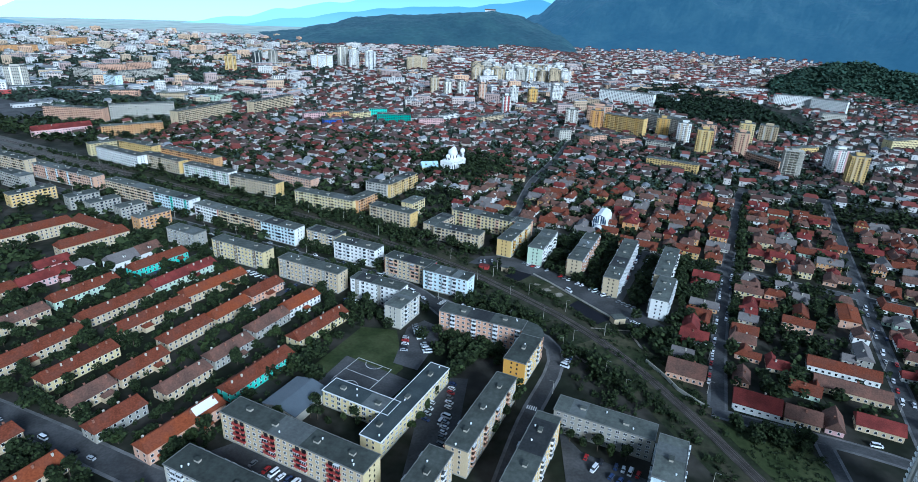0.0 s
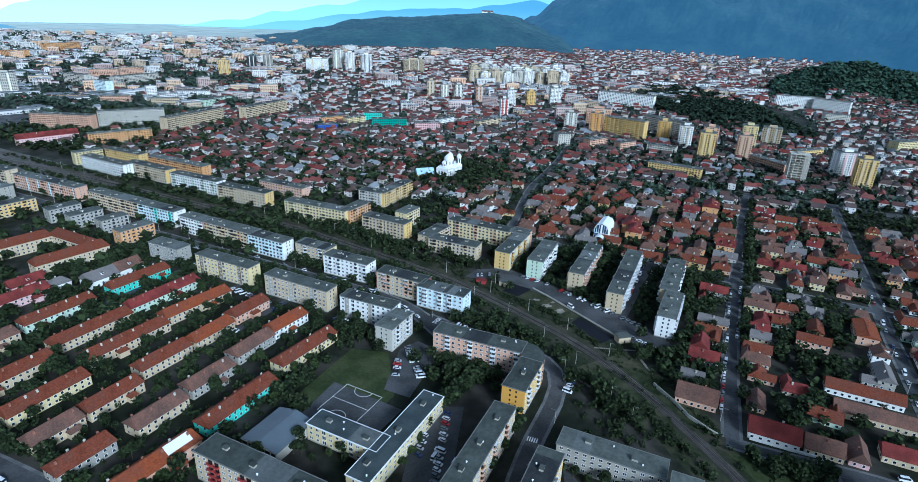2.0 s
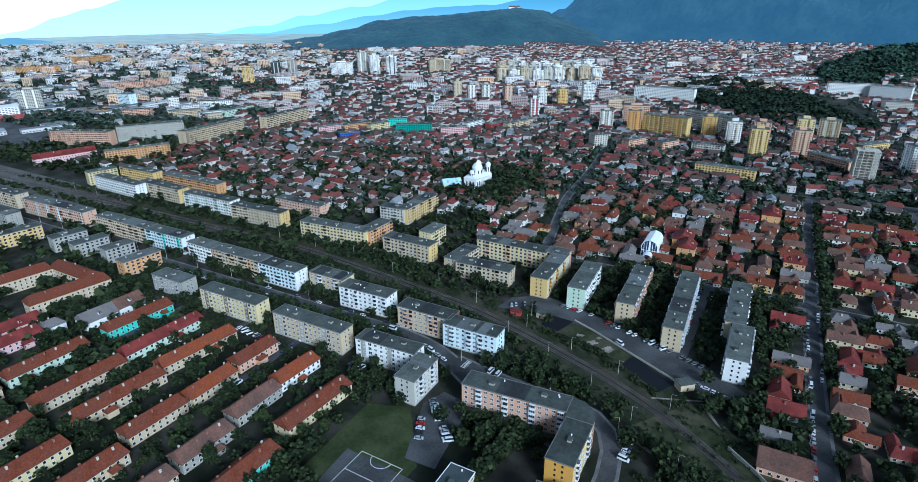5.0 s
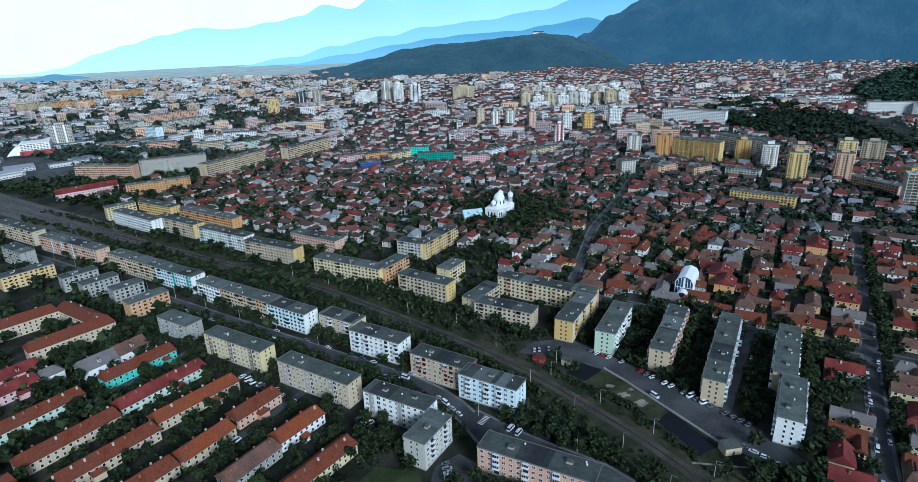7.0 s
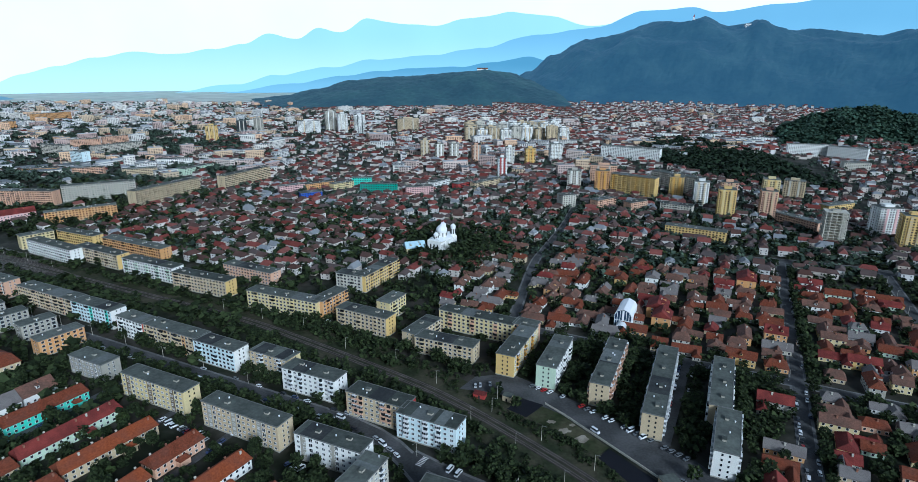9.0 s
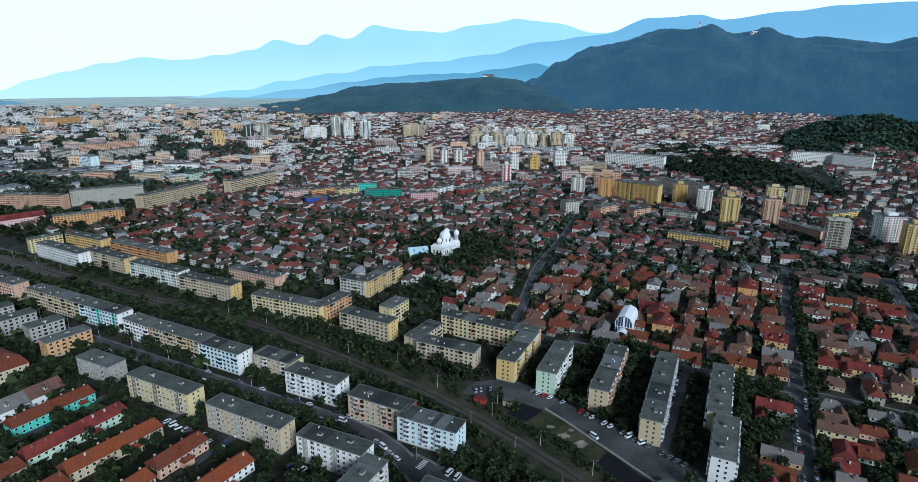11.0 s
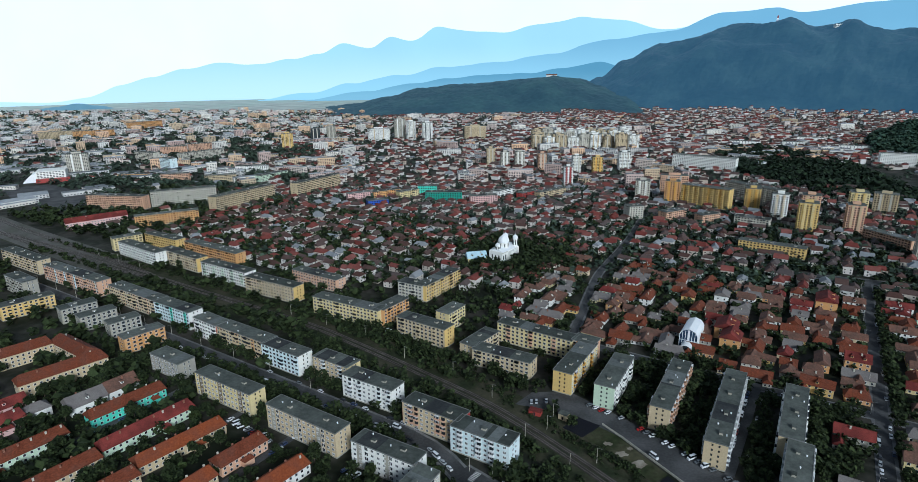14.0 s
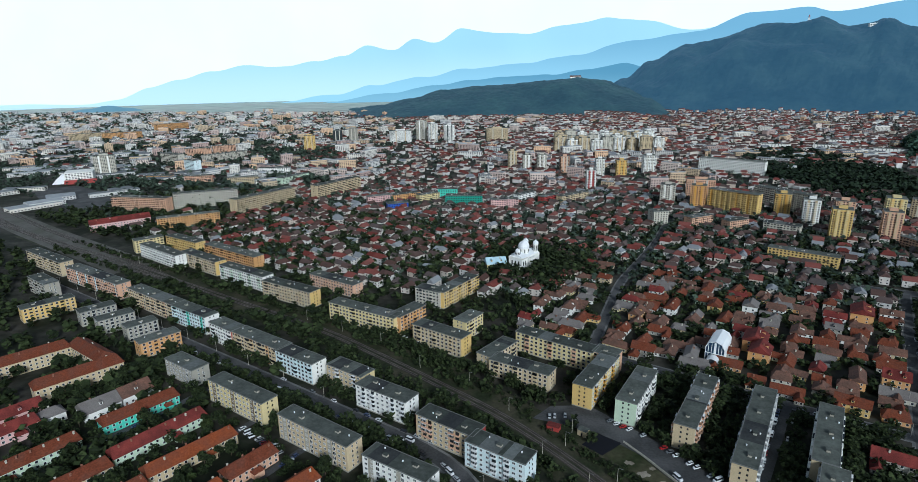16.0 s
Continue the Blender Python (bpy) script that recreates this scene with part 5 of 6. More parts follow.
def car(x, y, yaw, kind=None, colour=None, z=0.135):
    kind = kind or rng.choice(("hatchback", "hatchback", "saloon", "saloon", "van"))
    ci = rng.choice((0, 0, 0, 1, 1, 2, 3, 4, 5)) if colour is None else colour
    if kind == "van":
        ci = 0
    far = y > 340
    if (kind, ci, far) in made_cars:
        return copy_thing(made_cars[kind, ci, far], pose(x, y, z, 0, 0, yaw))
    L, W, H, nose, tail = {"hatchback": (4.0, 1.7, 1.5, 0.9, 0.1), "saloon": (4.5, 1.75, 1.45, 1.1, 0.7), "van": (5.4, 1.95, 2.3, 0.8, 0.05)}[kind]
    ob = thing("van" if kind == "van" else "car", x, y, yaw, CAR_WORDS[ci] + " parked " + kind + " on asphalt", "van" if kind == "van" else "car", "parked cars", z)
    body, glass = car_meshes(L, W, H, nose, tail, CAR_PAINTS[ci])
    put("body", body, ob)
    put("cabin_glass", glass, ob)
    for sx in (-1, 1):
        if far:
            g = Geo()
            ring = [(0.32 * math.cos(k * math.pi / 5), 0.32 * math.sin(k * math.pi / 5)) for k in range(10)]
            g.solid([(sx * L * 0.31 + x2, -W / 2, 0.32 + z2) for x2, z2 in ring], [(sx * L * 0.31 + x2, W / 2, 0.32 + z2) for x2, z2 in ring], 0, True)
            part("wheel_pair", g, TYRE, ob)
            continue
        for sy in (-1, 1):
            put("wheel", wheel_mesh(), ob, pose(sx * L * 0.31, sy * (W / 2 - 0.1), 0.32))
    made_cars[kind, ci, far] = ob
    return ob


def park_row(x0, y0, x1, y1, n, turn, gap=0.15):
    """Cars in a row between two points, each turned against the row by a number of degrees."""
    yaw = math.degrees(math.atan2(y1 - y0, x1 - x0))
    for k in range(n):
        if rng.random() < gap:
            continue
        f = (k + 0.5) / n
        car(x0 + (x1 - x0) * f + rng.uniform(-0.2, 0.2), y0 + (y1 - y0) * f + rng.uniform(-0.2, 0.2), yaw + turn + rng.uniform(-4, 4) + rng.choice((0, 180)))


park_row(76, 397, 124, 346, 18, 75)
park_row(50, 418, 70, 404, 6, 70)
park_row(110, 336, 128, 318, 5, 10)
park_row(16, 416, 34, 420, 6, 80)
park_row(-26, 316, -15, 284, 11, 85)
park_row(-30, 305, -29, 285, 6, 85)
park_row(0, 258, -5, 205, 14, 65)
park_row(-8, 255, -13, 225, 7, 65)
park_row(70, 295, 62, 276, 7, 80)
park_row(*ab(12.6, 300), *ab(10.2, 460), 24, 0, 0.25)
park_row(*ab(16.9, 380), *ab(16.8, 640), 30, 0, 0.6)
park_row(*ab(-140, 470), *ab(0, 469.5), 18, 0, 0.5)
park_row(*ab(-54, 385), *ab(-54, 465), 12, 0, 0.25)
park_row(*ab(-46, 385), *ab(-46, 465), 12, 0, 0.5)
park_row(*ab(-360, 317), *ab(-190, 316.5), 22, 0, 0.5)
park_row(*ab(-330, 327), *ab(-200, 326.5), 14, 0, 0.5)
park_row(-90, 196, -48, 176, 12, 85)
park_row(62, 200, 88, 184, 8, 80)
park_row(68, 190, 80, 182, 4, 80)
park_row(60, 207, 84, 196, 8, 88, 0.1)
park_row(70, 181, 90, 171, 6, 85, 0.1)
park_row(*ab(106.5, 330), *ab(103.5, 500), 16, 0, 0.5)
park_row(*ab(112, 330), *ab(109, 500), 16, 0, 0.6)
car(172, 231, -10, "van")
car(203, 222, -15, "van")
for a in (-356, -302, -258):
    park_row(*ab(a + 1.5, 225), *ab(a + 1.5, 298), 9, 0, 0.4)
park_row(-215, 216, -140, 187, 8, 0, 0.6)
park_row(-118, 388, -108, 366, 6, 80)
park_row(-150, 378, -112, 356, 9, 80, 0.3)
park_row(*ab(-420, 317), *ab(-365, 317), 8, 0, 0.4)
park_row(*ab(-190, 316), *ab(-168, 307), 4, 0, 0.2)
park_row(-86, 350, -66, 340, 6, 80, 0.2)
park_row(-140, 372, -122, 364, 5, 80, 0.2)
park_row(-8, 480, 20, 468, 8, 80, 0.2)
park_row(-100, 508, -76, 498, 7, 80, 0.2)
car(8, 338, 60, "van")
car(4, 341, 60, "van")
car(*ab(-215, 322), TURN, "van")
car(*ab(-220, 319), TURN, "van")
car(80, 372, -55, "van")
car(-5, 226, 65, "van")

# ---- trees ----


def crown_mesh(seed, R, H, z0, n, size, material, conifer=False):
    """A crown of many small leaf clumps in uneven lobes, with gaps between them."""
    r = random.Random(seed)
    lobes = [(r.uniform(-0.5, 0.5) * R, r.uniform(-0.5, 0.5) * R, z0 + H * r.uniform(0.25, 0.8), R * r.uniform(0.4, 0.62)) for _ in range(6)]
    v, f = [], []
    for k in range(n):
        if conifer:
            t = r.random() ** 0.8
            a = r.uniform(0, 2 * math.pi)
            rad = R * (1 - t) * r.uniform(0.6, 1.05) + 0.1
            c = Vector((rad * math.cos(a), rad * math.sin(a), z0 + H * t))
        else:
            lx, ly, lz, lr = r.choice(lobes)
            d = Vector((r.gauss(0, 1), r.gauss(0, 1), r.gauss(0.15, 0.9))).normalized()
            c = Vector((lx, ly, lz)) + d * lr * r.uniform(0.75, 1.08)
        e = Euler((r.uniform(-0.9, 0.9), r.uniform(-0.9, 0.9), r.uniform(0, 6.3))).to_matrix()
        s = size * r.uniform(0.6, 1.3)
        m = len(v)
        for px, py in ((-1, -0.6), (0.1, -1), (1, -0.3), (0.7, 0.8), (-0.6, 0.9)):
            q = c + e @ Vector((px * s, py * s, r.uniform(-0.2, 0.2) * s))
            v.append((q.x, q.y, q.z))
        f.append((m, m + 1, m + 2, m + 3, m + 4))
    return to_mesh("crown", v, f, [material])


def trunk_mesh(h, r0, limbs, seed):
    r = random.Random(seed)
    g = Geo()
    ring = [(math.cos(k * math.pi / 3), math.sin(k * math.pi / 3)) for k in range(6)]
    g.solid([(r0 * c, r0 * s, -0.2) for c, s in ring], [(r0 * 0.5 * c, r0 * 0.5 * s, h) for c, s in ring])
    for k in range(limbs):
        a, z = r.uniform(0, 6.3), h * r.uniform(0.5, 0.9)
        ex, ey, ez = 1.8 * math.cos(a), 1.8 * math.sin(a), z + 1.6
        g.solid([(0.3 * r0 * c, 0.3 * r0 * s, z) for c, s in ring], [(ex + 0.1 * r0 * c, ey + 0.1 * r0 * s, ez) for c, s in ring])
    return g.mesh("trunk", BARK)


TREES = []
for k, (R, H, z0, mt, word) in enumerate(((4.2, 7.5, 2.2, LEAF, "broad dark green leafy tree"), (3.4, 8.5, 2.0, LEAF, "tall dark green leafy tree"), (3.0, 5.5, 1.6, LEAF_LIGHT, "yellow-green leafy tree"), (4.8, 8.5, 2.4, LEAF, "large dense green tree"), (2.4, 4.5, 1.2, LEAF, "small bushy green tree"))):
    TREES.append((crown_mesh(k, R, H, z0, 600, 0.64, mt), trunk_mesh(z0 + H * 0.6, 0.24, 4, k), word))
FIR = (crown_mesh(9, 2.6, 11, 1.0, 520, 0.6, LEAF_DARK, True), trunk_mesh(10, 0.22, 0, 9), "dark slender conifer")
TREE_COUNT = 0
WAITING = []


def tree(x, y, scale=1.0, sort=None):
    global TREE_COUNT
    TREE_COUNT += 1
    if TREE_COUNT > 300 or y > 420:
        WAITING.append((x, y, scale))
        return None
    crown, trunk, word = sort or rng.choice(TREES)
    ob = tagged(put("tree", None, m=pose(x, y, 0, 0, 0, rng.uniform(0, 360)) @ Matrix.Scale(scale, 4)), word + " rising from dark ground", "tree", "town trees")
    put("trunk", trunk, ob)
    put("crown", crown, ob)
    return ob


def tree_at(a, b, scale=1.0, room=1.0):
    x, y = ab(a, b)
    if free(x, y, room) and rail_gap(x, y) > 15:
        tree(x, y, scale)


# trees of the school yard and along the near slabs
for x, y in ((-68, 225.3), (-58.6, 221.2), (-51.9, 224.1), (-46, 226.6), (-73.5, 229.8), (-18.7, 220.5), (-15.1, 226.9), (-12.5, 236.1), (-9.8, 245.7), (-7, 256.9), (-3.5, 259), (9.4, 202.3), (14.5, 210.7), (19.9, 219.7), (25.6, 229.3), (31.9, 241.3), (-2.4, 298), (5.5, 306), (-44.1, 222), (-67.8, 232.7)):
    tree(x, y, rng.uniform(0.6, 0.85))
for u in (-20, -13, -7, 0, 6, 13):
    tree(71.8 + 0.912 * u - 4.3, 220.5 - 0.41 * u - 9.4, rng.uniform(0.55, 0.8))
for u in (-24, -18, -11, -5, 2, 8, 15, 22):
    tree(16.2 + 0.93 * u - 4.0, 305.5 - 0.367 * u - 10.5, rng.uniform(0.6, 0.85))
# gardens between the row houses
for _ in range(620):
    tree_at(rng.uniform(-430, -150), rng.uniform(85, 306), rng.uniform(0.55, 0.95), 0.0)
for k in range(90):
    f, off = rng.random(), rng.choice((rng.uniform(7.5, 17), rng.uniform(7.5, 17), rng.uniform(-16, -8)))
    x, y = -330 + 250 * f + 0.36 * off, 262 - 96 * f + 0.93 * off
    if free(x, y, 0.5):
        tree(x, y, rng.uniform(0.6, 0.95))
# rows and groves that the camera passes nearest
for a0, b0, a1, b1, n, jit in ((-430, 333, -175, 334, 46, 3), (-420, 312, -200, 310, 34, 3), (-330, 372, -120, 348, 40, 6), (-330, 410, -170, 398, 34, 5), (-125, 322, -20, 268, 22, 6), (-98, 372, -40, 345, 14, 4), (-128, 390, -118, 470, 14, 3), (-86, 385, -84, 470, 20, 3), (-60, 380, -58, 465, 16, 2.5), (-22, 380, -20, 465, 24, 5), (8.9, 330, 8.2, 720, 36, 0.5), (21.6, 300, 18.8, 720, 40, 0.5), (-150, 235, -120, 262, 16, 6), (-112, 210, -112, 265, 16, 2), (-84, 190, -76, 250, 16, 4), (-60, 200, -46, 230, 8, 5), (-200, 210, -150, 200, 12, 6), (-196, 268, -176, 268, 8, 5)):
    for k in range(n):
        f = (k + rng.random()) / n
        tree_at(a0 + (a1 - a0) * f + rng.uniform(-jit, jit), b0 + (b1 - b0) * f + rng.uniform(-jit, jit), rng.uniform(0.7, 1.1), 0.6)
for _ in range(60):
    tree_at(rng.uniform(40, 76), rng.uniform(302, 465), rng.uniform(0.7, 1.1), 0.6)
for _ in range(60):
    tree_at(rng.uniform(28, 60), rng.uniform(266, 275), rng.uniform(0.6, 0.9), 0.3) if rng.random() < 0.5 else None
for x, y in ((7, 355), (40, 395), (118, 336), (-20, 300), (-42, 352), (-70, 343), (-190, 330), (-230, 322)):
    tree(x, y, rng.uniform(0.7, 1.0), FIR)
for _ in range(26):
    x, y = ab(rng.uniform(26, 58), rng.uniform(262, 272))
    tree(x, y, rng.uniform(0.5, 0.8))
for _ in range(34):
    x, y = rng.uniform(-12, 34), rng.uniform(276, 300)
    if free(x, y, 0.3):
        tree(x, y, rng.uniform(0.6, 0.85))


# ---- greenery, houses and blocks too far off to count ----
class Bulk:
    def __init__(self):
        self.v, self.f = [], []

    def clump(self, x, y, z, R, H, r, n=9, fine=1.0):
        for _ in range(n):
            a, t = r.uniform(0, 6.3), r.uniform(0, 1)
            rad = R * math.sqrt(1 - (t * 1.6 - 0.8) ** 2) * r.uniform(0.4, 1.0)
            cx, cy, cz = x + rad * math.cos(a), y + rad * math.sin(a), z + H * (0.18 + 0.75 * t)
            e = Euler((r.uniform(-0.8, 0.8), r.uniform(-0.8, 0.8), a)).to_matrix()
            s = R * r.uniform(0.32, 0.6) * fine
            m = len(self.v)
            for px, py in ((-1, -0.7), (0.9, -0.9), (1, 0.6), (-0.5, 1)):
                q = e @ Vector((px * s, py * s, 0))
                self.v.append((cx + q.x, cy + q.y, cz + q.z))
            self.f.append((m, m + 1, m + 2, m + 3))


r = random.Random(12)
green = Bulk()
for x, y, scale in WAITING:
    green.clump(x, y, 0, 4.2 * scale, 9 * scale, r, 130, 0.42)
for _ in range(1500):
    a, b = r.uniform(-440, -150), r.uniform(80, 310)
    x, y = ab(a, b)
    if free(x, y, 0.2):
        green.clump(x, y, 0, r.uniform(1.4, 2.8), r.uniform(2, 5), r, 64, 0.46)
for _ in range(800):
    a, b = r.uniform(-140, 4), r.uniform(300, 482)
    x, y = ab(a, b)
    if free(x, y, 0.6) and rail_gap(x, y) > 21:
        green.clump(x, y, 0, r.uniform(2.2, 3.8), r.uniform(4, 9), r, 84, 0.46)
placed = 0
for _ in range(22000):
    a, b = r.uniform(-330, 300), r.uniform(300, 900)
    x, y = ab(a, b)
    if 16 < a < 190 and b < 287 or (26 < a < 112 and b < 484 and r.random() < 0.5):
        continue
    if free(x, y, 0.8) and r.random() < 0.85 and (a < -200 or rail_gap(x, y) > 21):
        green.clump(x, y, 0, r.uniform(2.0, 3.8), r.uniform(3.5, 7.5), r, 22, 0.85)
        placed += 1
    if placed > 3900:
        break
for _ in range(2600):
    a, b = r.uniform(-1000, -330), r.uniform(150, 700)
    x, y = ab(a, b)
    if free(x, y, 1.2) and (a > -600 or rail_gap(x, y) > 42):
        green.clump(x, y, 0, r.uniform(3, 5), r.uniform(6, 10), r, 20)
for _ in range(700):
    f = r.random()
    a = -800 + 760 * f
    b = (393 if a < -330 else 393 - (a + 330) * 0.31) + r.choice((-1, 1)) * r.uniform(8, 18)
    x, y = ab(a, b)
    if free(x, y, 0.5) and rail_gap(x, y) > 9:
        green.clump(x, y, 0, r.uniform(1.2, 3.0), r.uniform(2, 5), r, 14)
for _ in range(520):
    x, y = -14 + r.gauss(18, 26), 690 + r.gauss(0, 30)
    if free(x, y, 1):
        green.clump(x, y, 0, r.uniform(3, 5), r.uniform(8, 13), r, 26, 0.8)
tagged(put("greenery", to_mesh("greenery", green.v, green.f, [LEAF])), "dense dark green garden trees and hedges between houses", "greenery", kind="stuff")
scrub = Bulk()
for _ in range(1100):
    f = r.random()
    n = r.randrange(3, len(RAIL_AB) - 1)
    (a0, b0), (a1, b1) = RAIL_AB[n], RAIL_AB[n + 1]
    x, y = ab(a0 + (a1 - a0) * f, b0 + (b1 - b0) * f + r.choice((-1, 1, 1)) * r.triangular(6, 24, 15))
    if free(x, y, 0.4):
        scrub.clump(x, y, 0, r.uniform(0.5, 1.9), r.uniform(0.6, 2.8), r, 22, 0.7)
for _ in range(260):
    x, y = r.uniform(66, 132), r.uniform(250, 320)
    if inside(x, y, [(70, 300), (104, 318), (130, 262), (118, 248), (88, 280)]):
        scrub.clump(x, y, 0, r.uniform(0.4, 1.4), r.uniform(0.5, 2.0), r, 9)
for _ in range(240):
    x, y = ab(r.uniform(20, 66), r.uniform(222, 270))
    if rail_gap(x, y) > 7:
        scrub.clump(x, y, 0, r.uniform(0.4, 1.5), r.uniform(0.4, 1.6), r, 14, 0.7)
for _ in range(150):
    x, y = r.uniform(66, 112), r.uniform(236, 300)
    if rail_gap(x, y) > 8 and free(x, y, 0.3):
        scrub.clump(x, y, 0, r.uniform(0.8, 2.4), r.uniform(1.0, 3.6), r, 40, 0.55)
tagged(put("scrub", to_mesh("scrub", scrub.v, scrub.f, [LEAF])), "low scrub and bushes beside the railway", "bushes", kind="stuff")

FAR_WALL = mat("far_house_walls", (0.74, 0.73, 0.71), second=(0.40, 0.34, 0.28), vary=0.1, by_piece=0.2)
FAR_ROOF = mat("far_house_roofs_brown", (0.115, 0.062, 0.050), second=(0.060, 0.050, 0.048), vary=0.2, by_piece=0.4)
FAR_RED = mat("far_house_roofs_red", (0.20, 0.050, 0.040), second=(0.13, 0.052, 0.044), vary=0.2, by_piece=0.4)
FAR_SHEET = mat("far_house_roofs_sheet", (0.30, 0.315, 0.33), second=(0.15, 0.16, 0.175), vary=0.15, by_piece=0.3)
# lighter copy of the leaf colour, with distance haze mixed into it
FAR_LEAF = mat("leaves_far_blue_green", (0.034, 0.050, 0.036), second=(0.052, 0.072, 0.050), vary=0.35, small=0.05, big=0.02, by_piece=0.4)
FAR_BLOCK = mat("far_block_walls_pale", (0.66, 0.66, 0.65), second=(0.56, 0.53, 0.47), vary=0.08, by_piece=0.22)
FAR_OCHRE = mat("far_block_walls_ochre", (0.60, 0.49, 0.34), second=(0.58, 0.38, 0.24), vary=0.08, by_piece=0.22)
FAR_PINK = mat("far_block_walls_pink", (0.52, 0.38, 0.34), second=(0.52, 0.45, 0.40), vary=0.08, by_piece=0.22)
# paler and bluer than the near felt: haze put into the base colour
FAR_FELT = mat("far_flat_roofs", (0.19, 0.205, 0.215), second=(0.34, 0.355, 0.37), vary=0.2, by_piece=0.3)
# park hill green, lightened so that the colour carries some haze
PARK_LEAF = mat("leaves_park_hill", (0.058, 0.094, 0.058), second=(0.036, 0.070, 0.050), vary=0.3, small=0.05, big=0.012, by_piece=0.3)


far_walls, far_roofs, far_blocks, far_glass, far_green, park_wood = Geo(), Geo(), Geo(), Geo(), Bulk(), Bulk()


def far_house(x, y, yaw, L, D, eave, rise, z=None, foot=-1.0):
    z = 0.0 if z is None else z
    c, s = math.cos(yaw), math.sin(yaw)
    P = lambda u, v, w: (x + u * c - v * s, y + u * s + v * c, w + z)
    l, d = L / 2, D / 2
    far_walls.solid([P(u, v, foot) for u, v in ((-l, -d), (l, -d), (l, d), (-l, d))], [P(u, v, eave) for u, v in ((-l, -d), (l, -d), (l, d), (-l, d))])
    if y < 1100:
        for w in (1.0, 3.8)[: 1 if eave < 5 else 2]:
            for side in (-1, 1):
                for u in (-0.28, 0.28):
                    far_glass.quad(P(u * L - 0.6, side * (d + 0.05), w), P(u * L + 0.6, side * (d + 0.05), w), P(u * L + 0.6, side * (d + 0.05), w + 1.3), P(u * L - 0.6, side * (d + 0.05), w + 1.3))
                    far_glass.quad(P(side * (l + 0.05), u * D - 0.55, w), P(side * (l + 0.05), u * D + 0.55, w), P(side * (l + 0.05), u * D + 0.55, w + 1.3), P(side * (l + 0.05), u * D - 0.55, w + 1.3))
    hip = 0.0 if r.random() < 0.6 else 2.5
    if not hip:
        for e in (-l, l):
            n = len(far_walls.v)
            far_walls.v += [P(e, -d, eave), P(e, d, eave), P(e, 0, eave + rise * 0.97)]
            far_walls.f.append((n, n + 1, n + 2))
            far_walls.i.append(0)
    n = len(far_roofs.v)
    tone = r.choice((0, 0, 0, 0, 0, 0, 0, 1, 1, 1, 1, 2))
    l, d = l + (0.25 if not hip else 0.5), d + 0.5
    far_roofs.v += [P(-l, -d, eave), P(l, -d, eave), P(l, d, eave), P(-l, d, eave), P(-l + hip, 0, eave + rise), P(l - hip, 0, eave + rise)]
    for face in ((0, 1, 5, 4), (2, 3, 4, 5), (1, 2, 5), (3, 0, 4), (3, 2, 1, 0)):
        far_roofs.f.append(tuple(n + k for k in face))
        far_roofs.i.append(tone)


def far_block(x, y, yaw, L, D, h, wall=None):
    z = 0.0
    c, s = math.cos(yaw), math.sin(yaw)
    P = lambda u, v, w: (x + u * c - v * s, y + u * s + v * c, w + z)
    l, d = L / 2, D / 2
    ring = ((-l, -d), (l, -d), (l, d), (-l, d))
    wall = r.choice((0, 0, 0, 1, 1, 2, 2)) if wall is None else wall
    far_blocks.solid([P(u, v, -1) for u, v in ring], [P(u, v, h) for u, v in ring], wall)
    far_blocks.solid([P(u * 1.01, v * 1.02, h) for u, v in ring], [P(u * 1.01, v * 1.02, h + 0.5) for u, v in ring], 3)
    if h > 11:
        far_blocks.solid([P(u * 0.12, v * 0.5, h + 0.5) for u, v in ring], [P(u * 0.12, v * 0.5, h + 2.6) for u, v in ring], wall)
    for k in range(int(h / 2.9)):
        w = k * 2.9 + 1.1
        n = max(2, int(L / 4.2))
        for side in (-1, 1):
            for j in range(n):
                u = -l + (j + 0.5) * L / n
                a, b = u - 0.27 * L / n, u + 0.27 * L / n
                vv = side * (d + 0.08)
                far_glass.quad(P(a, vv, w), P(b, vv, w), P(b, vv, w + 1.4), P(a, vv, w + 1.4))
            far_glass.quad(P(side * (l + 0.08), -d * 0.6, w), P(side * (l + 0.08), d * 0.6, w), P(side * (l + 0.08), d * 0.6, w + 1.4), P(side * (l + 0.08), -d * 0.6, w + 1.4))


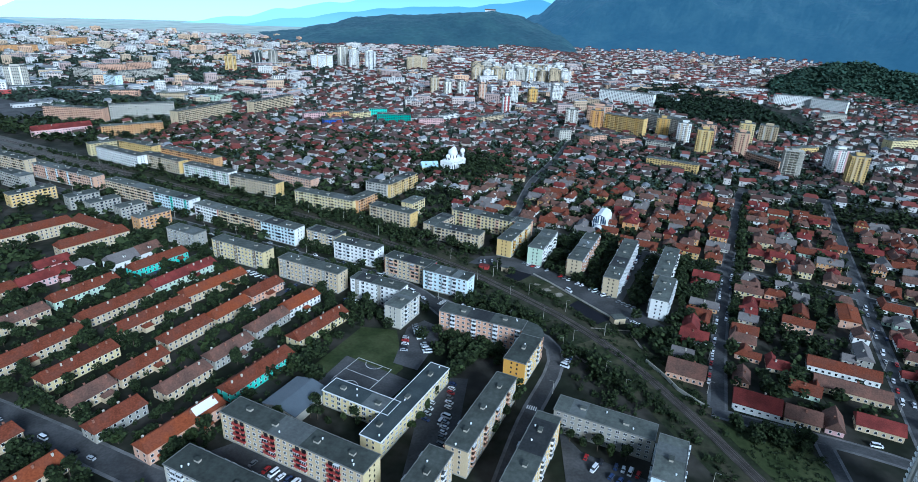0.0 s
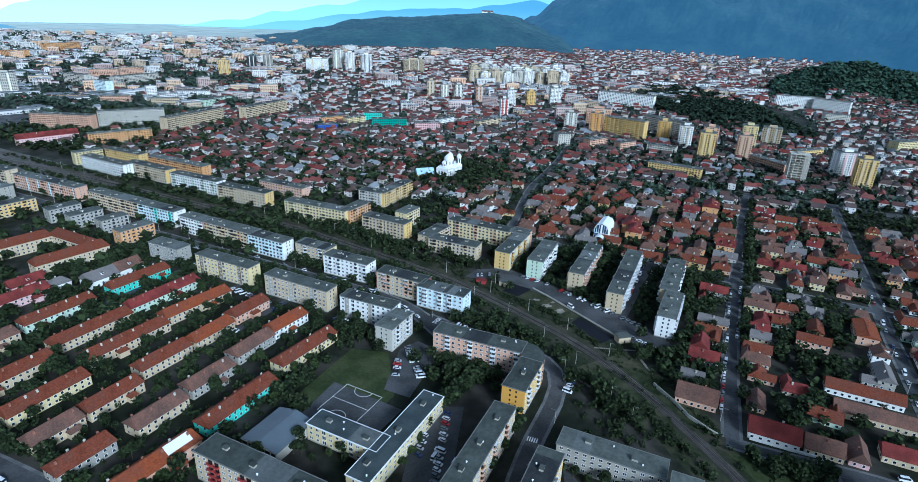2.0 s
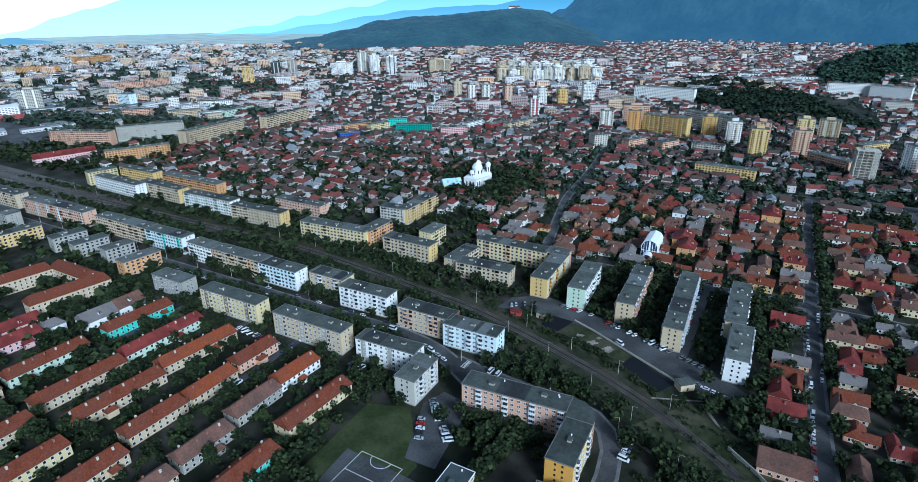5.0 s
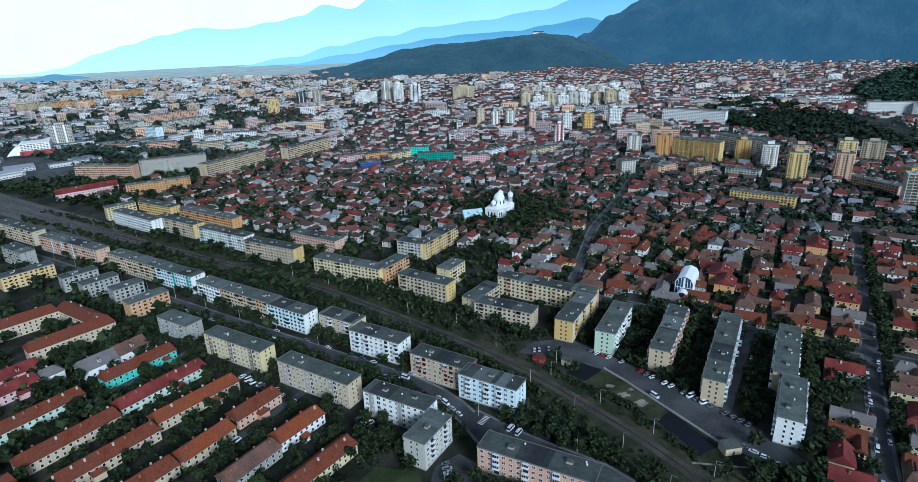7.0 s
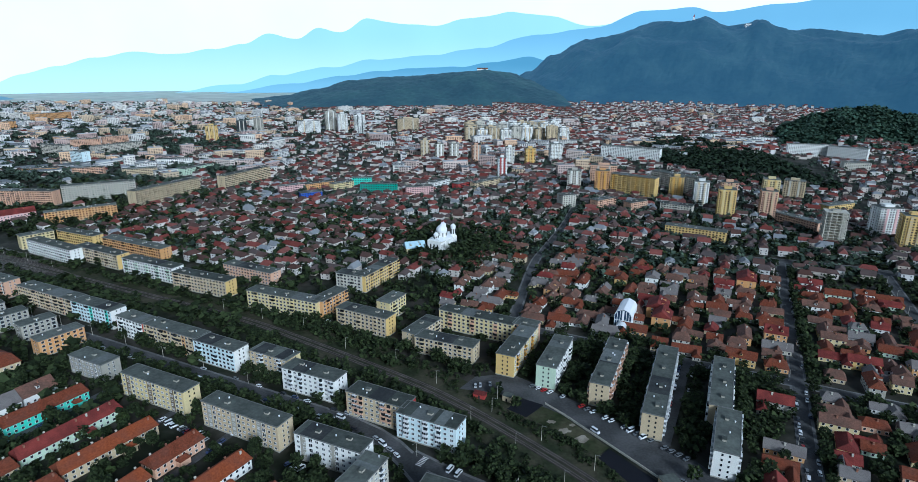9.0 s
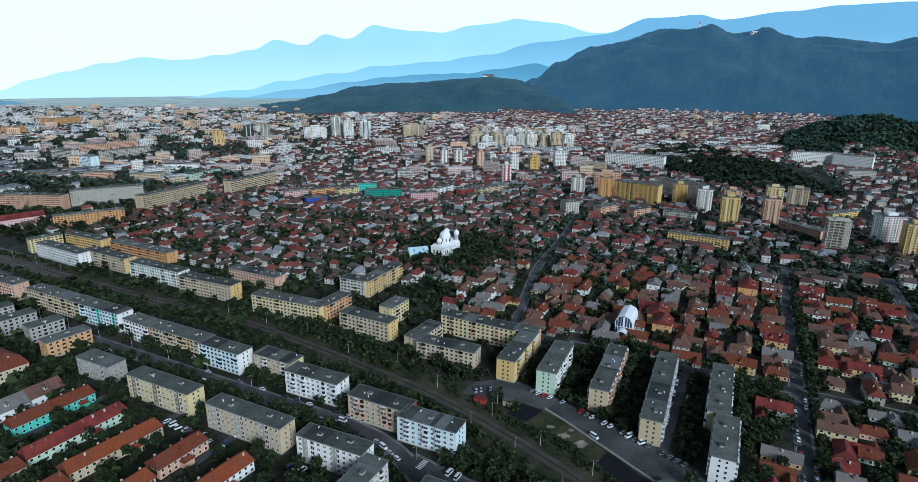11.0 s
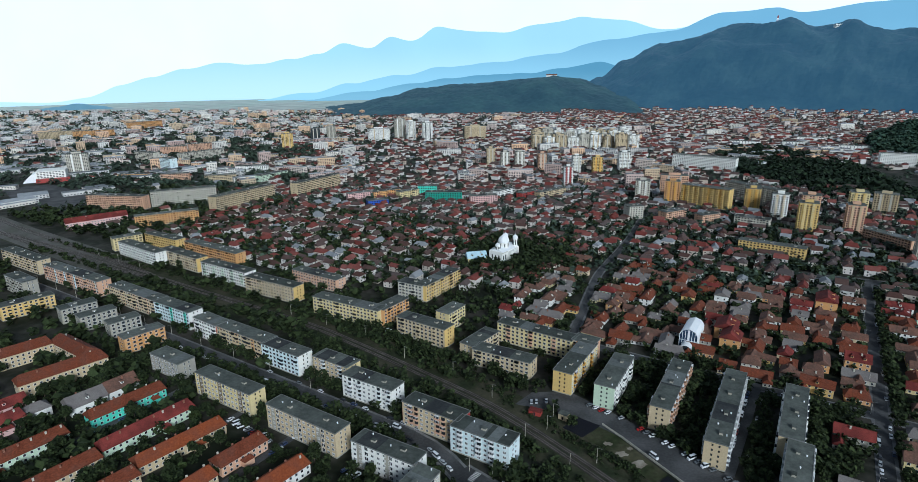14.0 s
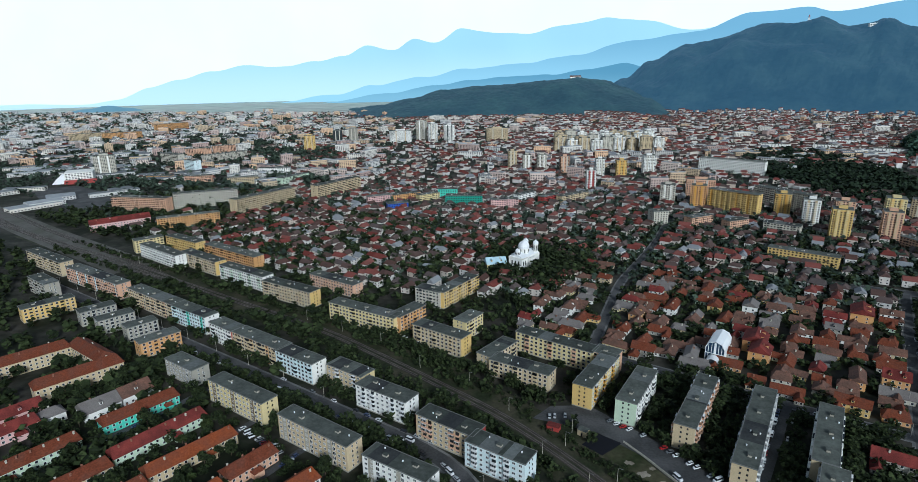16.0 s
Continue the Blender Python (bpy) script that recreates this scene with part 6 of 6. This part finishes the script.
for _ in range(3000):
    x, y = r.uniform(-430, 560), r.uniform(600, 1100)
    a, b = x * UX + y * UY, x * VX + y * VY
    if b < 470 or (b < NEAR_END + 4 and a > -240) or not free(x, y, 5.6) or (x + 14) ** 2 + (y - 690) ** 2 < 42**2:
        continue
    L, D = r.uniform(9, 14), r.uniform(7, 9.5)
    far_house(x, y, radians(TURN + r.choice((0, 90)) + r.uniform(-10, 10)), L, D, r.choice((3.8, 5.2, 6.2, 6.2)), r.uniform(2.6, 4.2))
    take(x, y, L * 0.8, D, TURN, 0)
count = 0
for _ in range(13000):
    y = 600 + 2300 * r.random() ** 1.35
    x = r.uniform(-0.98, 0.85) * (y + 120)
    a = x * UX + y * UY
    b = x * VX + y * VY
    if b < 470 or (b < NEAR_END + 6 and a > -240) or (a < -820 and b < 640):
        continue
    if (x < -0.42 * y and r.random() < 0.8) or (y < 1050 and -430 < x < 560 and r.random() < 0.7):
        continue
    if (x - 545) ** 2 / 140**2 + (y - 1290) ** 2 / 310**2 < 1:
        continue
    if not free(x, y, 6):
        continue
    far_house(x, y, radians(TURN + r.choice((0, 90)) + r.uniform(-10, 10)), r.uniform(9, 15), r.uniform(7, 10), r.choice((3.6, 5, 6.2, 7.5)), r.uniform(2.5, 4.2))
    take(x, y, 12, 10, 0, 0) if y < 1050 else None
    count += 1
    if count > 5600:
        break
for _ in range(560):
    y = 1020 + 1900 * r.random()
    x = -r.uniform(0.24, 0.92) * (y + 150)
    if free(x, y, 10) and not (-0.5 * y < x < -0.34 * y and 1350 < y < 1600) and not (x < -0.62 * y and y < 1250):
        far_block(x, y, radians(r.choice((20, 65, -25, 40)) + r.uniform(-8, 8)), r.uniform(18, 48), r.uniform(10, 13), r.choice((8, 10, 12, 12, 14.5, 14.5, 17, 23)))
# low sheds and works on the plain side
for _ in range(330):
    y = 1150 + 1900 * r.random()
    x = -r.uniform(0.45, 1.02) * (y + 150)
    if free(x, y, 8):
        far_block(x, y, radians(35 + r.choice((0, 90)) + r.uniform(-6, 6)), r.uniform(22, 70), r.uniform(14, 32), r.uniform(4, 7.5), 0)
# street trees and groves among them
for _ in range(3600):
    y = 950 + 2000 * r.random()
    x = -r.uniform(0.2, 1.02) * (y + 150)
    if free(x, y, 1):
        far_green.clump(x, y, 0, r.uniform(4, 8), r.uniform(6, 12), r, 7)
for x0, y0, x1, y1, wide, n in ((-770, 1066, -430, 1016, 18, 420), (-1230, 1520, -740, 1730, 42, 620), (-520, 1150, -360, 1110, 20, 160)):
    for _ in range(n):
        f = r.random()
        x, y = x0 + (x1 - x0) * f + r.uniform(-8, 8), y0 + (y1 - y0) * f + r.gauss(0, wide / 2)
        if free(x, y, 1):
            far_green.clump(x, y, 0, r.uniform(4, 6.5), r.uniform(8, 13), r, 8)
# garden trees among the nearer far houses
for _ in range(7000):
    x, y = r.uniform(-420, 520), r.uniform(610, 1080)
    if x * VX + y * VY > 640 and free(x, y, -0.3):
        far_green.clump(x, y, 0, r.uniform(2.4, 4.4), r.uniform(4, 8), r, 7)
# mid-height blocks between the old town and the high-rises
for _ in range(46):
    x, y = r.uniform(-150, 290), r.uniform(1040, 1530)
    if free(x, y, 9):
        far_block(x, y, radians(r.choice((10, 100, -25)) + r.uniform(-6, 6)), r.uniform(18, 46), 12, r.choice((12, 14.5, 14.5, 20)))
for _ in range(130):
    y = 1300 + 1300 * r.random()
    x = r.uniform(-0.22, 0.5) * y
    if free(x, y, 10):
        far_block(x, y, radians(r.uniform(-30, 60)), r.uniform(20, 60), 14, r.choice((10, 12, 14.5, 20)))
for _ in range(1900):
    y = 1350 + 1500 * r.random()
    x = y * math.tan(radians(r.uniform(-3, 36)))
    if free(x, y, 4) and x < 0.62 * y:
        far_house(x, y, radians(r.uniform(-40, 60)), r.uniform(11, 22), r.uniform(9, 13), r.choice((4, 6, 8, 10)), r.uniform(2.5, 4.5))
for k in range(22):
    far_block(-640 - r.uniform(0, 420), 820 + r.uniform(0, 420), radians(r.uniform(20, 70)), r.uniform(30, 80), r.uniform(14, 34), r.uniform(5, 8), 0)
for k in range(26):
    far_block(350 + r.uniform(0, 420), 1480 + r.uniform(0, 120), radians(r.uniform(-20, 20)), r.uniform(20, 60), 16, r.uniform(8, 14))
for _ in range(12000):
    y = 600 + 2200 * r.random()
    x = r.uniform(-0.95, 0.9) * (y + 120)
    b = x * VX + y * VY
    if b > 480 and free(x, y, 0.5):
        far_green.clump(x, y, 0.0, r.uniform(3, 5.5), r.uniform(5, 10), r, 7)
for _ in range(3400):
    x, y = 545 + r.uniform(-145, 145), 1290 + r.uniform(-315, 315)
    if free(x, y, 1) and (x - 545) ** 2 / 145**2 + (y - 1290) ** 2 / 315**2 < 1 and x < 640 - abs(y - 1350) * 0.12:
        park_wood.clump(x, y, 0.0, r.uniform(4, 6.5), r.uniform(9, 15), r, 10)
tagged(put("park_wood", to_mesh("park_wood", park_wood.v, park_wood.f, [LEAF_DARK])), "dark dense wood of the town park", "trees", kind="stuff")
for _ in range(500):
    y = 1350 + 250 * r.random()
    far_green.clump(-r.uniform(0.34, 0.5) * y, y, 0, r.uniform(5, 8), r.uniform(6, 10), r, 8)
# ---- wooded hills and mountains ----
# blue emission on the far forest stands in for haze
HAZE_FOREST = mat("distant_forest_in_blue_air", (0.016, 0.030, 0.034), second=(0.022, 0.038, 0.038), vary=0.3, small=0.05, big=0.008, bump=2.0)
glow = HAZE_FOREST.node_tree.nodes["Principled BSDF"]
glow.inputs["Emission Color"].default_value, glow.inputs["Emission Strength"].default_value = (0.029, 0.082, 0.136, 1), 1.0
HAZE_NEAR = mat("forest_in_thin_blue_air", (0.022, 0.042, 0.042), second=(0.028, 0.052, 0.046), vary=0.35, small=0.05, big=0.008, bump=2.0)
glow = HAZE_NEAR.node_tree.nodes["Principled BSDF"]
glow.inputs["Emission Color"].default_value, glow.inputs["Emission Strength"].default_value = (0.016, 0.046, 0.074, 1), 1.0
# thicker haze painted in: paler base colour and stronger emission
HAZE_PALE = mat("forest_lost_in_pale_air", (0.05, 0.08, 0.09), vary=0.2, small=0.02, big=0.005)
glow = HAZE_PALE.node_tree.nodes["Principled BSDF"]
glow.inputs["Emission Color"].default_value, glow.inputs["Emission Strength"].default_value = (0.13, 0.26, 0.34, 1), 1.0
FOREST = mat("forest_canopy", (0.030, 0.058, 0.040), second=(0.042, 0.074, 0.044), vary=0.35, small=0.05, big=0.008, bump=2.0)


def eased(table, s):
    for (s0, v0), (s1, v1) in zip(table, table[1:]):
        if s <= s1:
            f = min(1, max(0, (s - s0) / (s1 - s0)))
            f = f * f * (3 - 2 * f)
            return v0 + (v1 - v0) * f
    return table[-1][1]


HILLS = {}


def slope(name, s, f):
    """A place on a hill: bearing in degrees, f from -1 at its near foot over 0 at the ridge to 1 at the far foot."""
    ridge, far, front, back, rough = HILLS[name]
    dist = far + (f * front if f < 0 else f * back)
    fall = max(0.0, math.cos(f * math.pi / 2)) ** 0.95
    x, y = dist * math.sin(radians(s)), dist * math.cos(radians(s))
    top = eased(ridge, s)
    lump = noise.noise(Vector((x, y, 0)) / 190) * 0.12 * top + noise.noise(Vector((x, y, 3)) / 60) * rough * 0.7 + noise.noise(Vector((x, y, 7)) / 16) * rough * 0.5
    return x, y, -3 + top * fall + lump * min(1, fall * 3)


def on_hill(name, s, f):
    """A place on the near slope: 0 at its foot to 1 at its ridge."""
    return slope(name, s, f - 1)


def hill(name, ridge, far, front, back, label, rough=7.0, cells=(220, 60), cover=None):
    """A wooded hill: a ridge of heights along the bearing (degrees, right of north), at a distance, falling to both sides."""
    s0, s1 = ridge[0][0], ridge[-1][0]
    HILLS[name] = (ridge, far, front, back, rough)
    nx, ny = cells
    verts = [slope(name, s0 + (s1 - s0) * i / nx, j / ny * 2 - 1) for j in range(ny + 1) for i in range(nx + 1)]
    faces = []
    for j in range(ny):
        for i in range(nx):
            n = j * (nx + 1) + i
            faces.append((n, n + 1, n + nx + 2, n + nx + 1))
    return tagged(put(name, to_mesh(name, verts, faces, [cover or FOREST])), label, "hill", kind="structure")


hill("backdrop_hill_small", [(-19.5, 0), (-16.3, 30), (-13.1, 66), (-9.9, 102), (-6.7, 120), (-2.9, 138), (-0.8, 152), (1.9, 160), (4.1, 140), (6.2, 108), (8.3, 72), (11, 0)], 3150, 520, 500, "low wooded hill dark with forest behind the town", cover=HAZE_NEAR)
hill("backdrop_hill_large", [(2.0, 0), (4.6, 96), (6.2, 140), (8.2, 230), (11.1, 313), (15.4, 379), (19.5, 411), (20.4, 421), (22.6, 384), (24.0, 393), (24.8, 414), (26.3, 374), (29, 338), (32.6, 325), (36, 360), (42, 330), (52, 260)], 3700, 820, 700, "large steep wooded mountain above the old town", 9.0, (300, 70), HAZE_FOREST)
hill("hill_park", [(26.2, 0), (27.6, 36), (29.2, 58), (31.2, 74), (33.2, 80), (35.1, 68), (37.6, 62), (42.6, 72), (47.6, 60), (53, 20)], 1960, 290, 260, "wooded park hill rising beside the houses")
hill("backdrop_hill_plain", [(-42.5, 0), (-40, 20), (-38.6, 38), (-37.3, 22), (-35.8, 0)], 4000, 60, 80, "small isolated hill on the distant plain", 3.0, (60, 20), HAZE_PALE)


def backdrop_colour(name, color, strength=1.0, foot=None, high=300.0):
    """Far ridges as a plain backdrop: its faint glow stands in for bright hazy air."""
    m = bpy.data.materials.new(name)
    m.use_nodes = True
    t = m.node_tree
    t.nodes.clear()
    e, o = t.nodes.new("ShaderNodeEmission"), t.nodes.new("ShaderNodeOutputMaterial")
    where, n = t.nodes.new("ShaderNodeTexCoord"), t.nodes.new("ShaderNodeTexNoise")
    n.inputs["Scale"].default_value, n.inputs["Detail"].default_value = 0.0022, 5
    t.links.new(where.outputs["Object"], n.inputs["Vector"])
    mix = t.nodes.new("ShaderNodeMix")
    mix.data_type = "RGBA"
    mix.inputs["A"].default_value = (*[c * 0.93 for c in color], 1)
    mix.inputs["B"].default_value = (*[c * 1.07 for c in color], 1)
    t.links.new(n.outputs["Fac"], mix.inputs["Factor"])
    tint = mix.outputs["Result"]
    # painted haze: the glow pales towards the foot of the range
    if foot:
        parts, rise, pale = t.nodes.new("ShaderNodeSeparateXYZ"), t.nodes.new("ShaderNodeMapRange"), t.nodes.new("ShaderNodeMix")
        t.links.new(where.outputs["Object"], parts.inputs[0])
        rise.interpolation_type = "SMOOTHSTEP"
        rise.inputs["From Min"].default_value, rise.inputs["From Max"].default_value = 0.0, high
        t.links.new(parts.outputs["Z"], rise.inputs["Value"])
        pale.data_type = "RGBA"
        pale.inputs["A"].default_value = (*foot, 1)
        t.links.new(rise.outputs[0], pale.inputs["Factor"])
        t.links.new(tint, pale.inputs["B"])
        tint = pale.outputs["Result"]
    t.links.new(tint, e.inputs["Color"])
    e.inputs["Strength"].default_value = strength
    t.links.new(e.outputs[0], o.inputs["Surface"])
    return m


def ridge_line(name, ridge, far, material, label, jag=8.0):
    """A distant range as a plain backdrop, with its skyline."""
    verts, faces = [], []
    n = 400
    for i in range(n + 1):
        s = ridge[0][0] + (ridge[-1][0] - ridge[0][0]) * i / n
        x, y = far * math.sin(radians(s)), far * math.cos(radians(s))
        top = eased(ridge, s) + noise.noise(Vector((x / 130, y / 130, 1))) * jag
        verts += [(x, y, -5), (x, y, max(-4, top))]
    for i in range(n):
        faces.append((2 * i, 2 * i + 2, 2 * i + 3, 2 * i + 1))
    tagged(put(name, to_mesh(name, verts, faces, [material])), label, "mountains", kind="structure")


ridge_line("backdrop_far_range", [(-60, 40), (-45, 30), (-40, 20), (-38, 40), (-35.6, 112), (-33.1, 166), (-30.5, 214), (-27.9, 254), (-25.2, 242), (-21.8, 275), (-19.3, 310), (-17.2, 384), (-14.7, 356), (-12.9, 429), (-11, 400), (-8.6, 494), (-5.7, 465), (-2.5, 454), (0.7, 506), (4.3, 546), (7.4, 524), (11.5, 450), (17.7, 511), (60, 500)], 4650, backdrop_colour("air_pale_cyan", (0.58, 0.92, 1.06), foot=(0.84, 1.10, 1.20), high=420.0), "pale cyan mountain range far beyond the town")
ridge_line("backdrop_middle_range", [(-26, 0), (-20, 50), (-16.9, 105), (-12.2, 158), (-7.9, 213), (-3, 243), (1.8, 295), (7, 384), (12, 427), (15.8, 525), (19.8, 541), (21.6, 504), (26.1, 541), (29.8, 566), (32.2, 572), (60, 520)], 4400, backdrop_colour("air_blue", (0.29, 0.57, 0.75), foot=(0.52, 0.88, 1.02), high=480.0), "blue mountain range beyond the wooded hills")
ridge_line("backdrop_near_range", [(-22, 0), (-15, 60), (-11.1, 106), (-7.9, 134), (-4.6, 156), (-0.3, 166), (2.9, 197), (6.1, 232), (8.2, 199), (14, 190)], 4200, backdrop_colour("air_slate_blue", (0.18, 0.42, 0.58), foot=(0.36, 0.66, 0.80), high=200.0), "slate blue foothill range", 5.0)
# sheet over the far plain, haze painted into its pale base colour
fields = Geo()
for k in range(24):
    s0, s1 = radians(-60 + k * 1.9), radians(-60 + (k + 1) * 1.9)
    fields.quad((2250 * math.sin(s0), 2250 * math.cos(s0), 0.3), (2250 * math.sin(s1), 2250 * math.cos(s1), 0.3), (4640 * math.sin(s1), 4640 * math.cos(s1), 0.3), (4640 * math.sin(s0), 4640 * math.cos(s0), 0.3))
tagged(put("plain_fields", fields.mesh("plain_fields", mat("pale_fields", (0.40, 0.44, 0.40), second=(0.30, 0.36, 0.32), vary=0.3, small=0.01, big=0.003))), "fields of the distant plain, colour paled to stand in for haze", "fields", kind="structure")
# bright cloud bank behind the mountains
bank = Geo()
for k in range(60):
    s0, s1 = radians(-75 + k * 2.5), radians(-72.5 + k * 2.5)
    bank.quad((4880 * math.sin(s0), 4880 * math.cos(s0), -5), (4880 * math.sin(s1), 4880 * math.cos(s1), -5), (4880 * math.sin(s1), 4880 * math.cos(s1), 1900), (4880 * math.sin(s0), 4880 * math.cos(s0), 1900))
tagged(put("backdrop_clouds", bank.mesh("backdrop_clouds", backdrop_colour("cloud_white", (0.97, 0.99, 1.0), 1.35))), "bright white cloud bank over the mountains", "sky", kind="structure")
# white chapel on the small hill, mast and station on the mountain
sx, sy = 3130 * math.sin(radians(1.9)), 3130 * math.cos(radians(1.9))
fort = thing("hilltop_fort", sx, sy, 0, "small white fort on the wooded hilltop", "fort", z=150)
g = Geo()
g.box(-26, -8, -10, 26, 8, 12)
part("wall", g, WHITE, fort)
g = Geo()
g.gable(52, 16, 12, 17, 1, 0.4)
part("roof", g, TILE_BROWN, fort)
sx, sy = 3680 * math.sin(radians(19.87)), 3680 * math.cos(radians(19.87))
mast = thing("radio_mast", sx, sy, 0, "red and white lattice radio mast on the mountain", "mast", z=395)
for k in range(4):
    g = Geo()
    w0, w1 = 6 - k * 1.2, 6 - (k + 1) * 1.2
    for sx2 in (-1, 1):
        for sy2 in (-1, 1):
            g.solid([(sx2 * w0 + u, sy2 * w0 + v, k * 12) for u, v in ((-0.7, -0.7), (0.7, -0.7), (0.7, 0.7), (-0.7, 0.7))], [(sx2 * w1 + u, sy2 * w1 + v, k * 12 + 12) for u, v in ((-0.7, -0.7), (0.7, -0.7), (0.7, 0.7), (-0.7, 0.7))])
    part("mast_section", g, RED if k % 2 else WHITE, mast)
sx, sy = 3600 * math.sin(radians(24.4)), 3600 * math.cos(radians(24.4))
station = thing("hill_station", sx, sy, 0, "long white station building on the mountain top", "building", z=372)
g = Geo()
g.box(-40, -10, -20, 40, 10, 14)
part("wall", g, WHITE, station)
g = Geo()
for k in range(10):
    g.box(-37 + k * 7.5, -10.2, 4, -33 + k * 7.5, -9.9, 9)
part("windows", g, GLASS, station, kind="stuff")

# houses climbing the feet of the hills, and trees on the park hill
for _ in range(1100):
    name, s0, s1, top = r.choice((("backdrop_hill_small", 3, 10.5, 0.10), ("backdrop_hill_large", 4.5, 34, 0.025), ("backdrop_hill_large", 6, 34, 0.035), ("backdrop_hill_small", -14, 3, 0.05)))
    x, y, z = on_hill(name, r.uniform(s0, s1), top * r.random() ** 1.3)
    far_house(x, y, radians(r.uniform(-60, 60)), r.uniform(9, 15), r.uniform(8, 11), r.choice((4, 6, 7)), r.uniform(2.5, 4), z, -6)
park_green = Bulk()
for _ in range(3200):
    x, y, z = on_hill("hill_park", r.uniform(26.6, 51), r.uniform(0.02, 1.0))
    park_green.clump(x, y, z - 2, r.uniform(5, 8.5), r.uniform(7, 12), r, 7)
for _ in range(170):
    x, y, z = on_hill("hill_park", r.uniform(31, 44), 0.18 * r.random())
    far_house(x, y, radians(r.uniform(-60, 60)), r.uniform(10, 16), r.uniform(8, 11), r.choice((4, 6)), 3, z, -10)
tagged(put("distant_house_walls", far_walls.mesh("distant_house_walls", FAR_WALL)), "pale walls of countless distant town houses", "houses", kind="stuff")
tagged(put("distant_house_roofs", far_roofs.mesh("distant_house_roofs", FAR_ROOF, FAR_RED, FAR_SHEET)), "red and brown roofs of countless distant houses", "houses", kind="stuff")
tagged(put("distant_blocks", far_blocks.mesh("distant_blocks", FAR_BLOCK, FAR_OCHRE, FAR_PINK, FAR_FELT)), "pale concrete blocks of the distant town", "apartment blocks", kind="stuff")
tagged(put("distant_windows", far_glass.mesh("distant_windows", GLASS)), "dark window bands of the distant blocks", "windows", kind="stuff")
tagged(put("park_trees", to_mesh("park_trees", park_green.v, park_green.f, [PARK_LEAF])), "mixed green woodland covering the park hill", "trees", kind="stuff")
tagged(put("distant_trees", to_mesh("distant_trees", far_green.v, far_green.f, [FAR_LEAF])), "dark green trees between distant houses", "trees", kind="stuff")
